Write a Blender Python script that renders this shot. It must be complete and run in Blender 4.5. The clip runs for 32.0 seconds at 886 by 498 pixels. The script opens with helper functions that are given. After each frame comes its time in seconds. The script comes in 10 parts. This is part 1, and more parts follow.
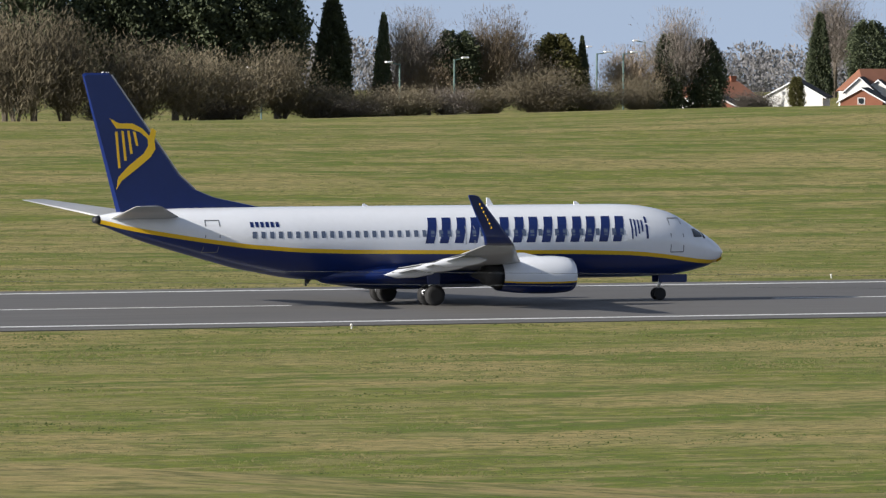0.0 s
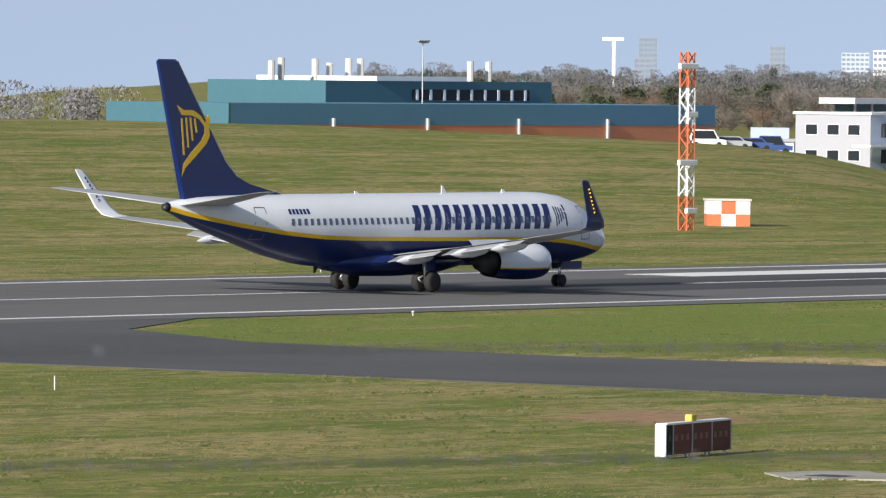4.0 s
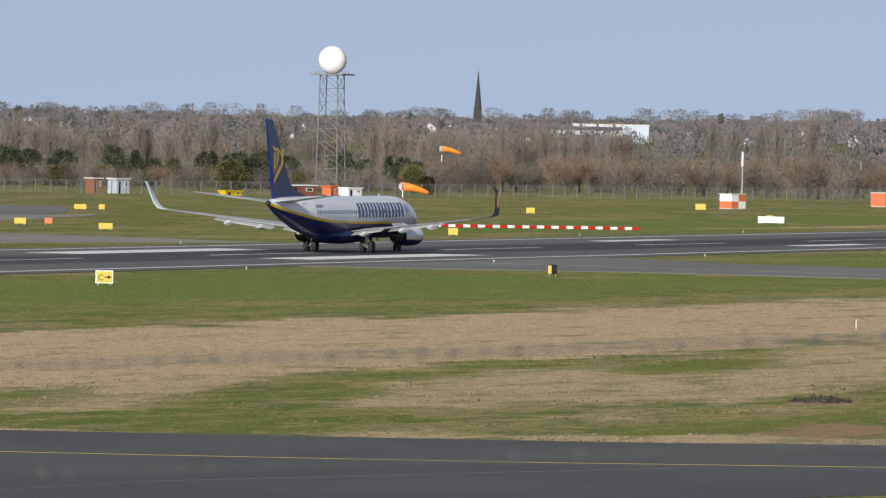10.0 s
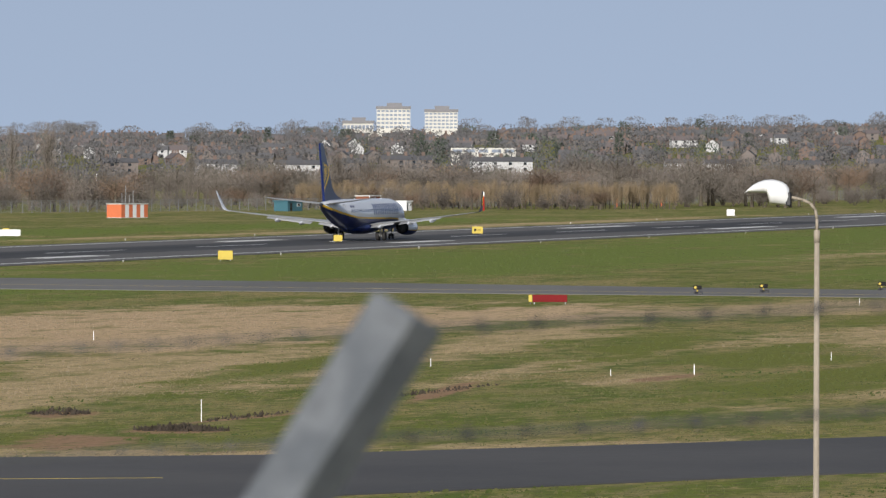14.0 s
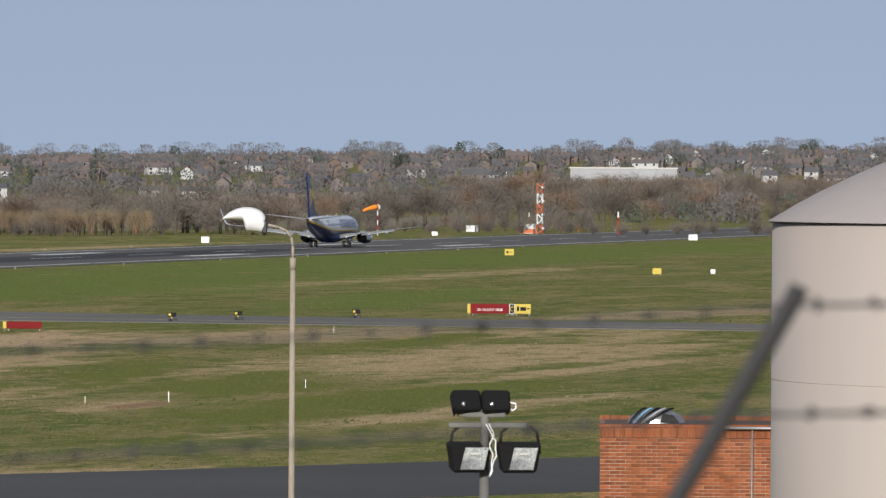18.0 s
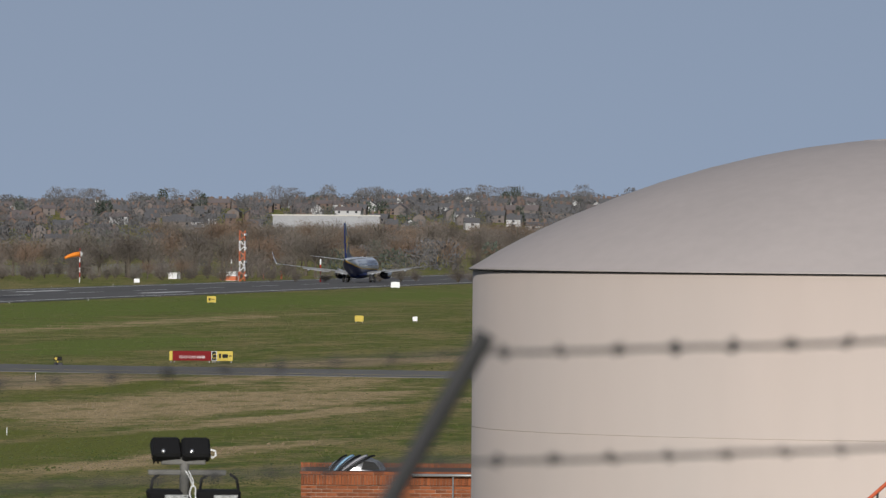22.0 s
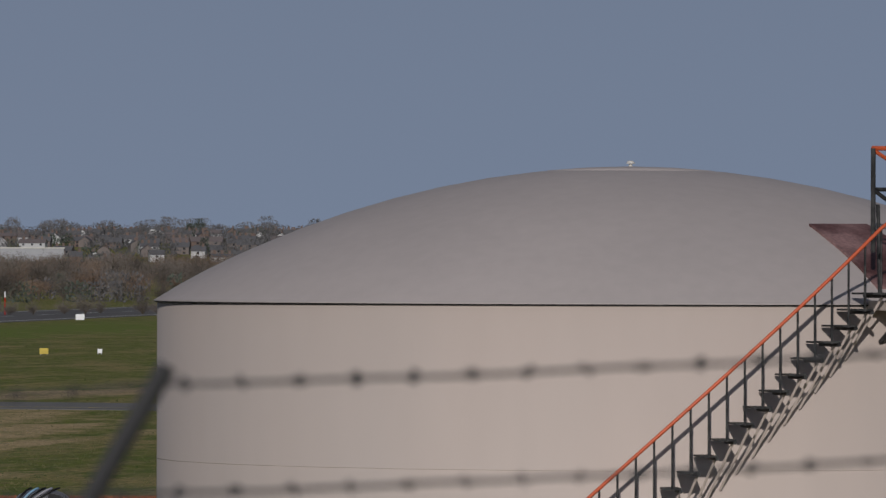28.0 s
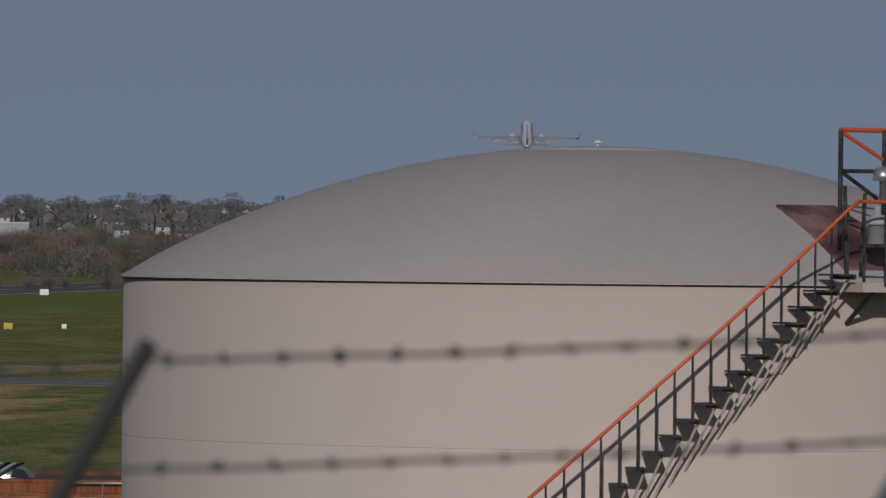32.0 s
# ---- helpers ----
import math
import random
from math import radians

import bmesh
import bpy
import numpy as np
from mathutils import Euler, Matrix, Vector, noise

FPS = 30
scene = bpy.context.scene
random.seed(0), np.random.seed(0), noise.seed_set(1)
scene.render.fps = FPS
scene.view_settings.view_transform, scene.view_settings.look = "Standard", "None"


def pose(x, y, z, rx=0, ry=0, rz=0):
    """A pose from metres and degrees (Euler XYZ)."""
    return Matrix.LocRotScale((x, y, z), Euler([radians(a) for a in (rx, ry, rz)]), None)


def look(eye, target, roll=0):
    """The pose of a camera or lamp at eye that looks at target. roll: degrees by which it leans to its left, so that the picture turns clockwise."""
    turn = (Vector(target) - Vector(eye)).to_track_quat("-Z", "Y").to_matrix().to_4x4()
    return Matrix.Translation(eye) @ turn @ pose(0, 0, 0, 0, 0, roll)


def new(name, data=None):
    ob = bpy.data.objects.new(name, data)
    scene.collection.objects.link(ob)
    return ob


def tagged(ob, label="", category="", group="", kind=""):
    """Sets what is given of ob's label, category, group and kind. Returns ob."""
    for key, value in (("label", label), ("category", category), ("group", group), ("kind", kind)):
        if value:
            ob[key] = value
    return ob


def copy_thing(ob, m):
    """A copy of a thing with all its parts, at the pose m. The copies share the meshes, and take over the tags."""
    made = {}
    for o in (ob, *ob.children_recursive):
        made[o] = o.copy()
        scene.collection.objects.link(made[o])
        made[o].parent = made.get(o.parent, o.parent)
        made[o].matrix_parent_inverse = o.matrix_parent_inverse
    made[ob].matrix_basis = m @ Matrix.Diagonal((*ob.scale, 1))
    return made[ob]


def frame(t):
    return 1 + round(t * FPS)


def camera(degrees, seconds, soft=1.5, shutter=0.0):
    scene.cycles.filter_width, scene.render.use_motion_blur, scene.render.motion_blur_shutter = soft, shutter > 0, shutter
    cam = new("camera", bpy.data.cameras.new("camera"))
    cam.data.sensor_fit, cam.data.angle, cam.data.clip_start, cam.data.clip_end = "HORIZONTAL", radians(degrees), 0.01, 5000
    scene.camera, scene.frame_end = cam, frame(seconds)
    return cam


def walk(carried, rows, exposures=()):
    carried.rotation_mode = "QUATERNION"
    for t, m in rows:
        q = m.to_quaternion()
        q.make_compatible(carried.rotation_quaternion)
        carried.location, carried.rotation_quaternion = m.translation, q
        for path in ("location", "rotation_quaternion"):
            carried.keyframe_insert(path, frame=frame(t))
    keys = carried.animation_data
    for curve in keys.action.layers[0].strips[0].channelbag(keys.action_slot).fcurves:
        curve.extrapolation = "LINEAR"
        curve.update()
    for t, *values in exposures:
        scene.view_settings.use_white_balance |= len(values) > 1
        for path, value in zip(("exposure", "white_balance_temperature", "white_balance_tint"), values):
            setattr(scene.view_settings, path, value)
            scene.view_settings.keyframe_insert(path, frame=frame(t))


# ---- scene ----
# The eye is on a mound beside an airfield, 12 m above the runway; the runway runs along +X at Y = 267.
RUNWAY_Y = 266.7
cam = camera(6.492, 32.0, 1.25)
cam.data.dof.use_dof = True
cam.data.dof.focus_distance = 230.0
cam.data.dof.aperture_fstop = 13.0


def toward(az, el=0.0):
    """Unit way of a bearing (clockwise from +Y) and an elevation, in degrees."""
    a, e = radians(az), radians(el)
    return Vector((math.sin(a) * math.cos(e), math.cos(a) * math.cos(e), math.sin(e)))


# seconds, eye x y z, bearing, elevation, roll
PATH = [
    (0.0, -56.65, -110.22, 16.261, 27.468, -1.787, 0.27),
    (0.5, -54.89, -92.95, 15.607, 30.662, -1.563, 0.28),
    (1.0, -51.05, -75.88, 14.962, 33.855, -1.630, -0.36),
    (1.5, -43.90, -58.28, 14.296, 36.467, -1.519, -0.08),
    (2.0, -35.00, -41.74, 13.670, 39.836, -1.593, 0.06),
    (2.5, -24.39, -26.46, 13.092, 43.147, -1.612, 0.57),
    (3.0, -14.31, -13.96, 12.619, 46.185, -1.556, 0.58),
    (3.5, -6.37, -5.63, 12.304, 49.006, -1.432, 0.60),
    (4.0, -1.56, -1.25, 12.138, 51.613, -1.309, 0.63),
    (4.5, -0.038, 0.053, 12.091, 54.015, -1.253, 0.64),
    (5.0, -0.036, 0.054, 12.091, 56.257, -1.284, -0.13),
    (5.5, -0.035, 0.055, 12.091, 57.729, -1.115, -0.35),
    (6.0, -0.033, 0.056, 12.091, 59.472, -1.120, -0.02),
    (6.5, -0.031, 0.057, 12.091, 61.377, -1.044, 0.25),
    (7.0, -0.030, 0.058, 12.091, 62.845, -1.035, 0.36),
    (7.5, -0.028, 0.059, 12.091, 64.406, -1.053, 0.07),
    (8.0, -0.027, 0.059, 12.091, 65.354, -1.004, -0.28),
    (8.5, -0.026, 0.059, 12.091, 66.249, -0.985, 0.40),
    (9.0, -0.025, 0.060, 12.091, 67.378, -0.971, 1.13),
    (9.5, -0.023, 0.060, 12.091, 68.701, -0.820, 1.04),
    (10.0, -0.022, 0.060, 12.091, 69.685, -0.893, 1.07),
    (10.5, -0.021, 0.060, 12.091, 70.667, -1.021, 0.85),
    (11.0, -0.020, 0.060, 12.091, 71.493, -0.731, 0.73),
    (11.5, -0.019, 0.060, 12.091, 72.226, -0.701, 0.51),
    (12.0, -0.012, 0.039, 12.091, 72.964, -0.728, 0.51),
    (12.5, -0.005, 0.017, 12.091, 73.716, -0.751, 0.28),
    (13.0, -0.004, 0.014, 12.091, 74.221, -0.835, 0.35),
    (13.5, 0.001, -0.005, 12.091, 74.710, -0.791, 0.40),
    (14.0, 0.003, -0.011, 12.091, 75.275, -0.747, 0.12),
    (14.5, 0.005, -0.020, 12.091, 75.860, -0.635, 0.39),
    (16.5, 0.006, -0.029, 12.091, 77.766, -0.760, 0.20),
    (17.0, 0.001, -0.005, 12.091, 78.250, -0.723, 0.33),
    (17.5, -0.004, 0.020, 12.091, 78.754, -0.574, 0.34),
    (18.0, -0.004, 0.020, 12.091, 79.129, -0.531, 0.37),
    (18.5, -0.001, 0.007, 12.091, 79.507, -0.421, 0.23),
    (19.0, 0.001, -0.006, 12.091, 79.810, -0.361, 0.37),
    (19.5, 0.001, -0.006, 12.091, 80.186, -0.295, 0.56),
    (20.0, 0.001, -0.006, 12.091, 80.489, -0.210, 0.31),
    (20.5, 0.001, -0.009, 12.091, 80.653, -0.193, 0.24),
    (21.0, 0.002, -0.012, 12.091, 80.754, -0.209, 0.22),
    (21.5, 0.001, -0.009, 12.091, 80.992, -0.243, 0.52),
    (22.0, 0.001, -0.006, 12.091, 81.309, -0.169, 0.44),
    (22.5, 0.001, -0.005, 12.091, 81.431, -0.095, 0.77),
    (23.0, 0.001, -0.005, 12.091, 81.628, 0.049, 0.57),
    (23.5, -0.001, 0.004, 12.091, 81.816, 0.088, 0.85),
    (24.0, -0.002, 0.014, 12.091, 82.028, 0.034, 0.50),
    (24.5, -0.000, 0.001, 12.091, 82.201, 0.086, -0.01),
    (25.0, 0.002, -0.012, 12.091, 82.802, 0.233, 0.35),
    (25.5, 0.002, -0.014, 12.091, 83.061, 0.216, 0.01),
    (27.5, 0.002, -0.014, 12.091, 83.297, 0.068, 0.25),
    (28.0, 0.001, -0.013, 12.091, 83.620, 0.072, 0.16),
    (28.5, 0.001, -0.013, 12.091, 83.953, 0.026, -0.06),
    (29.0, 0.001, -0.014, 12.091, 83.944, -0.005, 0.59),
    (29.5, -0.000, 0.002, 12.091, 83.797, 0.106, 0.63),
    (30.0, -0.002, 0.018, 12.091, 83.620, -0.163, 0.61),
    (30.5, -0.001, 0.010, 12.091, 83.819, -0.196, 0.28),
    (31.0, -0.000, 0.003, 12.091, 83.980, -0.265, 0.42),
    (31.5, -0.002, 0.018, 12.091, 83.921, -0.249, 0.48),
    (32.0, -0.002, 0.018, 12.091, 83.880, -0.087, 0.62),
]
walk(cam, [(t, look((x, y, z), Vector((x, y, z)) + toward(az, el) * 100, roll)) for t, x, y, z, az, el, roll in PATH],
     exposures=[(0.0, 0.68, 6500, 10), (4.5, 0.6, 6500, 10), (6.0, 0.45, 6500, 10), (9.0, 0.32, 6500, 10), (13.0, 0.18, 6500, 10), (17.0, 0.12, 6500, 10), (19.0, -0.02, 6480, 10), (22.0, -0.33, 6430, 10), (24.0, -0.47, 6400, 11), (28.0, -0.97, 6300, 13), (32.0, -1.18, 6300, 13)])

# ---- world and sun ----
SUN_AZ, SUN_EL = -93.0, 21.0
world = bpy.data.worlds.new("world")
scene.world = world
world.use_nodes = True
wn = world.node_tree.nodes
sky = wn.new("ShaderNodeTexSky")
sky.sky_type = "NISHITA"
sky.sun_disc = False
sky.sun_elevation, sky.sun_rotation = radians(SUN_EL), radians(SUN_AZ)
sky.air_density, sky.dust_density, sky.ozone_density = 1.0, 1.0, 3.0
wn["Background"].inputs["Strength"].default_value = 0.125
tc = wn.new("ShaderNodeTexCoord")
lift = wn.new("ShaderNodeVectorMath")
lift.inputs[1].default_value = (0.0, 0.0, 0.36)
world.node_tree.links.new(tc.outputs["Generated"], lift.inputs[0])
world.node_tree.links.new(lift.outputs["Vector"], sky.inputs["Vector"])
soft = wn.new("ShaderNodeHueSaturation")
soft.inputs["Saturation"].default_value, soft.inputs["Value"].default_value = 0.59, 0.95
world.node_tree.links.new(sky.outputs["Color"], soft.inputs["Color"])
world.node_tree.links.new(soft.outputs["Color"], wn["Background"].inputs["Color"])
sun_data = bpy.data.lights.new("sun", "SUN")
sun_data.energy, sun_data.angle, sun_data.color = 4.4, radians(0.6), (1.0, 0.945, 0.86)
sun = new("sun", sun_data)
sun.matrix_world = look((0, 0, 300), Vector((0, 0, 300)) - toward(SUN_AZ, SUN_EL) * 10)


# ---- materials ----
def mat(name, color, rough=0.6, metal=0.0, vary=0.12, scale=3.0, bump=0.0, bump_scale=None, second=None, per_object=0.0, stretch=(1, 1, 1), coat=0.0):
    """A surface with two scales of variation, an optional second colour in patches, and a fine relief."""
    m = bpy.data.materials.new(name)
    m.use_nodes = True
    nt = m.node_tree
    n, l = nt.nodes, nt.links
    b = n["Principled BSDF"]
    b.inputs["Roughness"].default_value, b.inputs["Metallic"].default_value = rough, metal
    b.inputs["Coat Weight"].default_value = coat
    tc = n.new("ShaderNodeTexCoord")
    mp = n.new("ShaderNodeMapping")
    mp.inputs["Scale"].default_value = stretch
    l.new(tc.outputs["Object"], mp.inputs["Vector"])
    fine, broad = n.new("ShaderNodeTexNoise"), n.new("ShaderNodeTexNoise")
    fine.inputs["Scale"].default_value, broad.inputs["Scale"].default_value = scale * 6, scale * 0.35
    fine.inputs["Detail"].default_value, broad.inputs["Detail"].default_value = 4, 5
    l.new(mp.outputs["Vector"], fine.inputs["Vector"])
    l.new(mp.outputs["Vector"], broad.inputs["Vector"])
    base = n.new("ShaderNodeMix")
    base.data_type = "RGBA"
    base.inputs["A"].default_value = (*color, 1)
    base.inputs["B"].default_value = (*(second or color), 1)
    ramp = n.new("ShaderNodeMapRange")
    ramp.inputs["From Min"].default_value, ramp.inputs["From Max"].default_value = 0.42, 0.6
    l.new(broad.outputs["Fac"], ramp.inputs["Value"])
    l.new(ramp.outputs["Result"], base.inputs["Factor"])
    add = n.new("ShaderNodeMath")
    add.operation = "ADD"
    l.new(fine.outputs["Fac"], add.inputs[0])
    l.new(broad.outputs["Fac"], add.inputs[1])
    val = n.new("ShaderNodeMapRange")
    val.inputs["From Min"].default_value, val.inputs["From Max"].default_value = 0.6, 1.4
    val.inputs["To Min"].default_value, val.inputs["To Max"].default_value = 1 - vary, 1 + vary
    l.new(add.outputs[0], val.inputs["Value"])
    hsv = n.new("ShaderNodeHueSaturation")
    l.new(base.outputs["Result"], hsv.inputs["Color"])
    if per_object:
        oi = n.new("ShaderNodeObjectInfo")
        pm = n.new("ShaderNodeMapRange")
        pm.inputs["To Min"].default_value, pm.inputs["To Max"].default_value = 1 - per_object, 1 + per_object
        l.new(oi.outputs["Random"], pm.inputs["Value"])
        mul = n.new("ShaderNodeMath")
        mul.operation = "MULTIPLY"
        l.new(val.outputs["Result"], mul.inputs[0])
        l.new(pm.outputs["Result"], mul.inputs[1])
        l.new(mul.outputs[0], hsv.inputs["Value"])
    else:
        l.new(val.outputs["Result"], hsv.inputs["Value"])
    l.new(hsv.outputs["Color"], b.inputs["Base Color"])
    if bump:
        bp = n.new("ShaderNodeBump")
        bp.inputs["Strength"].default_value, bp.inputs["Distance"].default_value = bump, 0.05
        if bump_scale:
            nz = n.new("ShaderNodeTexNoise")
            nz.inputs["Scale"].default_value, nz.inputs["Detail"].default_value = bump_scale, 4
            l.new(mp.outputs["Vector"], nz.inputs["Vector"])
            l.new(nz.outputs["Fac"], bp.inputs["Height"])
        else:
            l.new(fine.outputs["Fac"], bp.inputs["Height"])
        l.new(bp.outputs["Normal"], b.inputs["Normal"])
    return m


def leafy(name, color, second, spread=0.35):
    """Foliage or twigs in clumps: each island of the mesh takes its own shade."""
    m = bpy.data.materials.new(name)
    m.use_nodes = True
    n, l = m.node_tree.nodes, m.node_tree.links
    b = n["Principled BSDF"]
    b.inputs["Roughness"].default_value = 0.8
    b.inputs["Specular IOR Level"].default_value = 0.15
    geo = n.new("ShaderNodeNewGeometry")
    mix = n.new("ShaderNodeMix")
    mix.data_type = "RGBA"
    mix.inputs["A"].default_value, mix.inputs["B"].default_value = (*color, 1), (*second, 1)
    l.new(geo.outputs["Random Per Island"], mix.inputs["Factor"])
    oi = n.new("ShaderNodeObjectInfo")
    mr = n.new("ShaderNodeMapRange")
    mr.inputs["To Min"].default_value, mr.inputs["To Max"].default_value = 1 - spread, 1 + spread
    l.new(oi.outputs["Random"], mr.inputs["Value"])
    hsv = n.new("ShaderNodeHueSaturation")
    l.new(mix.outputs["Result"], hsv.inputs["Color"])
    l.new(mr.outputs["Result"], hsv.inputs["Value"])
    l.new(hsv.outputs["Color"], b.inputs["Base Color"])
    return m


# patches of the airfield's grass: centre, half length and width, turn of the long axis
STRAW_ZONES = [(395, 122, 60, 9, 8), (345, 124, 34, 4, 10), (470, 120, 50, 3.5, 6), (340, 138, 40, 3, 14), (430, 104, 40, 2.2, 4), (480, 84, 60, 2.2, -3), (900, 180, 120, 5, 0), (1000, 305, 120, 4, -4), (350, 118, 22, 3, 25), (279, 122, 3.0, 16, -14), (270, 180, 4.5, 32, 14), (293, 92, 4.5, 15, 25), (306, 74, 6, 12, 20),
               (510, 97, 62, 9, -2), (580, 120, 40, 14, -20), (395, 75, 34, 2.2, -4), (398, 94, 12, 2, 0), (1180, 300, 160, 5, 0), (700, 106, 40, 8, -10)]
STRAW_FIELDS = [(434, 155.5, 136, 20, -2.5)]
LUSH_ZONES = [(384, 127.5, 16, 3.2, 6), (303, 99.6, 9, 1.6, -10), (310, 90.5, 7, 1.6, 6), (460, 108, 36, 2.6, 8), (420, 118, 40, 2.2, 6), (760, 150, 70, 7, 4), (560, 110, 34, 2.6, 2), (330, 218, 90, 22, 0), (520, 215, 110, 22, -6), (800, 205, 170, 26, 0), (1150, 215, 300, 22, 0), (250, 190, 9, 16, 0), (440, 96, 30, 5, 8), (415, 84, 40, 5, 0), (900, 320, 90, 12, 0), (1120, 330, 180, 14, 0)]
EARTH_ZONES = [(304.5, 95.2, 7.5, 2.4, 18), (318.5, 95.3, 3.0, 2.4, 0), (336.5, 106.4, 4, 1.3, 0), (373, 98, 15, 0.6, 9), (334, 97, 9, 0.6, -4), (399, 93, 7, 0.9, 0), (219, 164, 6, 3, 40)]


def blades(name, color, second):
    """Grass blades: patches of two colours over the field, and a shade for each blade."""
    m = leafy(name, color, second, 0.0)
    n, l = m.node_tree.nodes, m.node_tree.links
    tc = n.new("ShaderNodeTexCoord")
    fac = None
    for scale, stretch, lo, hi in ((0.08, (0.5, 1.3, 1), 0.45, 0.56), (0.34, (0.6, 1.1, 1), 0.46, 0.55)):
        mp, t, r = n.new("ShaderNodeMapping"), n.new("ShaderNodeTexNoise"), n.new("ShaderNodeMapRange")
        mp.inputs["Scale"].default_value = stretch
        t.inputs["Scale"].default_value, t.inputs["Detail"].default_value, t.inputs["Roughness"].default_value = scale, 5, 0.65
        r.inputs["From Min"].default_value, r.inputs["From Max"].default_value = lo, hi
        r.inputs["To Max"].default_value = 0.5
        l.new(tc.outputs["Object"], mp.inputs["Vector"])
        l.new(mp.outputs["Vector"], t.inputs["Vector"])
        l.new(t.outputs["Fac"], r.inputs["Value"])
        if fac is None:
            fac = r.outputs["Result"]
        else:
            ad = n.new("ShaderNodeMath")
            l.new(fac, ad.inputs[0])
            l.new(r.outputs["Result"], ad.inputs[1])
            fac = ad.outputs[0]
    mix = next(q for q in n if q.bl_idname == "ShaderNodeMix")
    geo = next(q for q in n if q.bl_idname == "ShaderNodeNewGeometry")
    ma = n.new("ShaderNodeMath")
    ma.operation, ma.inputs[1].default_value, ma.use_clamp = "MULTIPLY_ADD", 0.25, True
    l.new(geo.outputs["Random Per Island"], ma.inputs[0])
    l.new(fac, ma.inputs[2])
    l.new(ma.outputs[0], mix.inputs["Factor"])
    return m


def grass_material():
    """Winter airfield grass: green with straw bands along the runway, clods and bare earth."""
    m = bpy.data.materials.new("winter_grass")
    m.use_nodes = True
    n, l = m.node_tree.nodes, m.node_tree.links
    b = n["Principled BSDF"]
    b.inputs["Roughness"].default_value = 0.9
    b.inputs["Specular IOR Level"].default_value = 0.1
    tc = n.new("ShaderNodeTexCoord")

    def nz(scale, stretch, detail=5, rough=0.6, off=(0, 0, 0)):
        mp = n.new("ShaderNodeMapping")
        mp.inputs["Scale"].default_value, mp.inputs["Location"].default_value = stretch, off
        l.new(tc.outputs["Object"], mp.inputs["Vector"])
        t = n.new("ShaderNodeTexNoise")
        t.inputs["Scale"].default_value, t.inputs["Detail"].default_value, t.inputs["Roughness"].default_value = scale, detail, rough
        l.new(mp.outputs["Vector"], t.inputs["Vector"])
        return t

    def ramp(src, lo, hi):
        r = n.new("ShaderNodeMapRange")
        r.inputs["From Min"].default_value, r.inputs["From Max"].default_value = lo, hi
        l.new(src.outputs["Fac"], r.inputs["Value"])
        return r

    def mix(a, fac, col):
        x = n.new("ShaderNodeMix")
        x.data_type = "RGBA"
        if isinstance(a, tuple):
            x.inputs["A"].default_value = (*a, 1)
        else:
            l.new(a.outputs["Result"], x.inputs["A"])
        x.inputs["B"].default_value = (*col, 1)
        l.new(fac.outputs["Result"], x.inputs["Factor"])
        return x

    edge = nz(0.09, (0.6, 1.3, 1), 6, 0.7, (11, 23, 0))

    def zone(cx, cy, a, b, turn, square=False):
        """1 inside a long patch of straw, fading through a ragged edge."""
        mp = n.new("ShaderNodeMapping")
        mp.vector_type = "TEXTURE"
        mp.inputs["Location"].default_value, mp.inputs["Rotation"].default_value, mp.inputs["Scale"].default_value = (cx, cy, 0), (0, 0, radians(turn)), (a, b, 1000)
        l.new(tc.outputs["Object"], mp.inputs["Vector"])
        if square:
            ab, sp, ln = n.new("ShaderNodeVectorMath"), n.new("ShaderNodeSeparateXYZ"), n.new("ShaderNodeMath")
            ab.operation, ln.operation = "ABSOLUTE", "MAXIMUM"
            l.new(mp.outputs["Vector"], ab.inputs[0])
            l.new(ab.outputs["Vector"], sp.inputs["Vector"])
            l.new(sp.outputs["X"], ln.inputs[0])
            l.new(sp.outputs["Y"], ln.inputs[1])
        else:
            ln = n.new("ShaderNodeVectorMath")
            ln.operation = "LENGTH"
            l.new(mp.outputs["Vector"], ln.inputs[0])
        ad = n.new("ShaderNodeMath")
        ad.operation, ad.inputs[1].default_value = "MULTIPLY_ADD", 1.6 if square else 5.0
        l.new(edge.outputs["Fac"], ad.inputs[0])
        l.new(ln.outputs["Value"], ad.inputs[2])
        r = n.new("ShaderNodeMapRange")
        r.interpolation_type = "SMOOTHSTEP"
        r.inputs["From Min"].default_value, r.inputs["From Max"].default_value = (1.88, 1.72) if square else (3.85, 3.15)
        l.new(ad.outputs[0], r.inputs["Value"])
        return r

    bands = nz(0.045, (0.5, 1.3, 1), 6, 0.66)
    patch = nz(0.42, (0.7, 1.2, 1), 6, 0.7, (40, 9, 0))
    swards = nz(0.12, (0.45, 1.2, 1), 5, 0.62, (17, 31, 0))
    streaks = nz(0.30, (0.35, 1.1, 1), 6, 0.7, (51, 8, 0))
    clods = nz(1.1, (0.8, 1.1, 1), 6, 0.75, (5, 70, 0))
    c = mix((0.158, 0.186, 0.034), ramp(bands, 0.46, 0.56), (0.345, 0.275, 0.118))
    c = mix(c, ramp(swards, 0.50, 0.57), (0.118, 0.160, 0.028))
    c = mix(c, ramp(patch, 0.53, 0.60), (0.330, 0.270, 0.118))
    c = mix(c, ramp(clods, 0.47, 0.62), (0.085, 0.105, 0.030))
    for z in STRAW_ZONES:
        c = mix(c, zone(*z), (0.49, 0.366, 0.205))
    c = mix(c, ramp(streaks, 0.50, 0.66), (0.275, 0.235, 0.098))
    for z in STRAW_FIELDS:
        c = mix(c, zone(*z, True), (0.56, 0.40, 0.245))
    c = mix(c, ramp(streaks, 0.53, 0.66), (0.25, 0.225, 0.09))
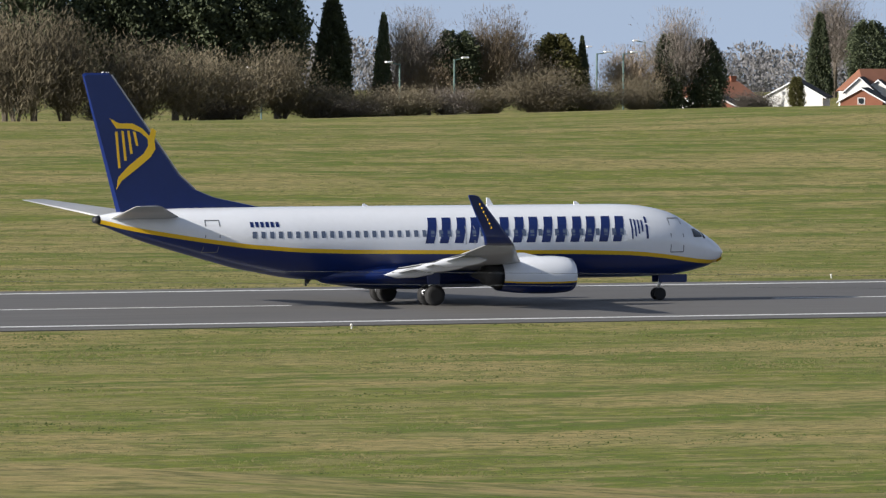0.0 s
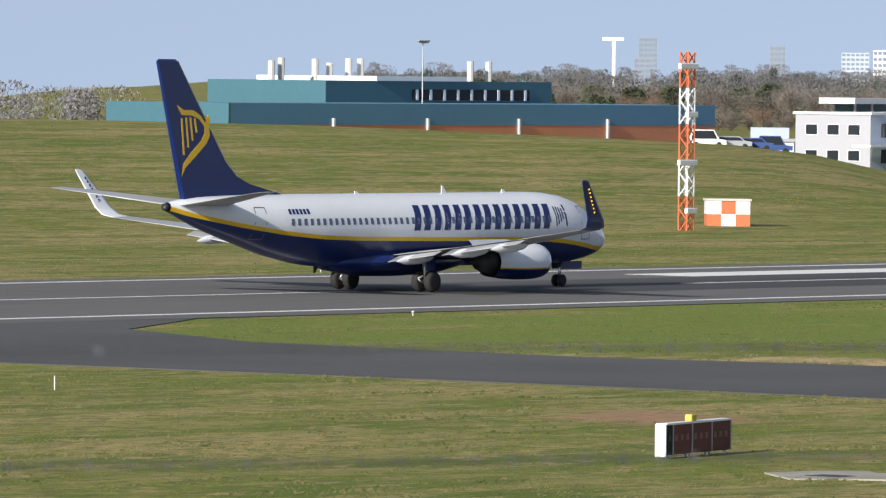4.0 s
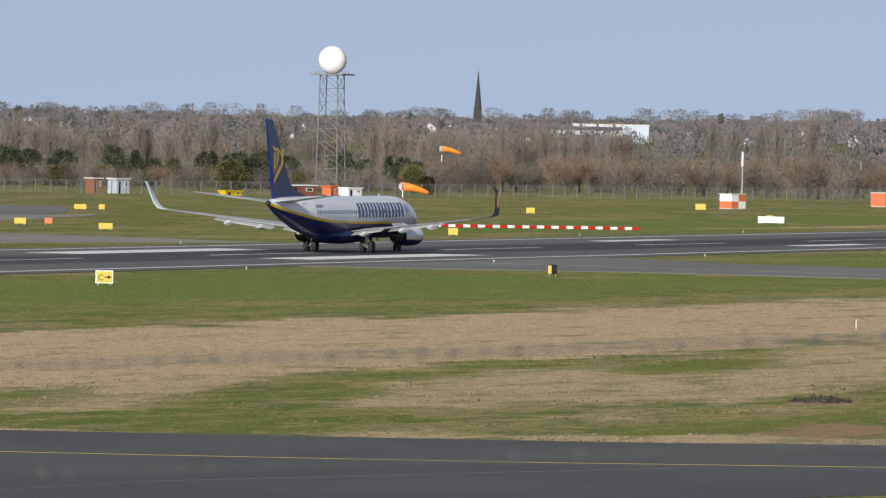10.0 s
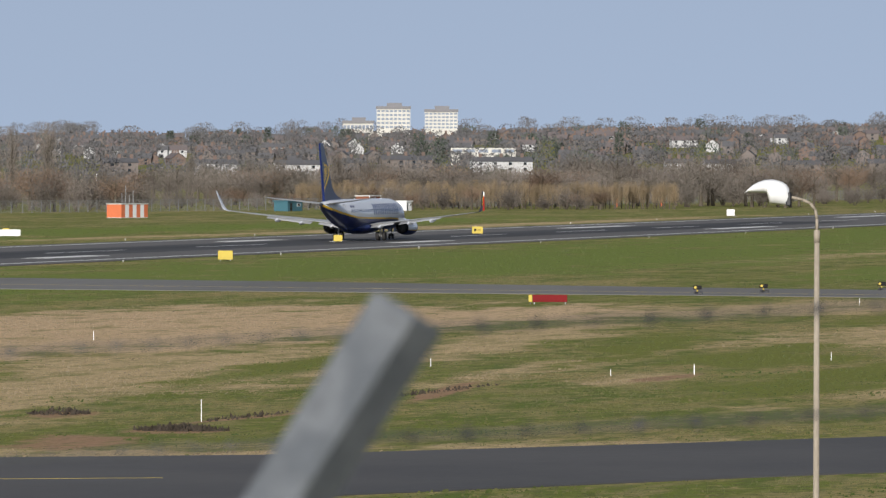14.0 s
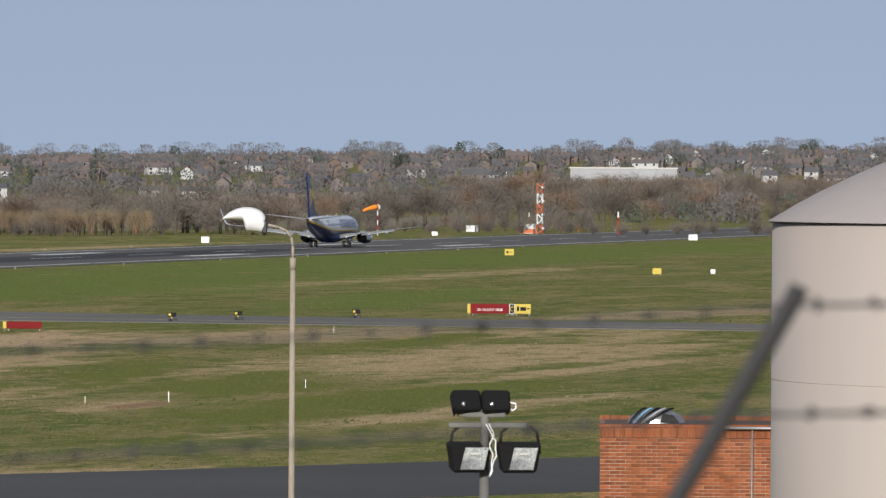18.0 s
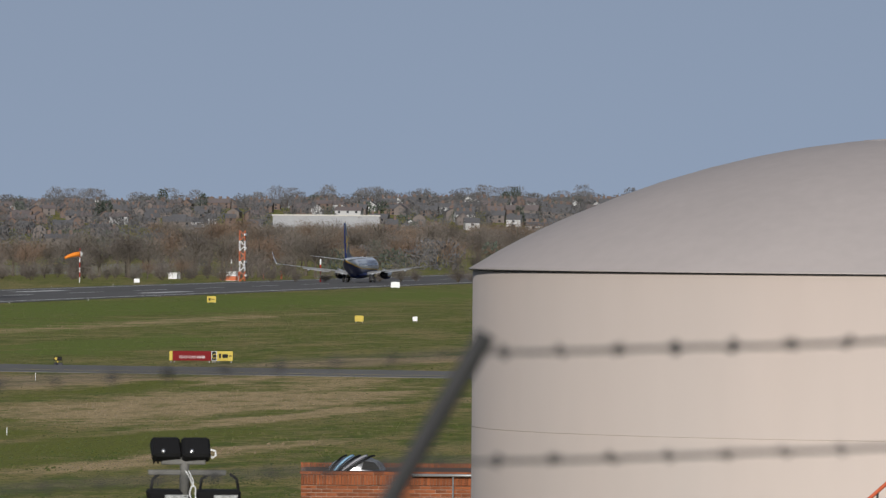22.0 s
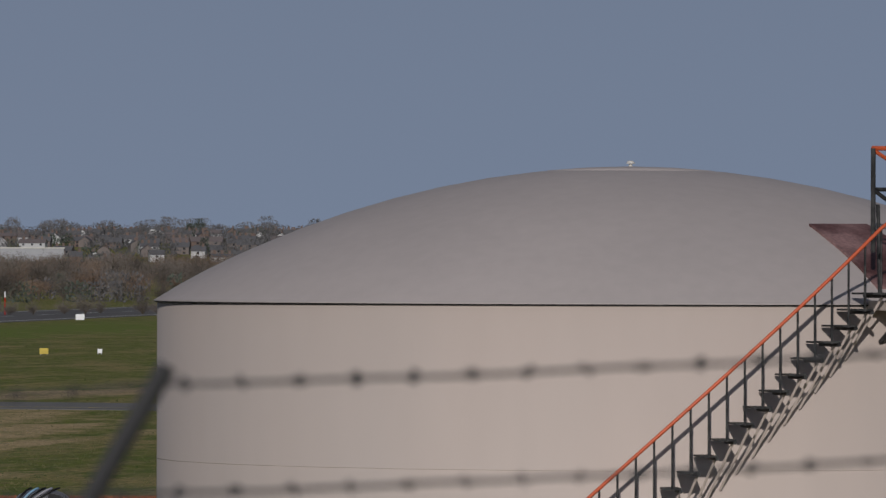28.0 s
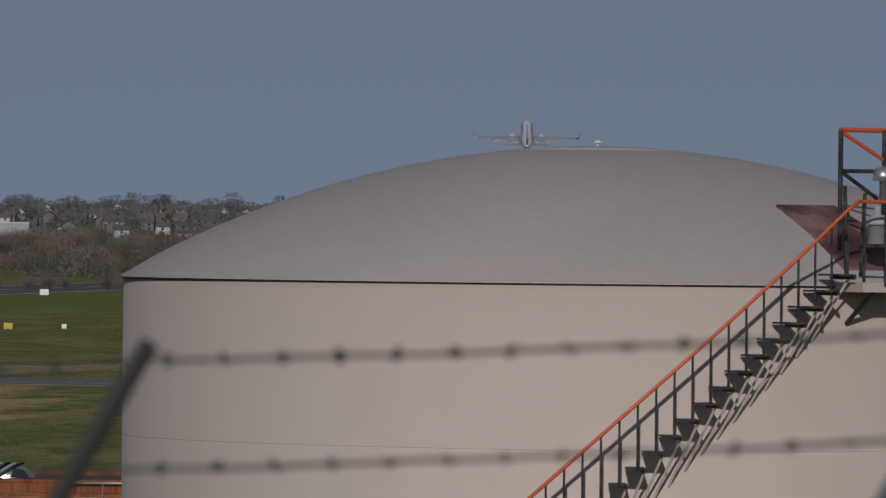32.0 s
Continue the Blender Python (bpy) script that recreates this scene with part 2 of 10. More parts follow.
    for z in LUSH_ZONES:
        c = mix(c, zone(*z), (0.165, 0.180, 0.038) if z[1] < 130 else (0.158, 0.204, 0.042))
    for z in EARTH_ZONES:
        c = mix(c, zone(*z), (0.33, 0.205, 0.125))
    c = mix(c, ramp(clods, 0.51, 0.68), (0.15, 0.148, 0.055))
    val = n.new("ShaderNodeMapRange")
    fine = nz(3.0, (0.5, 1, 1), 5, 0.75, (3, 3, 3))
    l.new(fine.outputs["Fac"], val.inputs["Value"])
    val.inputs["From Min"].default_value, val.inputs["From Max"].default_value = 0.3, 0.7
    val.inputs["To Min"].default_value, val.inputs["To Max"].default_value = 0.74, 1.26
    hsv = n.new("ShaderNodeHueSaturation")
    l.new(c.outputs["Result"], hsv.inputs["Color"])
    l.new(val.outputs["Result"], hsv.inputs["Value"])
    l.new(hsv.outputs["Color"], b.inputs["Base Color"])
    bp = n.new("ShaderNodeBump")
    bp.inputs["Strength"].default_value, bp.inputs["Distance"].default_value = 0.6, 0.12
    l.new(fine.outputs["Fac"], bp.inputs["Height"])
    l.new(bp.outputs["Normal"], b.inputs["Normal"])
    return m


GRASS = grass_material()
EARTH = mat("bare_earth", (0.052, 0.040, 0.029), 0.95, vary=0.3, scale=1.0, second=(0.035, 0.028, 0.02))
ASPHALT = mat("runway_asphalt", (0.118, 0.113, 0.108), 0.85, vary=0.22, scale=0.12, second=(0.088, 0.085, 0.083), stretch=(0.12, 1, 1), bump=0.2, bump_scale=8)
RUBBER = mat("tyre_marks", (0.028, 0.028, 0.030), 0.8, vary=0.3, scale=0.2, second=(0.042, 0.042, 0.043), stretch=(0.05, 1, 1))
TARMAC = mat("taxiway_tarmac", (0.056, 0.056, 0.058), 0.88, vary=0.15, scale=0.15, second=(0.068, 0.066, 0.066), bump=0.2, bump_scale=8)
APRON = mat("apron_asphalt", (0.165, 0.160, 0.155), 0.85, vary=0.15, scale=0.1, second=(0.125, 0.122, 0.120), stretch=(0.3, 1, 1))
CONCRETE = mat("apron_concrete", (0.26, 0.235, 0.20), 0.85, vary=0.12, scale=0.1, second=(0.20, 0.18, 0.16))
PAINT = mat("road_paint", (0.72, 0.72, 0.70), 0.7, vary=0.12, scale=0.6)
YPAINT = mat("yellow_road_paint", (0.36, 0.28, 0.06), 0.7, vary=0.2, scale=0.6)
WHITE = mat("white_paint", (0.80, 0.81, 0.83), 0.35, vary=0.03, scale=0.4)
AIRWHITE = mat("aircraft_white", (0.80, 0.82, 0.86), 0.22, vary=0.03, scale=0.5, coat=0.5)
NAVY = mat("aircraft_navy", (0.004, 0.018, 0.115), 0.30, vary=0.08, scale=0.5, coat=0.15)
AIRYEL = mat("aircraft_yellow", (0.80, 0.50, 0.02), 0.3, vary=0.05, scale=1)
ALU = mat("bare_aluminium", (0.55, 0.56, 0.58), 0.35, 0.8, vary=0.1, scale=1.5)
WINGGREY = mat("wing_grey", (0.36, 0.37, 0.385), 0.4, vary=0.08, scale=0.8)
GLASSDARK = mat("dark_glazing", (0.02, 0.025, 0.032), 0.08, vary=0.1)
SEAM = mat("dark_seam", (0.14, 0.15, 0.17), 0.5, vary=0.1)
WINDOWBLUE = mat("cabin_window", (0.10, 0.13, 0.20), 0.15, vary=0.1)
TYRE = mat("tyre_rubber", (0.018, 0.018, 0.019), 0.85, vary=0.15, scale=4)
STEEL = mat("galvanised_steel", (0.36, 0.37, 0.38), 0.5, 0.6, vary=0.18, scale=6)
DARKMETAL = mat("dark_metal", (0.035, 0.036, 0.04), 0.5, 0.4, vary=0.2, scale=5)
CLAD_WHITE = mat("white_cladding", (0.365, 0.372, 0.41), 0.6, vary=0.03, scale=0.15)
CLAD_GREY = mat("grey_cladding", (0.41, 0.47, 0.56), 0.55, vary=0.05, scale=0.12)
CLAD_BLUE = mat("blue_grey_cladding", (0.45, 0.53, 0.64), 0.55, vary=0.06, scale=0.12)
ROOF_GREY = mat("sheet_roof", (0.335, 0.345, 0.37), 0.7, vary=0.08, scale=0.1)
YELLOW = mat("yellow_paint", (0.62, 0.43, 0.01), 0.5, vary=0.1, scale=0.5)
# Tank paint greyed to put the dome's cooler sky light into the colour.
DOME_SKYLIT = mat("skylit_dome_tone", (0.475, 0.428, 0.415), 0.65, vary=0.06, scale=0.7, second=(0.435, 0.393, 0.382))
TANK = mat("tank_paint", (0.55, 0.47, 0.425), 0.6, vary=0.03, scale=0.35, second=(0.505, 0.445, 0.41), stretch=(1, 1, 0.25))
BRICK = mat("red_brick", (0.265, 0.078, 0.026), 0.9, vary=0.28, scale=1.6, second=(0.185, 0.056, 0.022), per_object=0.32)
RENDERED = mat("white_render_wall", (0.67, 0.665, 0.655), 0.8, vary=0.05, scale=0.4)
ROOFTILE = mat("brown_roof_tile", (0.20, 0.085, 0.05), 0.85, vary=0.2, scale=1.2)
SLATE = mat("dark_slate", (0.045, 0.043, 0.045), 0.95, vary=0.2, scale=1.0)
ORANGE = mat("orange_paint", (0.60, 0.165, 0.07), 0.5, vary=0.1, scale=1)
REDSIGN = mat("red_sign", (0.43, 0.016, 0.009), 0.5, vary=0.06, scale=1)
YSIGN = mat("yellow_sign", (0.55, 0.43, 0.09), 0.5, vary=0.06, scale=1)
# Bare-twig colours are lightened to paint in haze over the far belts.
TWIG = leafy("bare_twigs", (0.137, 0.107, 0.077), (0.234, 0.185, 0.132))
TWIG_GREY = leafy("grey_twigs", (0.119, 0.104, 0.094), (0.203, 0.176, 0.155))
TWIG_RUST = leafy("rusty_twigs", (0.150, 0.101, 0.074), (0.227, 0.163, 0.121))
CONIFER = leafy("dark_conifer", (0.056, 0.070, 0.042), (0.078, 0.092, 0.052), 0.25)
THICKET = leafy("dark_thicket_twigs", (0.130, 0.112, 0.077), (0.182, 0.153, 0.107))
# Paler, greyer copy of the twig colours, with distance haze put in.
TWIG_HAZED = leafy("hazed_twigs", (0.150, 0.133, 0.117), (0.206, 0.181, 0.159), 0.2)
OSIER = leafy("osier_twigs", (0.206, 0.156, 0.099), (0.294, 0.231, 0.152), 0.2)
OLIVE = leafy("olive_foliage", (0.10, 0.10, 0.036), (0.155, 0.145, 0.055))
BARK = mat("bark", (0.09, 0.075, 0.055), 0.95, vary=0.3, scale=3)
STAINED = mat("stained_concrete", (0.37, 0.35, 0.31), 0.9, vary=0.3, scale=1.2, second=(0.25, 0.23, 0.19))
PALE = mat("pale_concrete", (0.55, 0.54, 0.51), 0.8, vary=0.08, scale=0.3)


# ---- mesh helpers ----
def mesh_of(name, bm, material, smooth=False):
    me = bpy.data.meshes.new(name)
    bmesh.ops.recalc_face_normals(bm, faces=bm.faces)
    if smooth:
        for f in bm.faces:
            f.smooth = True
    bm.to_mesh(me)
    bm.free()
    me.materials.append(material)
    return me


def part(name, bm, material, parent, label="", smooth=False):
    ob = new(name, mesh_of(name, bm, material, smooth))
    ob.parent = parent
    return tagged(ob, label)


def twin(name, me, parent, m):
    """One more part on a shared mesh."""
    ob = new(name, me)
    ob.parent = parent
    ob.matrix_basis = m
    return ob


def empty(name, label, category, group="", kind="", at=None):
    ob = new(name)
    ob.empty_display_size = 0.2
    if at is not None:
        ob.matrix_basis = at
    return tagged(ob, label, category, group, kind)


def solo(name, bm, material, label, category, kind="", smooth=False, group="", at=None):
    ob = new(name, mesh_of(name, bm, material, smooth))
    if at is not None:
        ob.matrix_basis = at
    return tagged(ob, label, category, group, kind)


def box(bm, x0, x1, y0, y1, z0, z1, bevel=0.0):
    vs = [bm.verts.new((x, y, z)) for z in (z0, z1) for x, y in ((x0, y0), (x1, y0), (x1, y1), (x0, y1))]
    fs = [bm.faces.new([vs[i] for i in q]) for q in ((3, 2, 1, 0), (4, 5, 6, 7), (0, 1, 5, 4), (1, 2, 6, 5), (2, 3, 7, 6), (3, 0, 4, 7))]
    if bevel:
        es = list({e for f in fs for e in f.edges})
        bmesh.ops.bevel(bm, geom=es, offset=bevel, segments=1, affect="EDGES")
    return bm


def boxes(*bs, bevel=0.0):
    bm = bmesh.new()
    for b in bs:
        box(bm, *b, bevel=bevel)
    return bm


def tube(bm, p0, p1, r0, r1=None, n=8, cap=True):
    """A tapered round bar from p0 to p1."""
    r1 = r0 if r1 is None else r1
    p0, p1 = Vector(p0), Vector(p1)
    way = (p1 - p0).normalized()
    side = way.orthogonal().normalized()
    up = way.cross(side)
    rings = []
    for p, r in ((p0, r0), (p1, r1)):
        rings.append([bm.verts.new(p + (side * math.cos(2 * math.pi * i / n) + up * math.sin(2 * math.pi * i / n)) * r) for i in range(n)])
    for i in range(n):
        bm.faces.new((rings[0][i], rings[0][(i + 1) % n], rings[1][(i + 1) % n], rings[1][i]))
    if cap:
        bm.faces.new(rings[0][::-1])
        bm.faces.new(rings[1])
    return bm


def tubes(*ts, n=8):
    bm = bmesh.new()
    for t in ts:
        tube(bm, *t, n=n)
    return bm


def lathe(bm, profile, n=24, axis="z", center=(0, 0, 0)):
    """Turn a profile of (radius, height) round an axis."""
    rings = []
    for r, h in profile:
        ring = []
        for i in range(n):
            a = 2 * math.pi * i / n
            c, s = r * math.cos(a), r * math.sin(a)
            p = {"z": (c, s, h), "x": (h, c, s), "y": (c, h, s)}[axis]
            ring.append(bm.verts.new(Vector(p) + Vector(center)))
        rings.append(ring)
    for a, b in zip(rings, rings[1:]):
        for i in range(n):
            bm.faces.new((a[i], a[(i + 1) % n], b[(i + 1) % n], b[i]))
    for ring in (rings[0], rings[-1]):
        try:
            bm.faces.new(ring)
        except ValueError:
            pass
    return bm


def prism(bm, outline, z0, z1):
    """A flat outline of (x, y) given thickness from z0 to z1."""
    lo = [bm.verts.new((x, y, z0)) for x, y in outline]
    hi = [bm.verts.new((x, y, z1)) for x, y in outline]
    n = len(outline)
    bm.faces.new(lo[::-1])
    bm.faces.new(hi)
    for i in range(n):
        bm.faces.new((lo[i], lo[(i + 1) % n], hi[(i + 1) % n], hi[i]))
    return bm


def slab(bm, outline, y0, y1):
    """An outline of (x, z) given thickness from y0 to y1."""
    lo = [bm.verts.new((x, y0, z)) for x, z in outline]
    hi = [bm.verts.new((x, y1, z)) for x, z in outline]
    n = len(outline)
    bm.faces.new(lo)
    bm.faces.new(hi[::-1])
    for i in range(n):
        bm.faces.new((lo[i], hi[i], hi[(i + 1) % n], lo[(i + 1) % n]))
    return bm


def smooth01(a):
    a = max(0.0, min(1.0, a))
    return a * a * (3 - 2 * a)


def land(x, y):
    """Height of the ground: a flat airfield, a grass bank beyond the runway, far hills, and the mound under the eye."""
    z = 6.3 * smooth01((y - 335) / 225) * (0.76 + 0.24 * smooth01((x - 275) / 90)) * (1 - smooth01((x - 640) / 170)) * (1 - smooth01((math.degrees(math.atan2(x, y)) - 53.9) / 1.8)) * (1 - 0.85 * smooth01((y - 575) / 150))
    r = math.hypot(x, y)
    if x + y < 160:
        ahead = (x + y) / 1.414
        z += 6.0 * (1 - smooth01((ahead - 25) / 75)) + 5.0 * smooth01(-ahead / 65)
        z += 2.2 * (1 - smooth01((r - 14) / 16))
    if r > 1800:
        az = math.degrees(math.atan2(x, y))
        rise = float(np.interp(az, (50, 56, 60, 63, 65.2, 67.5, 70, 74, 81, 88), (4.5, 5.5, 7, 12, 15.5, 11.5, 12.5, 15.5, 23, 24)))
        z += rise * smooth01((r - 2150) / 2300) + 2.0 * noise.noise((x / 700, y / 700, 0)) * smooth01((r - 1800) / 900) * smooth01((az - 50) / 5)
    if r > 1300:
        z -= 0.013 * (r - 1300) * (1 - smooth01((math.degrees(math.atan2(x, y)) - 45) / 5))
    return z


def polar(az, dist, z=None):
    """A place by bearing and distance from the eye, on the ground unless z is given."""
    p = toward(az) * dist
    return Vector((p.x, p.y, land(p.x, p.y) if z is None else z))


# ---- ground, runway, taxiways ----
def build_ground():
    def axis(lo, hi, fine0, fine1, step):
        xs = list(np.arange(fine0, fine1 + 1, step))
        far = [30, 80, 160, 260, 380, 520, 700, 900, 1100, 1300, 1500, 1700, 1900, 2100, 2300, 2500, 2700, 2900, 3100, 3300, 3500]
        return sorted([max(lo, fine0 - f) for f in far] + xs + [min(hi, fine1 + f) for f in far])

    xs = axis(-4800, 4850, -240, 1260, 15)
    ys = axis(-4800, 4850, -240, 840, 15)
    bm = bmesh.new()
    grid = []
    for x in xs:
        row = []
        for y in ys:
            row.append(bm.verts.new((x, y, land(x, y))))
        grid.append(row)
    for i in range(len(xs) - 1):
        for j in range(len(ys) - 1):
            bm.faces.new((grid[i][j], grid[i + 1][j], grid[i + 1][j + 1], grid[i][j + 1]))
    solo("ground", bm, GRASS, "green and straw-coloured winter grass of the airfield", "grass", "structure", smooth=True)


def flat(name, outline, z, material, label, category, kind="structure", thick=0.05):
    bm = prism(bmesh.new(), outline, z - thick, z)
    return solo(name, bm, material, label, category, kind)


def strip(x0, x1, y0, y1):
    return [(x0, y0), (x1, y0), (x1, y1), (x0, y1)]


build_ground()
runway = flat("runway", strip(-700, 2650, 242.5, 291.0), 0.05, ASPHALT, "grey asphalt runway with dark tyre marks and white markings", "runway")
part("tyre_marks", prism(bmesh.new(), strip(330, 1250, 258.5, 275.0), 0.05, 0.056), RUBBER, runway, "dark rubber streaks along the centre")
taxi_a = [(233, 243), (236, 230), (238, 185), (238, 157), (232, 140), (222, 131), (210, 126), (186, 122), (140, 116), (140, 70), (222, 88), (249, 78), (261, 72), (279, 62), (310, 42), (340, 10),
          (372, 20), (340, 52), (310, 72), (294, 84), (285, 99), (277, 124), (271, 150), (266, 178), (262, 200), (264, 220), (272, 234), (288, 243)]
taxiway_1 = flat("taxiway_1", taxi_a, 0.045, TARMAC, "dark tarmac taxiway with thin yellow lines", "taxiway")
taxi_b = [(596, 60), (612, 90), (622, 140), (631, 215), (620, 243), (700, 243), (683, 225), (672, 190), (655, 146), (642, 100), (628, 60)]
taxiway_2 = flat("taxiway_2", taxi_b, 0.045, APRON, "narrow tarmac taxiway across the grass", "taxiway")
apron_a = [(620, 470), (676, 391), (706, 364), (830, 395), (880, 400.5), (915, 393.5), (950, 404.5), (1012, 432), (1010, 449), (1145, 512), (1300, 700), (640, 1000), (560, 700)]
flat("apron_1", apron_a, 0.034, APRON,
     "grey apron in front of the hangars", "apron")
taxi_c = [(700, 305), (776, 377), (830, 392), (880, 399), (915, 392), (932, 392.5), (911, 385), (857, 373), (823, 373), (800, 362), (762, 333), (740, 293)]
flat("taxiway_3", taxi_c, 0.042, CONCRETE, "pale concrete taxiway leading off the runway", "taxiway")

PAVED = [taxi_a, taxi_b, apron_a, taxi_c]


def line(x0, y0, x1, y1, w, material, parent, name, z=0.062):
    a, b = Vector((x0, y0, 0)), Vector((x1, y1, 0))
    s = (b - a).normalized().cross(Vector((0, 0, 1))) * w / 2
    bm = prism(bmesh.new(), [((a + s).x, (a + s).y), ((b + s).x, (b + s).y), ((b - s).x, (b - s).y), ((a - s).x, (a - s).y)], z - 0.008, z)
    return part(name, bm, material, parent)


line(-700, 246.6, 2650, 246.6, 0.9, PAINT, runway, "edge_line")
line(-700, 287.2, 2650, 287.2, 0.9, PAINT, runway, "edge_line")
line(198, 246.5, 198, 287, 1.8, PAINT, runway, "threshold_line")
bar = mesh_of("threshold_bar", prism(bmesh.new(), strip(0, 31, -0.85, 0.85), 0.054, 0.062), PAINT)
for i in range(12):
    twin("threshold_bar", bar, runway, pose(206, 248.8 + i * 3.3 if i < 6 else 285.0 - (i - 6) * 3.3, 0))
for x in range(-560, 190, 60):
    line(x, RUNWAY_Y, x + 30, RUNWAY_Y, 0.6, PAINT, runway, "centre_dash")
for x in range(299, 2600, 60):
    line(x, RUNWAY_Y, x + 30, RUNWAY_Y, 0.6, PAINT, runway, "centre_dash")
for dx, dy, ln, wd in ((249, 262.0, 9, 1.2), (249, 271.5, 9, 1.2), (249, 274.6, 3, 3.4), (255, 270.0, 3, 3.4)):
    line(dx, dy, dx + ln, dy, wd, PAINT, runway, "number_bar")
for x, ln, w in ((372, 30, 5.2), (520, 24, 3.0), (650, 46, 5.6), (800, 24, 3.0), (950, 24, 3.0), (1130, 40, 3.0), (1330, 40, 3.0)):
    for y in (RUNWAY_Y - 11, RUNWAY_Y + 11.5):
        line(x, y, x + ln, y, w, PAINT, runway, "touchdown_bar")


def way(name, pts, w, material, parent):
    for (xa, ya), (xb, yb) in zip(pts, pts[1:]):
        line(xa, ya, xb, yb, w, material, parent, name, 0.055)


way("yellow_line", [(233, 148), (242, 147.6), (248, 146), (262, 140)], 0.22, YPAINT, taxiway_1)
way("yellow_line", [(251, 141), (254, 132), (257, 124), (260, 112), (263, 102), (266, 94), (272, 82)], 0.22, YPAINT, taxiway_1)
way("seam_line", [(212, 105), (222, 103), (242, 100), (257, 93), (265, 89)], 0.10, APRON, taxiway_1)
way("yellow_line", [(612, 66), (622, 100), (632, 140), (645, 190), (655, 240)], 0.3, YPAINT, taxiway_2)


# ---- tufts of grass ----
def inside(zone, x, y):
    cx, cy, a, b, turn = zone
    c, s = math.cos(radians(turn)), math.sin(radians(turn))
    u, v = ((x - cx) * c + (y - cy) * s) / a, (-(x - cx) * s + (y - cy) * c) / b
    return np.sqrt(u * u + v * v)


def paved(x, y):
    """True on the runway and the paved ways."""
    on = (y > 241.5) & (y < 292)
    for poly in PAVED:
        hit = np.zeros(len(x), bool)
        for (xa, ya), (xb, yb) in zip(poly, poly[1:] + poly[:1]):
            cut = ((ya > y) != (yb > y)) & (x < (xb - xa) * (y - ya) / (yb - ya + 1e-9) + xa)
            hit ^= cut
        on |= hit
    return on


def lumps(x, y, size, seed):
    """Smooth random hummocks of that size over the field, 0 to 1."""
    g = np.random.RandomState(seed).rand(64, 64)
    u, v = x / size, y / size
    i, j = np.floor(u).astype(int), np.floor(v).astype(int)
    fu, fv = u - i, v - j
    fu, fv = fu * fu * (3 - 2 * fu), fv * fv * (3 - 2 * fv)
    at = lambda a, b: g[(i + a) % 64, (j + b) % 64]
    return (at(0, 0) * (1 - fu) + at(1, 0) * fu) * (1 - fv) + (at(0, 1) * (1 - fu) + at(1, 1) * fu) * fv


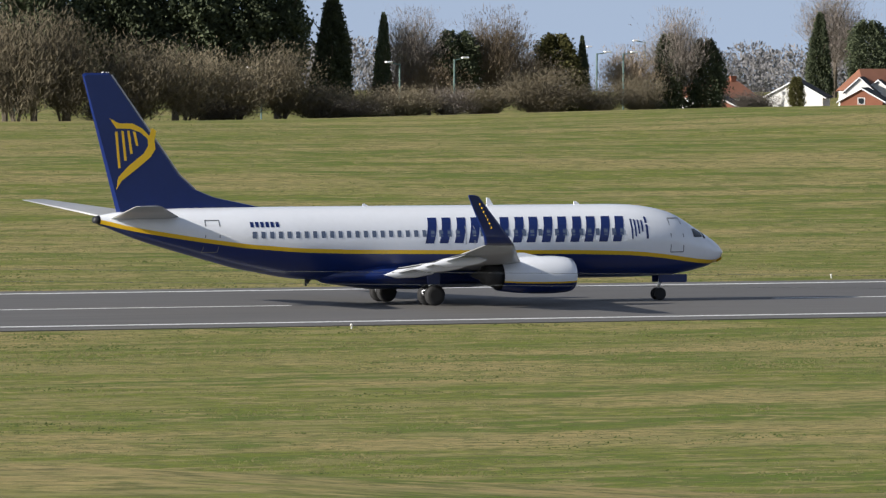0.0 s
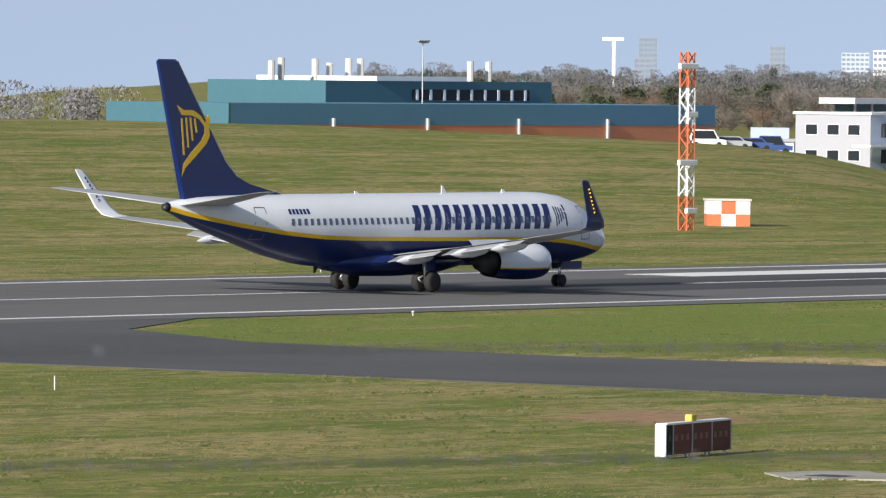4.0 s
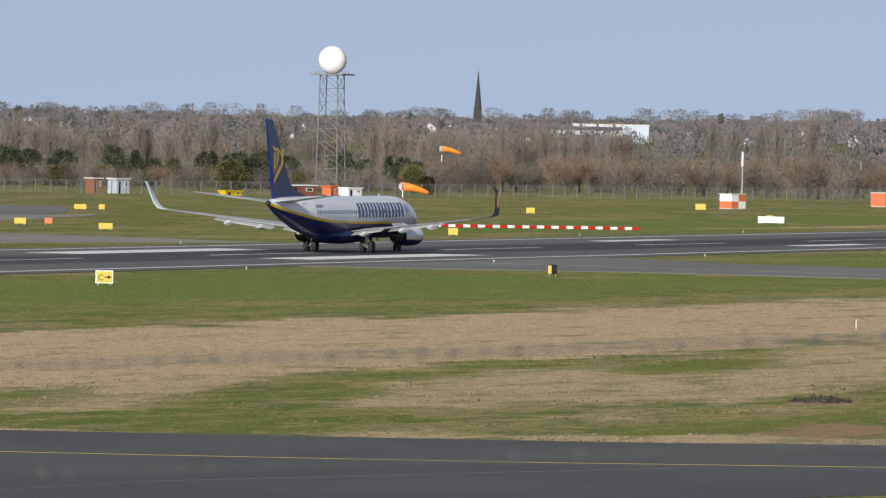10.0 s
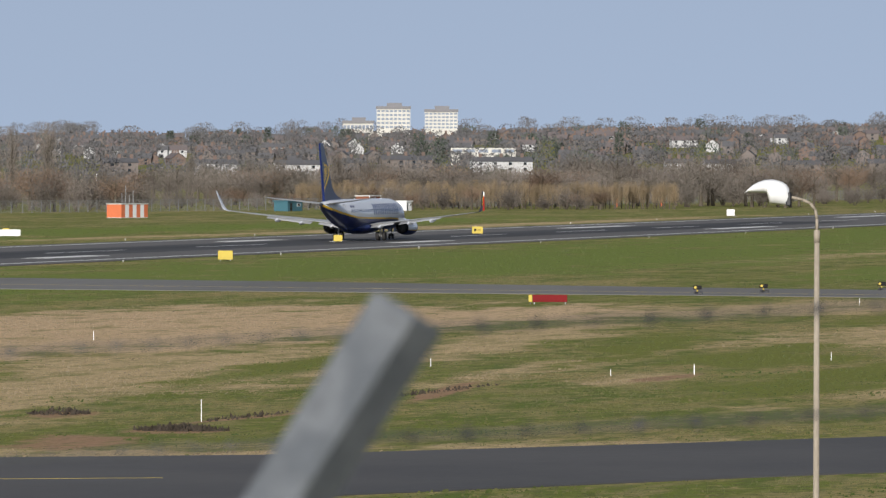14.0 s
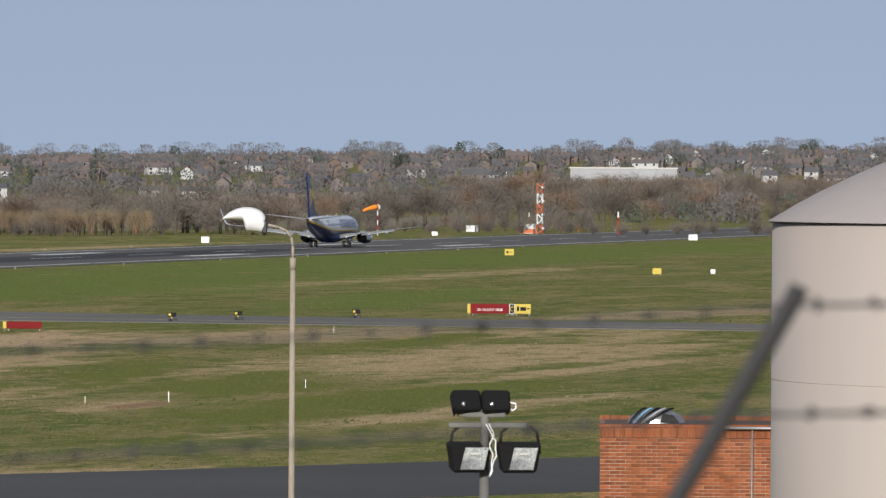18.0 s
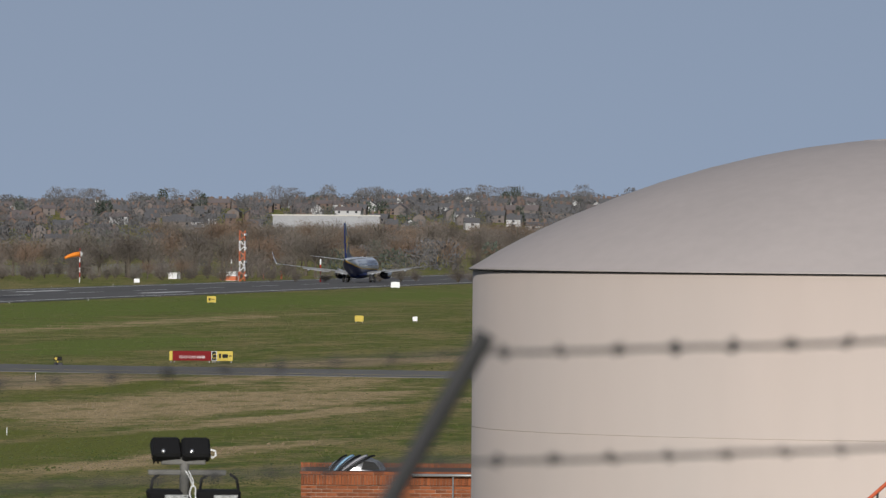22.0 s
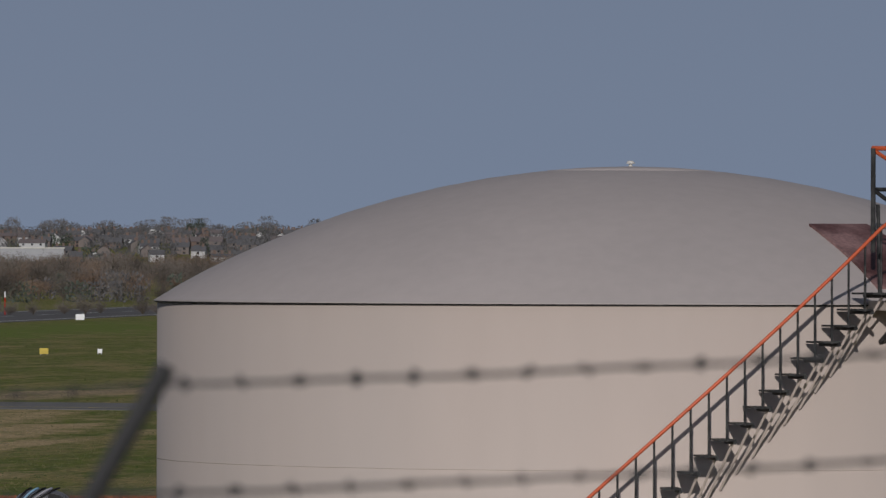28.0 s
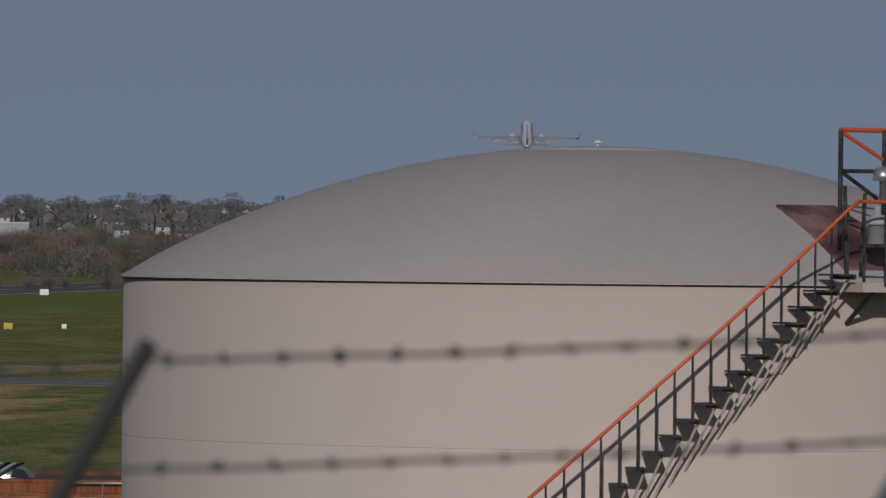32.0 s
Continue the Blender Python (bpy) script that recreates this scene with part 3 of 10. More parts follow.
def tufts():
    """Blades of grass over the fields, straw or green by the patch that they grow in."""
    r = np.random.RandomState(77)
    P, H, far_ = [], [], []
    for r0, r1, n, h in ((120, 260, 150000, 0.05), (220, 420, 220000, 0.065), (400, 700, 120000, 0.09), (650, 1250, 50000, 0.13)):
        az = np.radians(r.uniform(20, 84.5, n))
        d = np.sqrt(r.uniform(r0 ** 2, r1 ** 2, n))
        P.append(np.stack([d * np.sin(az), d * np.cos(az)], 1))
        H.append(np.full(n, h) * r.uniform(0.45, 1.35, n))
    P, H = np.concatenate(P), np.concatenate(H)
    keep = ~paved(P[:, 0], P[:, 1]) & (P[:, 1] < 560) & (P[:, 0] + P[:, 1] > 150)
    P, H = P[keep], H[keep]
    x, y = P[:, 0], P[:, 1]
    wob = 0.9 * (lumps(x, y, 11.0, 5) - 0.5) + 0.7 * (lumps(x, y, 3.2, 6) - 0.5) + r.normal(0, 0.08, len(x))
    clump = np.clip((0.5 * lumps(x, y, 1.7, 7) + 0.5 * lumps(x, y, 5.0, 8) - 0.52) / 0.25, 0, 1)
    H = H * (0.7 + np.clip((520 - np.hypot(x, y)) / 200, 0.1, 1.0) * 0.75 * clump)
    straw = np.zeros(len(x), bool)
    for z in STRAW_ZONES:
        straw |= inside(z, x, y) + wob < 1.0
    for cx, cy, a, b, turn in STRAW_FIELDS:
        c, s = math.cos(radians(turn)), math.sin(radians(turn))
        straw |= np.maximum(np.abs((x - cx) * c + (y - cy) * s) / a, np.abs(-(x - cx) * s + (y - cy) * c) / b) + 0.35 * wob < 1.0
    for z in LUSH_ZONES:
        straw &= ~(inside(z, x, y) + wob < 1.0)
    lush = np.zeros(len(x), bool)
    for z in LUSH_ZONES:
        lush |= inside(z, x, y) + wob < 1.0
    bare = np.zeros(len(x), bool)
    for z in EARTH_ZONES:
        bare |= inside(z, x, y) + wob < 0.95
    z0 = np.array([land(float(a), float(b)) for a, b in P])
    base = np.column_stack([x, y, z0 - 0.02])
    for name, label, material, pick in (("grass_tufts", "short green winter grass blades", GREENBLADE, ~straw & ~bare & ~lush), ("lush_grass_blades", "fresh green grass blades", LUSHBLADE, lush & ~bare & ~straw), ("straw_tufts", "dry straw-coloured grass blades", STRAWBLADE, straw & ~bare)):
        b, h = base[pick], H[pick]
        n = len(b)
        turn = np.arctan2(b[:, 0], b[:, 1]) + 0.35 + r.normal(0, 0.25, n)
        lean = r.uniform(0.5, 1.8, n)
        ways = np.column_stack([np.sin(turn) * lean, np.cos(turn) * lean, np.ones(n)])
        side = np.column_stack([np.cos(turn), -np.sin(turn), np.zeros(n)])
        wd = (h * r.uniform(0.4, 1.3, n))[:, None]
        v = np.stack([b - side * wd, b + side * wd, b + ways * h[:, None] + side * wd * 0.35, b + ways * h[:, None] * 0.8 - side * wd * 0.6], 1).reshape(-1, 3)
        me = bpy.data.meshes.new(name)
        me.vertices.add(n * 4)
        me.vertices.foreach_set("co", v.ravel())
        me.loops.add(n * 4)
        me.loops.foreach_set("vertex_index", np.arange(n * 4))
        me.polygons.add(n)
        me.polygons.foreach_set("loop_start", np.arange(n) * 4)
        me.update(calc_edges=True)
        me.materials.append(material)
        tagged(new(name, me), label, "grass", "", "stuff")


GREENBLADE = blades("green_grass_blades", (0.038, 0.060, 0.012), (0.118, 0.108, 0.045))
LUSHBLADE = blades("lush_grass_blades", (0.038, 0.064, 0.013), (0.086, 0.098, 0.030))
STRAWBLADE = blades("straw_grass_blades", (0.135, 0.106, 0.060), (0.225, 0.173, 0.110))
tufts()
flat("slab_edge", [(186.4, 121.4), (190.2, 122.3), (196.0, 123.7), (202, 125.4), (206.2, 127.0), (209.6, 126.2), (208.6, 125.4), (202.6, 124.3), (196.2, 122.8), (189.4, 121.2), (186.8, 120.6)], 0.056, STAINED, "worn concrete strip at the taxiway edge", "slab")


def soil():
    """Clods of dug earth beside the ditch."""
    r = random.Random(91)
    V, F = [], []
    for cx, cy, a, b, n in ((318.8, 95.3, 1.3, 2.0, 520), (374, 98.4, 12, 0.5, 120), (336.8, 106.4, 1.8, 1.4, 190), (335, 97.2, 7, 0.5, 90)):
        for _ in range(n):
            t, u = r.uniform(0, 6.28), math.sqrt(r.random())
            p = Vector((cx + a * u * math.cos(t), cy + b * u * math.sin(t), (0.34 if n > 150 else 0.05) * (1 - u) * r.random()))
            k = r.uniform(0.05, 0.16)
            pts = [p + Vector((r.uniform(-1, 1), r.uniform(-1, 1), -0.3)) * k for _ in range(3)] + [p + Vector((r.uniform(-0.6, 0.6), r.uniform(-0.6, 0.6), r.uniform(0.5, 1.1))) * k * 1.5]
            i = len(V)
            V.extend(pts)
            F.extend([[i, i + 1, i + 3], [i + 1, i + 2, i + 3], [i + 2, i, i + 3]])
    me = bpy.data.meshes.new("soil_clods")
    me.from_pydata(V, [], F)
    me.materials.append(EARTH)
    tagged(new("soil_clods", me), "dark brown clods of dug earth by a ditch", "soil", "", "stuff")


soil()


# ---- the airliner ----
SECTIONS = [  # aft of the nose: top, bottom, half width, middle of the cheat line
    (0.00, 2.66, 2.54, 0.06, 2.30), (0.12, 2.86, 2.34, 0.27, 2.25), (0.4, 3.10, 2.12, 0.50, 2.12), (1.0, 3.50, 1.84, 0.88, 2.10), (2.0, 4.05, 1.60, 1.28, 2.16),
    (3.0, 4.68, 1.44, 1.56, 2.28), (4.0, 5.04, 1.35, 1.72, 2.42), (5.5, 5.27, 1.30, 1.84, 2.58), (7.0, 5.33, 1.28, 1.88, 2.68), (10.0, 5.33, 1.28, 1.88, 2.76),
    (18.0, 5.33, 1.28, 1.88, 2.84), (24.0, 5.33, 1.28, 1.88, 2.92), (27.0, 5.33, 1.48, 1.86, 3.02), (30.0, 5.33, 2.02, 1.70, 3.26), (33.0, 5.31, 2.82, 1.32, 3.66),
    (35.5, 5.24, 3.52, 0.90, 4.06), (37.2, 5.10, 4.12, 0.50, 4.38), (37.9, 4.98, 4.42, 0.28, 4.60), (38.05, 4.9, 4.5, 0.2, 4.66)]
GEAR_AFT = 19.6


def body_at(a):
    """Top, bottom, half width and cheat line of the fuselage, a metres aft of the nose."""
    cols = list(zip(*SECTIONS))
    w = 0.05 + 0.5 * smooth01(a / 4)
    out = []
    for c in cols[1:]:
        out.append(sum(float(np.interp(a + d * w, cols[0], c)) * k for d, k in ((-1, .2), (-.5, .2), (0, .2), (.5, .2), (1, .2))))
    return out


def side_y(a, z, grow=0.0):
    """How far the skin stands out sideways at that station and height."""
    top, bot, half, _ = body_at(a)
    zm = bot + (top - bot) * 0.53
    h = (top - zm) if z >= zm else (zm - bot)
    return half * math.sqrt(max(0.0, 1 - ((z - zm) / h) ** 2)) + grow


def skin(bm, a0, a1, lo, hi, step=0.4, rows=10, grow=0.0, sides=(1, -1), thin=True):
    """A band of the fuselage skin between two heights, which are functions of the station."""
    n = max(2, int((a1 - a0) / step) + 1)
    for s in sides:
        last = None
        for i in range(n + 1):
            a = a0 + (a1 - a0) * i / n
            z0, z1 = lo(a), hi(a)
            ring = []
            for j in range(rows + 1):
                u = j / rows
                z = z0 + (z1 - z0) * (0.5 - 0.5 * math.cos(math.pi * u))
                ring.append(bm.verts.new((GEAR_AFT - a, s * side_y(a, z, grow), z)))
            if last:
                for j in range(rows):
                    bm.faces.new((last[j], ring[j], ring[j + 1], last[j + 1]))
            last = ring
    bmesh.ops.remove_doubles(bm, verts=bm.verts, dist=0.004)
    return bm


def foil(bm, stations, n=9):
    """A lofted wing: stations of (leading point, chord, thickness, axis of thickness)."""
    rings = []
    for p, chord, thick, up in stations:
        p, up = Vector(p), Vector(up).normalized()
        ring = []
        for j in range(2 * n):
            if j < n:
                u, s = j / n, 1
            else:
                u, s = 1 - (j - n) / n, -1
            y = thick * 2.6 * (0.2969 * math.sqrt(u) - 0.126 * u - 0.3516 * u * u + 0.2843 * u ** 3 - 0.1015 * u ** 4) * (1.15 if s > 0 else 0.8)
            ring.append(bm.verts.new(p + Vector((-chord * u, 0, 0)) + up * y * s * chord))
        rings.append(ring)
    for a, b in zip(rings, rings[1:]):
        for j in range(2 * n):
            bm.faces.new((a[j], a[(j + 1) % (2 * n)], b[(j + 1) % (2 * n)], b[j]))
    bm.faces.new(rings[0])
    bm.faces.new(rings[-1][::-1])
    return bm


def wheel(parent, x, y, r, w, name="wheel"):
    prof = [(r * 0.55, -w / 2), (r * 0.86, -w / 2), (r * 0.97, -w * 0.36), (r, -w * 0.15), (r, w * 0.15), (r * 0.97, w * 0.36), (r * 0.86, w / 2), (r * 0.55, w / 2)]
    wh = part(name, lathe(bmesh.new(), prof, 20, "y"), TYRE, parent, smooth=True)
    wh.location = (x, y, r)
    part("hub", lathe(bmesh.new(), [(r * 0.2, -w * 0.42), (r * 0.54, -w * 0.36), (r * 0.56, 0), (r * 0.54, w * 0.36), (r * 0.2, w * 0.42)], 16, "y"), ALU, wh, "grey metal hub", smooth=True)
    return wh


def on_skin(a, z, da, dz, grow, s):
    """A small patch hugging the skin on side s."""
    bm = bmesh.new()
    skin(bm, a - da / 2, a + da / 2, lambda q: z - dz / 2, lambda q: z + dz / 2, 0.5, 4, grow, (s,))
    return bm


def build_airliner():
    jet = empty("airliner", "white and navy twin-engine airliner with a yellow stripe on the runway", "airplane")
    g = GEAR_AFT
    top = lambda a: body_at(a)[0]
    bot = lambda a: body_at(a)[1]
    hi = lambda a: min(body_at(a)[3] + 0.11, body_at(a)[0])
    lo = lambda a: min(body_at(a)[3] - 0.11, body_at(a)[0])
    stations = 38.05
    part("upper_fuselage", skin(bmesh.new(), 0.0, stations, hi, top, 0.3, 14), AIRWHITE, jet, "glossy white upper fuselage", True)
    part("cheat_line", skin(bmesh.new(), 0.0, stations, lo, hi, 0.3, 2), AIRYEL, jet, "yellow stripe along the fuselage", True)
    part("lower_fuselage", skin(bmesh.new(), 0.0, stations, lambda a: min(bot(a), lo(a)), lo, 0.3, 10), NAVY, jet, "navy blue belly", True)
    part("tail_cone", lathe(bmesh.new(), [(0.0, 0.0), (0.24, 0.0), (0.17, -0.35), (0.0, -0.36)], 14, "x", (g - 38.02, 0, 4.70)), DARKMETAL, jet, "dark exhaust of the tail unit", True)
    fair = [(0.0, 7.2), (0.8, 6.2), (1.75, 3.5), (2.0, 0.5), (1.9, -2.5), (1.1, -5.0), (0.0, -6.2)]
    bm = lathe(bmesh.new(), fair, 20, "x")
    for v in bm.verts:
        v.co.z = v.co.z * 0.42 + 1.62
    part("belly_fairing", bm, NAVY, jet, "dark belly fairing", True)

    for s in (-1, 1):
        # wings with winglets
        up = (0, 0, 1)
        st = [((g - 12.6, s * 1.2, 1.95), 8.6, 0.13, up), ((g - 15.4, s * 5.2, 2.38), 5.75, 0.115, up), ((g - 18.7, s * 11.0, 3.05), 3.4, 0.105, up), ((g - 21.75, s * 16.4, 3.70), 1.75, 0.10, up)]
        part("wing", foil(bmesh.new(), st, 10), WINGGREY, jet, "grey metal wing with white flaps", True)
        o = (0, s, 0.25)
        st = [((g - 21.75, s * 16.4, 3.70), 1.75, 0.09, up), ((g - 22.15, s * 16.95, 3.84), 1.62, 0.09, (0, -s * 0.5, 0.86)), ((g - 22.6, s * 17.25, 4.25), 1.42, 0.08, (0, -s * 0.95, 0.2)),
              ((g - 24.55, s * 17.72, 6.3), 0.62, 0.07, (0, -s * 0.97, 0.2)), ((g - 24.8, s * 17.73, 6.36), 0.35, 0.06, (0, -s, 0.2))]
        wl = part("winglet", foil(bmesh.new(), st, 8), NAVY if s < 0 else AIRWHITE, jet, "upturned navy winglet with small yellow marks" if s < 0 else "upturned white winglet with small blue marks", True)
        for k in range(7):
            u = 0.2 + 0.1 * k
            x = g - 22.6 - 1.95 * u - 0.55 * (1 - u) - 0.18
            q = 0.014 if s < 0 else 0.045
            part("mark_bar", boxes((x - q, x + q, s * (17.25 + 0.47 * u) + s * 0.02 - 0.075, s * (17.25 + 0.47 * u) + s * 0.02 + 0.075, 4.25 + 2.05 * u - (0.05 if s < 0 else 0.08), 4.25 + 2.05 * u + (0.03 if s < 0 else 0.06))), AIRYEL if s < 0 else NAVY, wl)
        # flaps, slightly lowered, and their track fairings
        for y0, y1 in ((2.1, 5.0), (5.9, 11.6)):
            te = lambda y: float(np.interp(y, [1.2, 5.2, 11.0, 16.4], [21.2, 21.15, 22.1, 23.5]))
            zz = lambda y: float(np.interp(y, [1.2, 16.4], [1.93, 3.70])) - 0.02
            st = [((g - te(y0) + 0.45, s * y0, zz(y0) - 0.02), 1.35, 0.10, (0.35, 0, 1)), ((g - te(y1) + 0.4, s * y1, zz(y1) - 0.02), 0.95, 0.10, (0.35, 0, 1))]
            bm = foil(bmesh.new(), st, 6)
            for v in bm.verts:
                back = max(0.0, (g - te(abs(v.co.y))) + 0.45 - v.co.x)
                v.co.z -= back * 0.28
            part("flap", bm, WINGGREY, jet, "grey flap, partly lowered", True)
        for y in (3.2, 7.2, 10.3):
            x = g - float(np.interp(y, [1.2, 5.2, 11.0], [21.2, 21.15, 22.1]))
            z = float(np.interp(y, [1.2, 16.4], [1.95, 3.7])) - 0.28
            bm = lathe(bmesh.new(), [(0.0, 1.9), (0.16, 1.4), (0.24, 0.4), (0.2, -0.7), (0.0, -1.5)], 10, "x")
            for v in bm.verts:
                v.co.z = v.co.z * 1.2 + z - (1.9 - v.co.x) * 0.06
                v.co += Vector((x, s * y, 0))
            part("flap_fairing", bm, AIRWHITE, jet, smooth=True)
        # tailplane
        st = [((g - 33.4, s * 0.35, 4.78), 4.1, 0.10, up), ((g - 37.75, s * 7.15, 5.60), 1.55, 0.09, up)]
        part("tailplane", foil(bmesh.new(), st, 8), WINGGREY, jet, "pale grey tailplane", True)
        # engine
        cy, cz = s * 4.83, 1.62
        def cowl(lo_, hi_):
            b = bmesh.new()
            n = 12
            last = None
            for r, x in [(0.80, -12.5), (0.86, -12.22), (0.93, -12.2), (1.00, -12.5), (1.06, -13.2), (1.06, -14.4), (0.99, -15.6), (0.86, -16.6)]:
                ring = []
                for j in range(n + 1):
                    a = lo_ + (hi_ - lo_) * j / n
                    c, q = math.cos(a), math.sin(a)
                    ring.append(b.verts.new((g + x, cy + r * c * 1.04, cz + r * q * (0.92 if q < 0 else 1.0))))
                if last:
                    for j in range(n):
                        b.faces.new((last[j], last[j + 1], ring[j + 1], ring[j]))
                last = ring
            return b
        en = part("engine_cowl", cowl(-0.32, math.pi + 0.32), AIRWHITE, jet, "white engine cowling", True)
        part("cowl_stripe", cowl(-0.42, -0.32), AIRYEL, en, "yellow line", True)
        part("cowl_stripe", cowl(math.pi + 0.32, math.pi + 0.42), AIRYEL, en, "yellow line", True)
        part("lower_cowl", cowl(math.pi + 0.42, 2 * math.pi - 0.42), NAVY, en, "navy lower cowling", True)
        part("fan", lathe(bmesh.new(), [(0.0, -12.75), (0.10, -12.8), (0.30, -13.2), (0.82, -13.25), (0.82, -13.3), (0.0, -13.35)], 20, "x", (g, cy, cz)), DARKMETAL, en, "dark fan", True)
        part("exhaust", lathe(bmesh.new(), [(0.83, -16.4), (0.62, -17.0), (0.48, -17.5), (0.30, -17.45), (0.20, -17.9), (0.0, -18.3)], 18, "x", (g, cy, cz + 0.05)), DARKMETAL, en, "dark metal exhaust cone", True)
        part("pylon", foil(bmesh.new(), [((g - 13.4, cy, cz + 0.9), 4.6, 0.06, (0, 1, 0)), ((g - 15.0, cy, cz + 1.25), 3.4, 0.06, (0, 1, 0))], 6), AIRWHITE, jet)
        # main gear
        leg = part("main_gear_leg", tubes(((0, s * 2.86, 0.56), (0.0, s * 2.7, 2.0), 0.13), ((0, s * 2.4, 0.56), (0, s * 3.3, 0.56), 0.11), ((0, s * 2.86, 0.95), (-0.5, s * 2.7, 0.75), 0.05), ((-0.5, s * 2.7, 0.75), (-0.45, s * 2.86, 0.56), 0.05)), ALU, jet, "metal landing gear leg", True)
        part("gear_door", boxes((-0.42, 0.36, s * 3.2 - 0.03, s * 3.2 + 0.03, 1.15, 1.95), bevel=0.02), NAVY, leg)
        wheel(leg, 0, s * 2.43, 0.57, 0.42)
        wheel(leg, 0, s * 3.29, 0.57, 0.42)
    # nose gear
    nx = g - 4.0
    leg = part("nose_gear_leg", tubes(((nx, 0, 0.34), (nx + 0.12, 0, 1.5), 0.09), ((nx, -0.3, 0.34), (nx, 0.3, 0.34), 0.07), ((nx, 0, 0.8), (nx + 0.7, 0, 1.4), 0.045)), ALU, jet, "metal nose gear leg", True)
    for s in (-1, 1):
        part("gear_door", boxes((nx - 0.2, nx + 1.6, s * 0.38 - 0.02, s * 0.38 + 0.02, 0.98, 1.42), bevel=0.02), NAVY, leg)
        wheel(leg, nx, s * 0.22, 0.345, 0.2)
    # fin
    outline = [(37.0, 5.0), (39.05, 12.42), (38.9, 12.52), (37.5, 12.52), (37.35, 12.42), (33.3, 7.05), (32.4, 6.3), (31.2, 5.85), (28.4, 5.30), (30.0, 5.0)]
    bm = bmesh.new()
    cen = [(g - a, z) for a, z in outline]
    mid = (g - 35.8, 7.5)
    th = lambda z: 0.36 - 0.025 * (z - 5)
    L = [bm.verts.new((x, 0.0, z)) for x, z in cen]
    inn = {s: [bm.verts.new((x + (mid[0] + (z - 7.5) * -0.42 - x) * 0.07, s * th(z) * 0.5, z + (7.5 - z) * 0.02)) for x, z in cen] for s in (-1, 1)}
    n = len(cen)
    for s in (-1, 1):
        for i in range(n):
            j = (i + 1) % n
            bm.faces.new((L[i], L[j], inn[s][j], inn[s][i]))
        bm.faces.new(inn[s])

    def hug(b, side):
        """Lay a flat shape on the fin's skin."""
        for v in b.verts:
            v.co.y = side * (th(v.co.z) * 0.5 + (0.007 if v.co.y > 0.5 else -0.01))
        return b

    fin = part("tail_fin", bm, NAVY, jet, "tall navy tail fin with a yellow emblem")
    part("fin_leading_edge", tubes(*[((g - a0 + 0.02, 0, z0), (g - a1 + 0.02, 0, z1), 0.045) for (a0, z0), (a1, z1) in (((37.35, 12.42), (33.3, 7.05)), ((33.3, 7.05), (32.4, 6.3)))], n=6), ALU, fin, "bright metal leading edge")
    for s in (-1, 1):
        em = lambda a, z: (g - (35.95 + (a - 36.1) * 0.84), 8.25 + (z - 8.25) * 0.88)
        for a, z0, z1 in ((37.25, 7.35, 9.55), (36.82, 7.8, 9.6), (36.4, 8.2, 9.6), (36.0, 8.7, 9.55)):
            part("emblem_bar", hug(slab(bmesh.new(), [em(a + 0.30, z1), em(a + 0.13, z1), em(a - 0.08, z0), em(a + 0.09, z0)], 0.0, 1.0), s), AIRYEL, fin)
        arc = [(37.75, 10.35), (37.1, 10.05), (36.2, 10.05), (35.5, 9.75), (35.0, 9.3), (34.75, 9.75), (34.5, 9.6), (34.62, 9.0), (34.55, 8.5), (34.9, 8.0), (36.0, 7.2), (36.9, 6.6), (37.3, 6.05),
               (37.15, 6.8), (36.4, 7.5), (35.4, 8.2), (35.05, 8.7), (35.1, 9.1), (35.6, 9.5), (36.3, 9.72), (37.3, 9.75)]
        part("emblem_frame", hug(slab(bmesh.new(), [em(a + 0.17, z) for a, z in arc], 0.0, 1.0), s), AIRYEL, fin, "yellow curved emblem")
    # cabin windows
    for s in (-1, 1):
        for i in range(45):
            a = 7.3 + 0.508 * i
            if abs(a - 17.1) < 0.2:
                continue
            part("window", on_skin(a, 3.86, 0.24, 0.36, 0.012, s), WINDOWBLUE, jet)
        for a, w, h, z in ((3.72, 0.86, 1.85, 3.62), (32.0, 0.80, 1.72, 3.80)):
            for da, dw, z0, z1 in ((-w / 2, 0.05, z - h / 2, z + h / 2), (w / 2, 0.05, z - h / 2, z + h / 2)):
                part("door_seam", on_skin(a + da, z, dw, h, 0.014, s), SEAM, jet)
            for dz in (-h / 2, h / 2):
                part("door_seam", on_skin(a, z + dz, w, 0.05, 0.014, s), SEAM, jet)
        for a in (15.6, 16.7):
            for da in (-0.27, 0.27):
                part("exit_seam", on_skin(a + da, 3.75, 0.04, 1.0, 0.015, s), WINGGREY, jet)
        # big name on the side, as plain slanted bars
        slot = 1.78
        for k in range(7):
            c = 19.45 - k * slot - slot / 2
            for off in (0.46, -0.40):
                bm = bmesh.new()
                last = None
                for j in range(7):
                    z = 3.32 + 1.38 * j / 6
                    a = c + off - 0.34 * (j / 6 - 0.5)
                    pair = [bm.verts.new((g - q, s * side_y(q, z, 0.013), z)) for q in (a - 0.27, a + 0.27)]
                    if last:
                        bm.faces.new((last[0], last[1], pair[1], pair[0]))
                    last = pair
                part("name_bar", bm, NAVY, jet)
        for k in range(4):
            part("emblem_bar", on_skin(6.65 - 0.22 * k, 4.0 + 0.05 * k, 0.10, 1.1 - 0.16 * k, 0.013, s), NAVY, jet)
        part("emblem_bar", on_skin(5.7, 4.05, 0.14, 1.2, 0.013, s), NAVY, jet)
        for k in range(6):
            part("registration_bar", on_skin(29.75 - 0.30 * k, 4.42, 0.19, 0.28, 0.013, s), NAVY, jet)
        part("cockpit_window", on_skin(2.15, 3.72, 0.75, 0.46, 0.015, s), GLASSDARK, jet, "dark cockpit glazing")
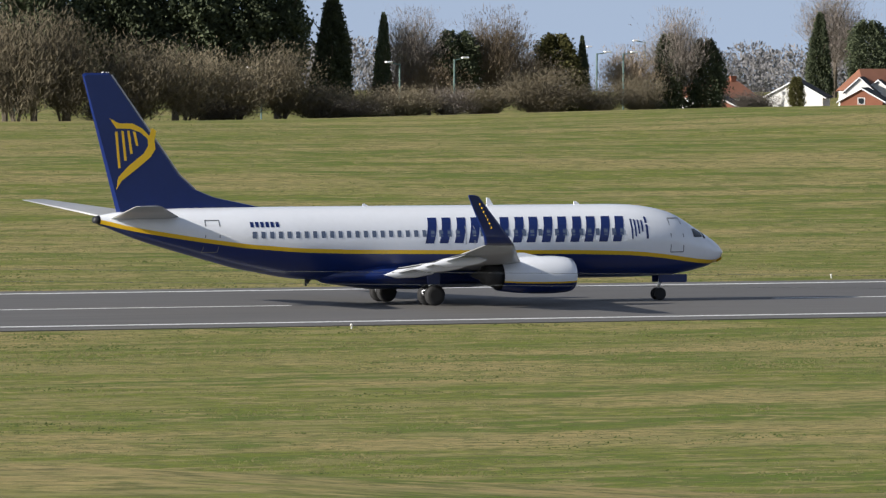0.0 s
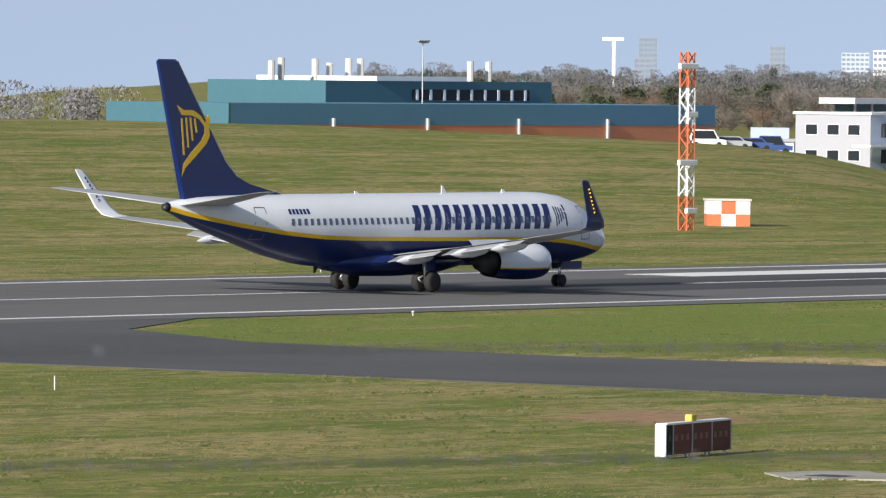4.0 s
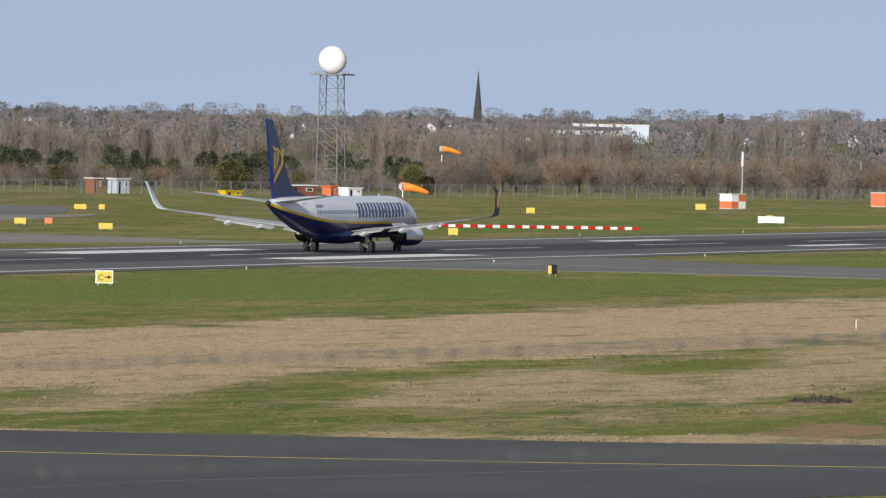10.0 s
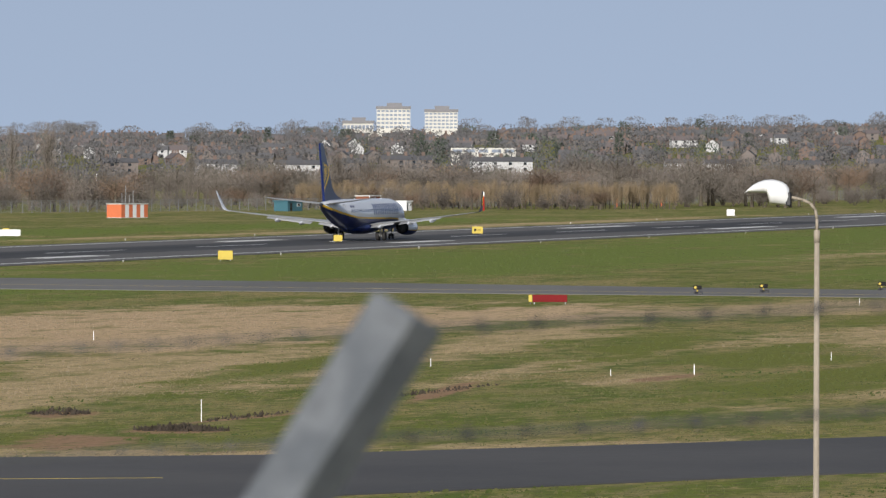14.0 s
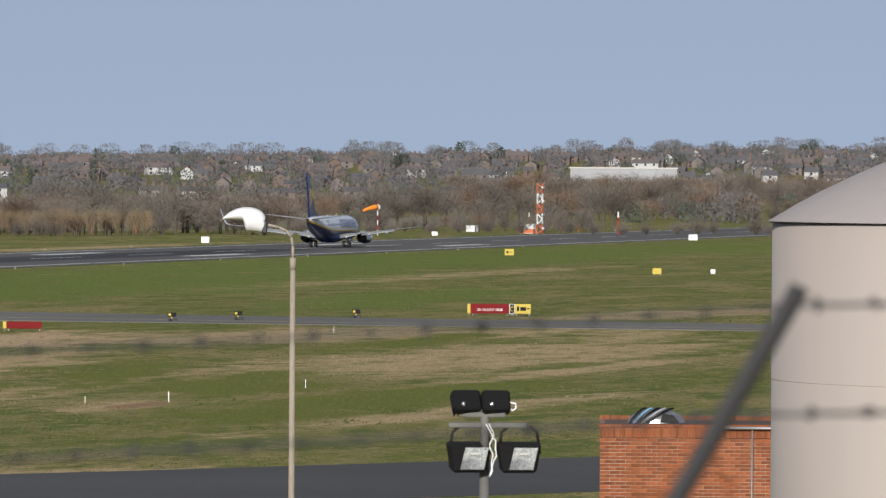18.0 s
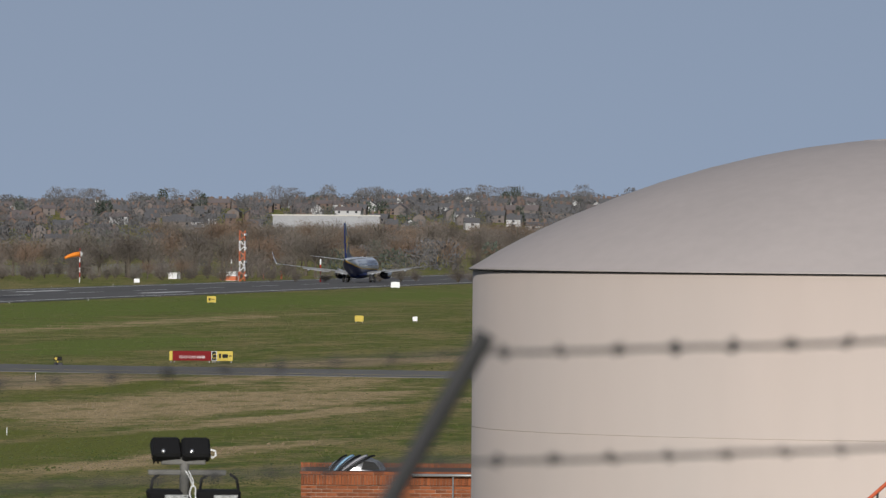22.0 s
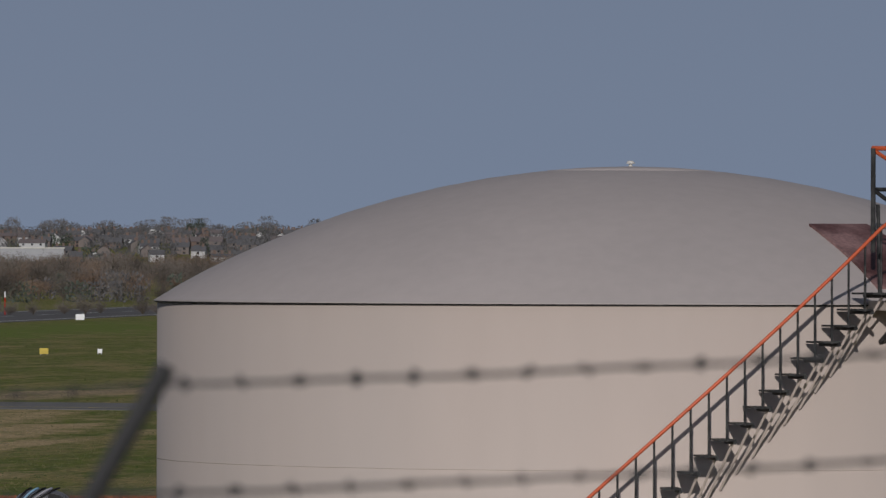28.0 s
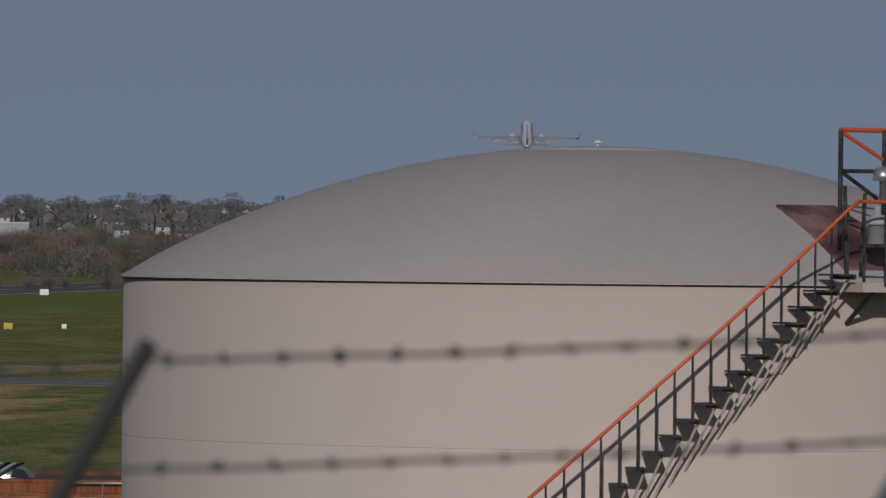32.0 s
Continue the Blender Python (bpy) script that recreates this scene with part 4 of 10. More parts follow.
        part("cockpit_window", on_skin(1.62, 3.58, 0.2, 0.36, 0.015, s), GLASSDARK, jet, "dark cockpit glazing")
    for a, h in ((14.4, 0.42), (9.0, 0.2), (22.0, 0.15)):
        part("antenna", slab(bmesh.new(), [(g - a - 0.35, 5.28), (g - a + 0.1, 5.28), (g - a - 0.2, 5.30 + h), (g - a - 0.35, 5.30 + h)], -0.02, 0.02), AIRWHITE, jet)
    for a in (9.3, 25.5):
        part("antenna", slab(bmesh.new(), [(g - a - 0.3, body_at(a)[1] + 0.02), (g - a + 0.1, body_at(a)[1] + 0.02), (g - a - 0.2, body_at(a)[1] - 0.35), (g - a - 0.3, body_at(a)[1] - 0.35)], -0.02, 0.02), DARKMETAL, jet)
    return jet


airliner = build_airliner()


# ---- large buildings ----
def gabled(name, x0, x1, y0, y1, eave, apexes, wall, roof, label, category="hangar"):
    """A shed with its gables along Y; apexes: list of (x, z) with valleys at the eave height."""
    th = empty(name, label, category)
    line_ = [(x0, eave)] + apexes + [(x1, eave)]
    part("wall", slab(bmesh.new(), [(x0, -0.3), (x1, -0.3), (x1, eave)] + [a for a in apexes[::-1]] + [(x0, eave)], y0, y0 + 0.5), wall, th, "gable wall")
    part("wall", slab(bmesh.new(), [(x0, -0.3), (x1, -0.3), (x1, eave)] + [a for a in apexes[::-1]] + [(x0, eave)], y1 - 0.5, y1), wall, th, "gable wall")
    for xa in (x0, x1):
        part("wall", boxes((xa - 0.25, xa + 0.25, y0, y1, -0.3, eave - 0.05)), CLAD_WHITE, th, "white side wall")
    for (xa, za), (xb, zb) in zip(line_, line_[1:]):
        bm = slab(bmesh.new(), [(xa, za), (xb, zb), (xb, zb + 0.3), (xa, za + 0.3)], y0 - 0.2, y1 + 0.2)
        part("roof", bm, roof, th, "grey sheet roof")
    return th


TANK_AZ, TANK_D, TANK_R = 85.0, 120.0, 7.26
tank_c = polar(TANK_AZ, TANK_D, 0)
tank = empty("storage_tank", "large beige cylindrical storage tank with a shallow domed roof", "tank", at=Matrix.Translation(tank_c))
RIM = 11.44
part("shell", lathe(bmesh.new(), [(TANK_R, -0.3), (TANK_R, RIM - 0.03)], 128), TANK, tank, "beige painted steel shell", True)
part("roof_lip", lathe(bmesh.new(), [(TANK_R + 0.05, RIM), (TANK_R + 0.06, RIM), (TANK_R + 0.06, RIM + 0.012), (TANK_R + 0.04, RIM + 0.016)], 128), DOME_SKYLIT, tank, "thin rolled roof edge")
dome = [(TANK_R + 0.05, RIM + 0.014), (TANK_R + 0.046, RIM + 0.0165)] + [(TANK_R * (1 - u), RIM + 0.018 + 2.05 * math.sin(math.pi / 2 * u ** 0.86)) for u in (0.02, 0.05, 0.1, 0.15, 0.2, 0.3, 0.4, 0.5, 0.6, 0.7, 0.8, 0.9, 0.999)]
part("dome_roof", lathe(bmesh.new(), dome, 128), DOME_SKYLIT, tank, "shallow grey-beige domed roof", True)


# ---- trees ----
def shards(name, pts, ways, lengths, widths, material):
    """Many thin blades, each with its own two triangles: twigs, leaves or needles."""
    n = len(pts)
    rnd = np.random.RandomState(n % 991)
    ways = ways / np.maximum(np.linalg.norm(ways, axis=1, keepdims=True), 1e-6)
    side = np.cross(ways, rnd.normal(size=(n, 3)))
    side /= np.maximum(np.linalg.norm(side, axis=1, keepdims=True), 1e-6)
    L, W = lengths[:, None], widths[:, None]
    v = np.stack([pts - side * W * 0.5, pts + ways * L * 0.55 - side * W * 0.7, pts + ways * L, pts + ways * L * 0.5 + side * W * 0.7], 1).reshape(-1, 3)
    idx = np.arange(n * 4).reshape(n, 4)
    me = bpy.data.meshes.new(name)
    me.from_pydata(v.tolist(), [], idx.tolist())
    me.materials.append(material)
    return me


def crown(kind, material, seed, n, thick=1.0):
    """A crown for a tree 10 m high and about 6 m wide, standing at the origin."""
    r = np.random.RandomState(seed)
    if kind in ("bare", "poplar", "bush"):
        limbs = 46 if kind != "poplar" else 60
        P, W = [], []
        per = n // limbs
        for _ in range(limbs):
            if kind == "bare":
                z0 = r.uniform(2.0, 5.5); a = r.uniform(0, 6.283); rad = r.uniform(0.8, 3.1); z1 = z0 + (10 - z0) * r.uniform(0.35, 1.0) * (1.05 - 0.12 * rad)
            elif kind == "poplar":
                z0 = r.uniform(1.0, 7.0); a = r.uniform(0, 6.283); rad = r.uniform(0.3, 2.3) * (1 - 0.35 * z0 / 8); z1 = min(10, z0 + r.uniform(2.2, 4.0))
            else:
                z0 = r.uniform(0.0, 2.0); a = r.uniform(0, 6.283); rad = r.uniform(0.5, 3.2); z1 = r.uniform(4.0, 10.0) * (1.05 - 0.1 * rad)
            a0 = np.array([0.12 * rad * np.cos(a), 0.12 * rad * np.sin(a), z0])
            b0 = np.array([rad * np.cos(a), rad * np.sin(a), z1])
            u = r.uniform(0.15, 1.0, per)
            spread = (0.25 + 0.75 * u[:, None]) * (0.5 if kind == "poplar" else 0.75)
            P.append(a0 + (b0 - a0) * u[:, None] + r.normal(size=(per, 3)) * spread)
            W.append((b0 - a0) / np.linalg.norm(b0 - a0) + r.normal(size=(per, 3)) * 0.55 + np.array([0, 0, 0.35]))
        P, W = np.concatenate(P), np.concatenate(W)
        P[:, 2] = np.clip(P[:, 2], 0.1, 9.9)
        return shards("crown", P, W, r.uniform(0.25, 0.75, len(P)), r.uniform(0.03, 0.075, len(P)) * (1.5 if kind == "bush" else 1.0) * thick, material)
    z = r.uniform(0.3, 1.0, n) if kind == "pine" else r.uniform(0.02, 1.0, n) ** 0.85
    if kind == "cypress":
        prof = 2.9 * (1 - z) ** 0.6 * np.minimum(1, 0.5 + z * 3)
    elif kind == "pine":
        prof = 3.0 * np.sqrt(np.clip(1 - ((z - 0.66) / 0.38) ** 2, 0, 1))
    else:
        prof = 3.0 * np.sqrt(np.clip(1 - ((z - 0.5) / 0.53) ** 2, 0, 1))
    a = r.uniform(0, 6.283, n)
    lump = 0.74 + 0.22 * np.sin(a * 3 + z * 11 + seed) * np.cos(z * 17 + a * 2) + 0.16 * np.sin(a * 7 + z * 23 + 2 * seed) + r.normal(0, 0.1, n)
    rad = prof * lump * r.uniform(0.35, 1.0, n) ** 0.4
    z = z + r.normal(0, 0.025, n) + 0.03 * np.sin(a * 5 + seed)
    z = np.clip(z, 0.01, 1.04)
    P = np.stack([rad * np.cos(a), rad * np.sin(a), z * 9.8], 1)
    W = np.stack([np.cos(a), np.sin(a), r.uniform(-0.4, 0.9, n)], 1) + r.normal(size=(n, 3)) * 0.5
    return shards("crown", P, W, r.uniform(0.28, 0.62, n) * thick ** 0.5, r.uniform(0.2, 0.42, n) * thick, material)


def tree_thing(name, label, kind, material, seed, n, at, thick):
    t = empty(name, label, "tree" if kind != "bush" else "bush", at=at)
    r = random.Random(seed)
    bm = bmesh.new()
    if kind == "bush":
        for _ in range(5):
            a = r.uniform(0, 6.28)
            tube(bm, (0, 0, -0.4), (1.2 * math.cos(a), 1.2 * math.sin(a), 4.5), 0.12, 0.03, 5)
    else:
        tube(bm, (0, 0, -0.5), (0.05, 0.03, 4.0), 0.26, 0.19, 7)
        tube(bm, (0.05, 0.03, 4.0), (0.0, 0.1, 8.6), 0.19, 0.04, 6)
        for _ in range(9):
            a, z = r.uniform(0, 6.28), r.uniform(2.6, 6.5)
            k = 0.5 if kind == "poplar" else 1.0
            tube(bm, (0, 0, z), (2.1 * k * math.cos(a), 2.1 * k * math.sin(a), z + r.uniform(1.2, 2.6)), 0.09, 0.03, 5)
    part("trunk", bm, BARK, t)
    ob = new("crown", crown(kind, material, seed, n, thick))
    ob.parent = t
    return t


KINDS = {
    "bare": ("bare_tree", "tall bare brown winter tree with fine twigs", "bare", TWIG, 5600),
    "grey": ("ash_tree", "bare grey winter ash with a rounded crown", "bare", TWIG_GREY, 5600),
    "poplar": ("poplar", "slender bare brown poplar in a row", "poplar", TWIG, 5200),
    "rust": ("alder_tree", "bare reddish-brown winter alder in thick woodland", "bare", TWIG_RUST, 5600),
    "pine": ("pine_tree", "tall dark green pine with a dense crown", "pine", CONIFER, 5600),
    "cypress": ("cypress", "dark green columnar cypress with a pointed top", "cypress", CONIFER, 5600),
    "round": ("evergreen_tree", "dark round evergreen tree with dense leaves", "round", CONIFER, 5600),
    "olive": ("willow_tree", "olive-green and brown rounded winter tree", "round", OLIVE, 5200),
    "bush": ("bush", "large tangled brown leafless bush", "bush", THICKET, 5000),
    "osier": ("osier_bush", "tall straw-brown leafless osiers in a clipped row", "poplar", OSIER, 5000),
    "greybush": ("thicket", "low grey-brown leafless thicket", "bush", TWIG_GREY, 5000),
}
MADE = {}
tree_rng = random.Random(7)


def plant(kind, x, y, height, width, z=None, far=False):
    """One tree of that kind, sharing its meshes with its like."""
    v = tree_rng.randrange(3)
    m = Matrix.Translation((x, y, land(x, y) if z is None else z)) @ Matrix.Rotation(tree_rng.uniform(0, 6.28), 4, "Z") @ Matrix.Diagonal((width / 6.2, width / 6.2, height / 10, 1))
    if (kind, v, far) not in MADE:
        name, label, shape, material, n = KINDS[kind]
        # Far trees swap in the twig colour that has haze painted in.
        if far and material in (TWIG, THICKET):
            material = TWIG_HAZED
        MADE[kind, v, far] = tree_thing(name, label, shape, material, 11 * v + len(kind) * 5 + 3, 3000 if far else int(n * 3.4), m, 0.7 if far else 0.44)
        return MADE[kind, v, far]
    return copy_thing_scaled(MADE[kind, v, far], m)


def copy_thing_scaled(ob, m):
    c = copy_thing(ob, Matrix())
    c.matrix_basis = m
    return c


# ---- the bank's wood and hedges: kind, x, y, height, width ----
for row in [
    ('pine', 307.4, 690.0, 17.0, 10.8), ('pine', 316.5, 690.0, 19.0, 10.9), ('pine', 325.0, 690.0, 19.7, 11.5), ('pine', 332.1, 690.0, 18.5, 10.3),
    ('pine', 337.8, 690.0, 17.5, 8.4), ('cypress', 344.9, 690.0, 15.4, 7.8), ('cypress', 351.5, 690.0, 13.3, 3.6), ('grey', 355.6, 690.0, 14.1, 7.2),
    ('pine', 360.8, 690.0, 11.3, 7.2), ('bare', 366.3, 690.0, 14.2, 8.5), ('olive', 374.1, 690.0, 11.0, 7.2), ('bare', 370.4, 690.0, 9.5, 7.2),
    ('cypress', 377.5, 690.0, 10.7, 3.0), ('bare', 384.2, 690.0, 9.9, 7.3), ('round', 389.0, 690.0, 11.0, 4.4), ('grey', 390.0, 690.0, 14.1, 7.3),
    ('round', 394.0, 690.0, 10.5, 5.4), ('bare', 357.5, 690.0, 9.5, 7.8),
    ('pine', 303.9, 690.0, 13.8, 9.5), ('pine', 320.7, 690.0, 14.6, 9.6), ('pine', 328.5, 690.0, 14.0, 9.6), ('pine', 311.6, 690.0, 14.5, 10.2)]:
    plant(*row)
for row in [
    ('rust', 353.1, 690.0, 6.9, 7.8), ('bush', 282.7, 640.0, 14.5, 11.0), ('bush', 288.0, 640.0, 12.0, 8.2), ('bush', 296.2, 640.0, 10.5, 10.2),
    ('bush', 302.5, 640.0, 9.5, 8.8), ('bush', 308.5, 640.0, 8.5, 10.3), ('bush', 313.9, 640.0, 8.6, 9.1), ('bush', 317.9, 640.0, 4.9, 7.9),
    ('bush', 323.4, 640.0, 3.7, 7.3), ('bush', 329.2, 640.0, 4.3, 7.9), ('greybush', 292.6, 640.0, 4.9, 7.2), ('bush', 337.8, 640.0, 4.3, 8.6),
    ('bush', 345.5, 640.0, 6.2, 9.2), ('bush', 352.5, 640.0, 4.3, 6.2), ('bush', 357.4, 640.0, 5.0, 5.6), ('greybush', 333.7, 640.0, 3.7, 6.7),
    ('olive', 358.7, 640.0, 2.8, 1.6), ('greybush', 372.4, 640.0, 3.1, 6.3), ('greybush', 305.8, 640.0, 3.1, 7.2), ('greybush', 320.7, 640.0, 2.8, 8.5),
    ('grey', 610.5, 1030.0, 18.4, 11.4), ('cypress', 585.4, 992.0, 14.0, 6.4), ('round', 599.4, 1000.0, 12.8, 8.7), ('grey', 610.1, 1000.0, 11.0, 11.9)]:
    plant(*row)
for row in [
    ('grey', 620.8, 1000.0, 10.4, 10.1), ('grey', 630.6, 1000.0, 9.9, 11.1), ('bare', 646.0, 1000.0, 13.0, 10.2), ('bare', 654.8, 1000.0, 14.7, 10.2),
    ('cypress', 641.9, 1000.0, 10.1, 5.6), ('cypress', 624.7, 1000.0, 9.7, 2.2), ('grey', 661.5, 1000.0, 10.6, 11.2), ('grey', 707.1, 1000.0, 8.4, 13.3),
    ('grey', 721.8, 1000.0, 9.3, 10.5), ('bare', 729.5, 1000.0, 10.8, 10.6), ('grey', 736.6, 1000.0, 12.3, 18.3), ('grey', 746.2, 1000.0, 9.1, 10.7),
    ('bush', 716.5, 1000.0, 4.0, 7.6), ('greybush', 547.8, 880.0, 6.8, 6.5), ('round', 545.8, 880.0, 6.8, 5.7), ('bush', 585.5, 880.0, 11.0, 9.1),
    ('round', 591.0, 880.0, 9.3, 5.8), ('bush', 612.8, 880.0, 6.2, 7.6), ('olive', 516.3, 880.0, 5.0, 2.9), ('round', 594.0, 880.0, 4.3, 4.2),
    ('bush', 604.1, 880.0, 4.2, 7.5), ('greybush', 637.1, 880.0, 5.1, 11.1), ('round', 666.4, 880.0, 12.8, 13.0), ('round', 671.2, 880.0, 10.0, 8.7)]:
    plant(*row)
for row in [
    ('grey', 566.5, 760.0, 13.9, 8.0), ('grey', 573.8, 760.0, 14.6, 11.7), ('bare', 604.4, 760.0, 19.9, 9.6), ('bare', 611.5, 760.0, 18.0, 9.7),
    ('grey', 618.5, 760.0, 15.0, 10.0), ('bare', 615.9, 760.0, 18.0, 9.5), ('grey', 641.0, 760.0, 16.0, 13.0), ('bare', 646.5, 760.0, 16.5, 11.0),
    ('round', 628.2, 760.0, 8.6, 3.6), ('round', 673.7, 760.0, 12.7, 10.1), ('round', 679.4, 760.0, 12.1, 5.4), ('round', 695.1, 760.0, 11.9, 6.0),
    ('greybush', 562.9, 760.0, 10.3, 7.2), ('greybush', 582.0, 760.0, 11.7, 7.3), ('round', 548.3, 700.0, 14.5, 13.0), ('round', 554.4, 700.0, 10.9, 7.5),
    ('grey', 729.2, 760.0, 12.9, 13.4), ('bush', 764.4, 760.0, 9.5, 10.5), ('round', 731.4, 760.0, 8.7, 4.7), ('round', 736.9, 760.0, 9.0, 4.8),
    ('round', 742.4, 760.0, 8.9, 4.8), ('round', 748.0, 760.0, 8.9, 4.8), ('round', 752.5, 760.0, 8.6, 4.0), ('rust', 755.9, 760.0, 9.1, 4.8)]:
    plant(*row)


# ---- houses, road lamps and town buildings beyond the bank ----
BRICKRED = mat("dull_red_brick", (0.22, 0.085, 0.05), 0.9, vary=0.2, scale=2)
GLASSBLUE = mat("blue_glass", (0.09, 0.13, 0.19), 0.12, vary=0.1, scale=0.5)
GREENSIGN = mat("green_sign", (0.01, 0.22, 0.09), 0.5, vary=0.05)
STONE = mat("stained_render", (0.44, 0.415, 0.375), 0.9, vary=0.2, scale=0.5, second=(0.34, 0.315, 0.28))
TEAL = mat("teal_cladding", (0.045, 0.13, 0.17), 0.5, vary=0.06, scale=0.2)
BLUEBAND = mat("blue_cladding", (0.10, 0.25, 0.37), 0.5, vary=0.05, scale=0.2)
ORANGEWALL = mat("orange_brick_wall", (0.70, 0.28, 0.14), 0.85, vary=0.1, scale=0.5)
LAMPGLASS = mat("lamp_lens", (0.9, 0.9, 0.92), 0.08, vary=0.02)
GREENPOLE = mat("green_lamp_pole", (0.10, 0.16, 0.15), 0.5, vary=0.1)


def panel_windows(parent, x, y, z, w, h, material=GLASSDARK, frame_mat=WHITE, normal="-y", t=0.06):
    """A window on a wall that faces -Y or -X: frame and pane."""
    if normal == "-y":
        fr = part("window", boxes((x - w / 2, x + w / 2, y - t, y + 0.02, z, z + h)), frame_mat, parent)
        part("pane", boxes((x - w / 2 + 0.08, x + w / 2 - 0.08, y - t - 0.012, y - t + 0.01, z + 0.08, z + h - 0.08)), material, fr)
    else:
        fr = part("window", boxes((y - t, y + 0.02, x - w / 2, x + w / 2, z, z + h)), frame_mat, parent)
        part("pane", boxes((y - t - 0.012, y - t + 0.01, x - w / 2 + 0.08, x + w / 2 - 0.08, z + 0.08, z + h - 0.08)), material, fr)
    return fr


def gable_house(x0, x1, y, eave, ridge, z0=0.3, depth=8.0, roof=SLATE, wall=RENDERED, label="white rendered gabled house with a dark slate roof", gable=True, chimney=None):
    """A house: gable toward the airfield, or the eaves when gable is off."""
    h = empty("house", label, "house")
    xm = (x0 + x1) / 2
    if gable:
        part("wall", slab(bmesh.new(), [(x0, z0), (x1, z0), (x1, eave), (xm, ridge), (x0, eave)], y, y + depth), wall, h)
        for xa, s in ((x0, -1), (x1, 1)):
            bm = slab(bmesh.new(), [(xa + s * 0.35, eave - 0.3), (xm, ridge + 0.05), (xm, ridge + 0.25), (xa + s * 0.35, eave - 0.08)], y - 0.3, y + depth + 0.3)
            part("roof", bm, roof, h)
        part("bargeboard", slab(bmesh.new(), [(x0 - 0.4, eave - 0.32), (xm, ridge + 0.02), (x1 + 0.4, eave - 0.32), (x1 + 0.4, eave - 0.12), (xm, ridge + 0.24), (x0 - 0.4, eave - 0.12)], y - 0.36, y - 0.29), WHITE, h)
        panel_windows(h, xm, y, z0 + (eave - z0) * 0.75, 0.9, 1.0)
    else:
        part("wall", boxes((x0, x1, y, y + depth, z0, eave)), wall, h)
        ym = y + depth / 2
        for ya, s in ((y - 0.3, 1), (y + depth + 0.3, -1)):
            bm = bmesh.new()
            vs = [bm.verts.new(p) for p in ((x0 - 0.3, ya, eave - 0.1), (x1 + 0.3, ya, eave - 0.1), (x1 - 1.2, ym, ridge), (x0 + 1.2, ym, ridge))]
            top = [bm.verts.new(v.co + Vector((0, 0, 0.2))) for v in vs]
            bm.faces.new(vs[::-1]); bm.faces.new(top)
            for i in range(4):
                bm.faces.new((vs[i], vs[(i + 1) % 4], top[(i + 1) % 4], top[i]))
            part("roof", bm, roof, h)
        for xa, xb in ((x0 - 0.3, x0 + 1.2), (x1 + 0.3, x1 - 1.2)):
            bm = bmesh.new()
            bm.faces.new([bm.verts.new(p) for p in ((xa, y - 0.3, eave + 0.1), (xa, y + depth + 0.3, eave + 0.1), (xb, ym, ridge + 0.2))])
            part("roof", bm, roof, h)
        n = max(1, int((x1 - x0) / 3.5))
        for i in range(n):
            panel_windows(h, x0 + (x1 - x0) * (i + 0.5) / n, y, z0 + (eave - z0) * 0.5, 1.2, 1.1)
    for cx, cz in chimney or ():
        part("chimney", boxes((cx - 0.45, cx + 0.45, y + depth / 2 - 0.35, y + depth / 2 + 0.35, eave, cz), (cx - 0.52, cx + 0.52, y + depth / 2 - 0.42, y + depth / 2 + 0.42, cz - 0.25, cz - 0.1)), BRICKRED, h)
    if gable:
        h.matrix_basis = Matrix.Translation((xm, y, 0)) @ Matrix.Rotation(radians(-38), 4, "Z") @ Matrix.Diagonal((1.22, 1, 1, 1)) @ Matrix.Translation((-xm, -y, 0))
    return h


gable_house(524, 531, 900, 2.9, 5.2, label="white gabled house with a brown tiled roof beside it")
gable_house(514, 524, 905, 2.6, 5.0, roof=ROOFTILE, gable=False, label="low house with a brown tiled roof", chimney=[(522, 5.9)])
gable_house(508, 512.5, 893, 1.6, 3.0, wall=BRICKRED, label="small brick outhouse with white bargeboards")
gable_house(537, 540.5, 900, 3.6, 5.6)
gable_house(540.8, 544.4, 901, 3.4, 5.2)
gable_house(548.2, 553.0, 898, 3.6, 7.0, label="white gabled house with a brown tiled roof beside it")
gable_house(541.0, 549.0, 902, 3.6, 6.8, roof=ROOFTILE, gable=False, label="low house with a brown tiled roof")
gable_house(530.0, 535.2, 889, 2.4, 4.1, wall=BRICKRED, label="small brick outhouse with white bargeboards")
gable_house(565.0, 569.2, 900, 4.2, 7.1)
gable_house(569.3, 572.2, 899, 4.2, 6.2, label="white middle gable of a row of houses")
gable_house(572.2, 577.6, 900, 4.2, 7.1)
gable_house(576, 582, 908, 4.0, 6.8, gable=False, label="house with a dark slate roof and white walls")
gable_house(581.1, 586.8, 890, 4.0, 7.6, label="white gabled house with weathered render")
gable_house(608, 621, 900, 4.3, 8.4, roof=SLATE, wall=BRICKRED, gable=False, chimney=[(613.0, 9.2), (619.2, 9.7)], label="brick house with a dark hipped roof and tall chimneys", depth=9)
gable_house(620, 628, 896, 4.0, 6.6, roof=SLATE, wall=BRICKRED, gable=False, label="low brick house with a dark hipped roof")
gable_house(660, 676, 960, 4.1, 7.8, roof=ROOFTILE, wall=BRICKRED, gable=False, chimney=[(668.5, 9.2)], label="long house with a rust-brown tiled roof")
gable_house(640, 656, 955, 4.0, 7.2, roof=ROOFTILE, wall=BRICKRED, gable=False, label="long house with a rust-brown tiled roof")


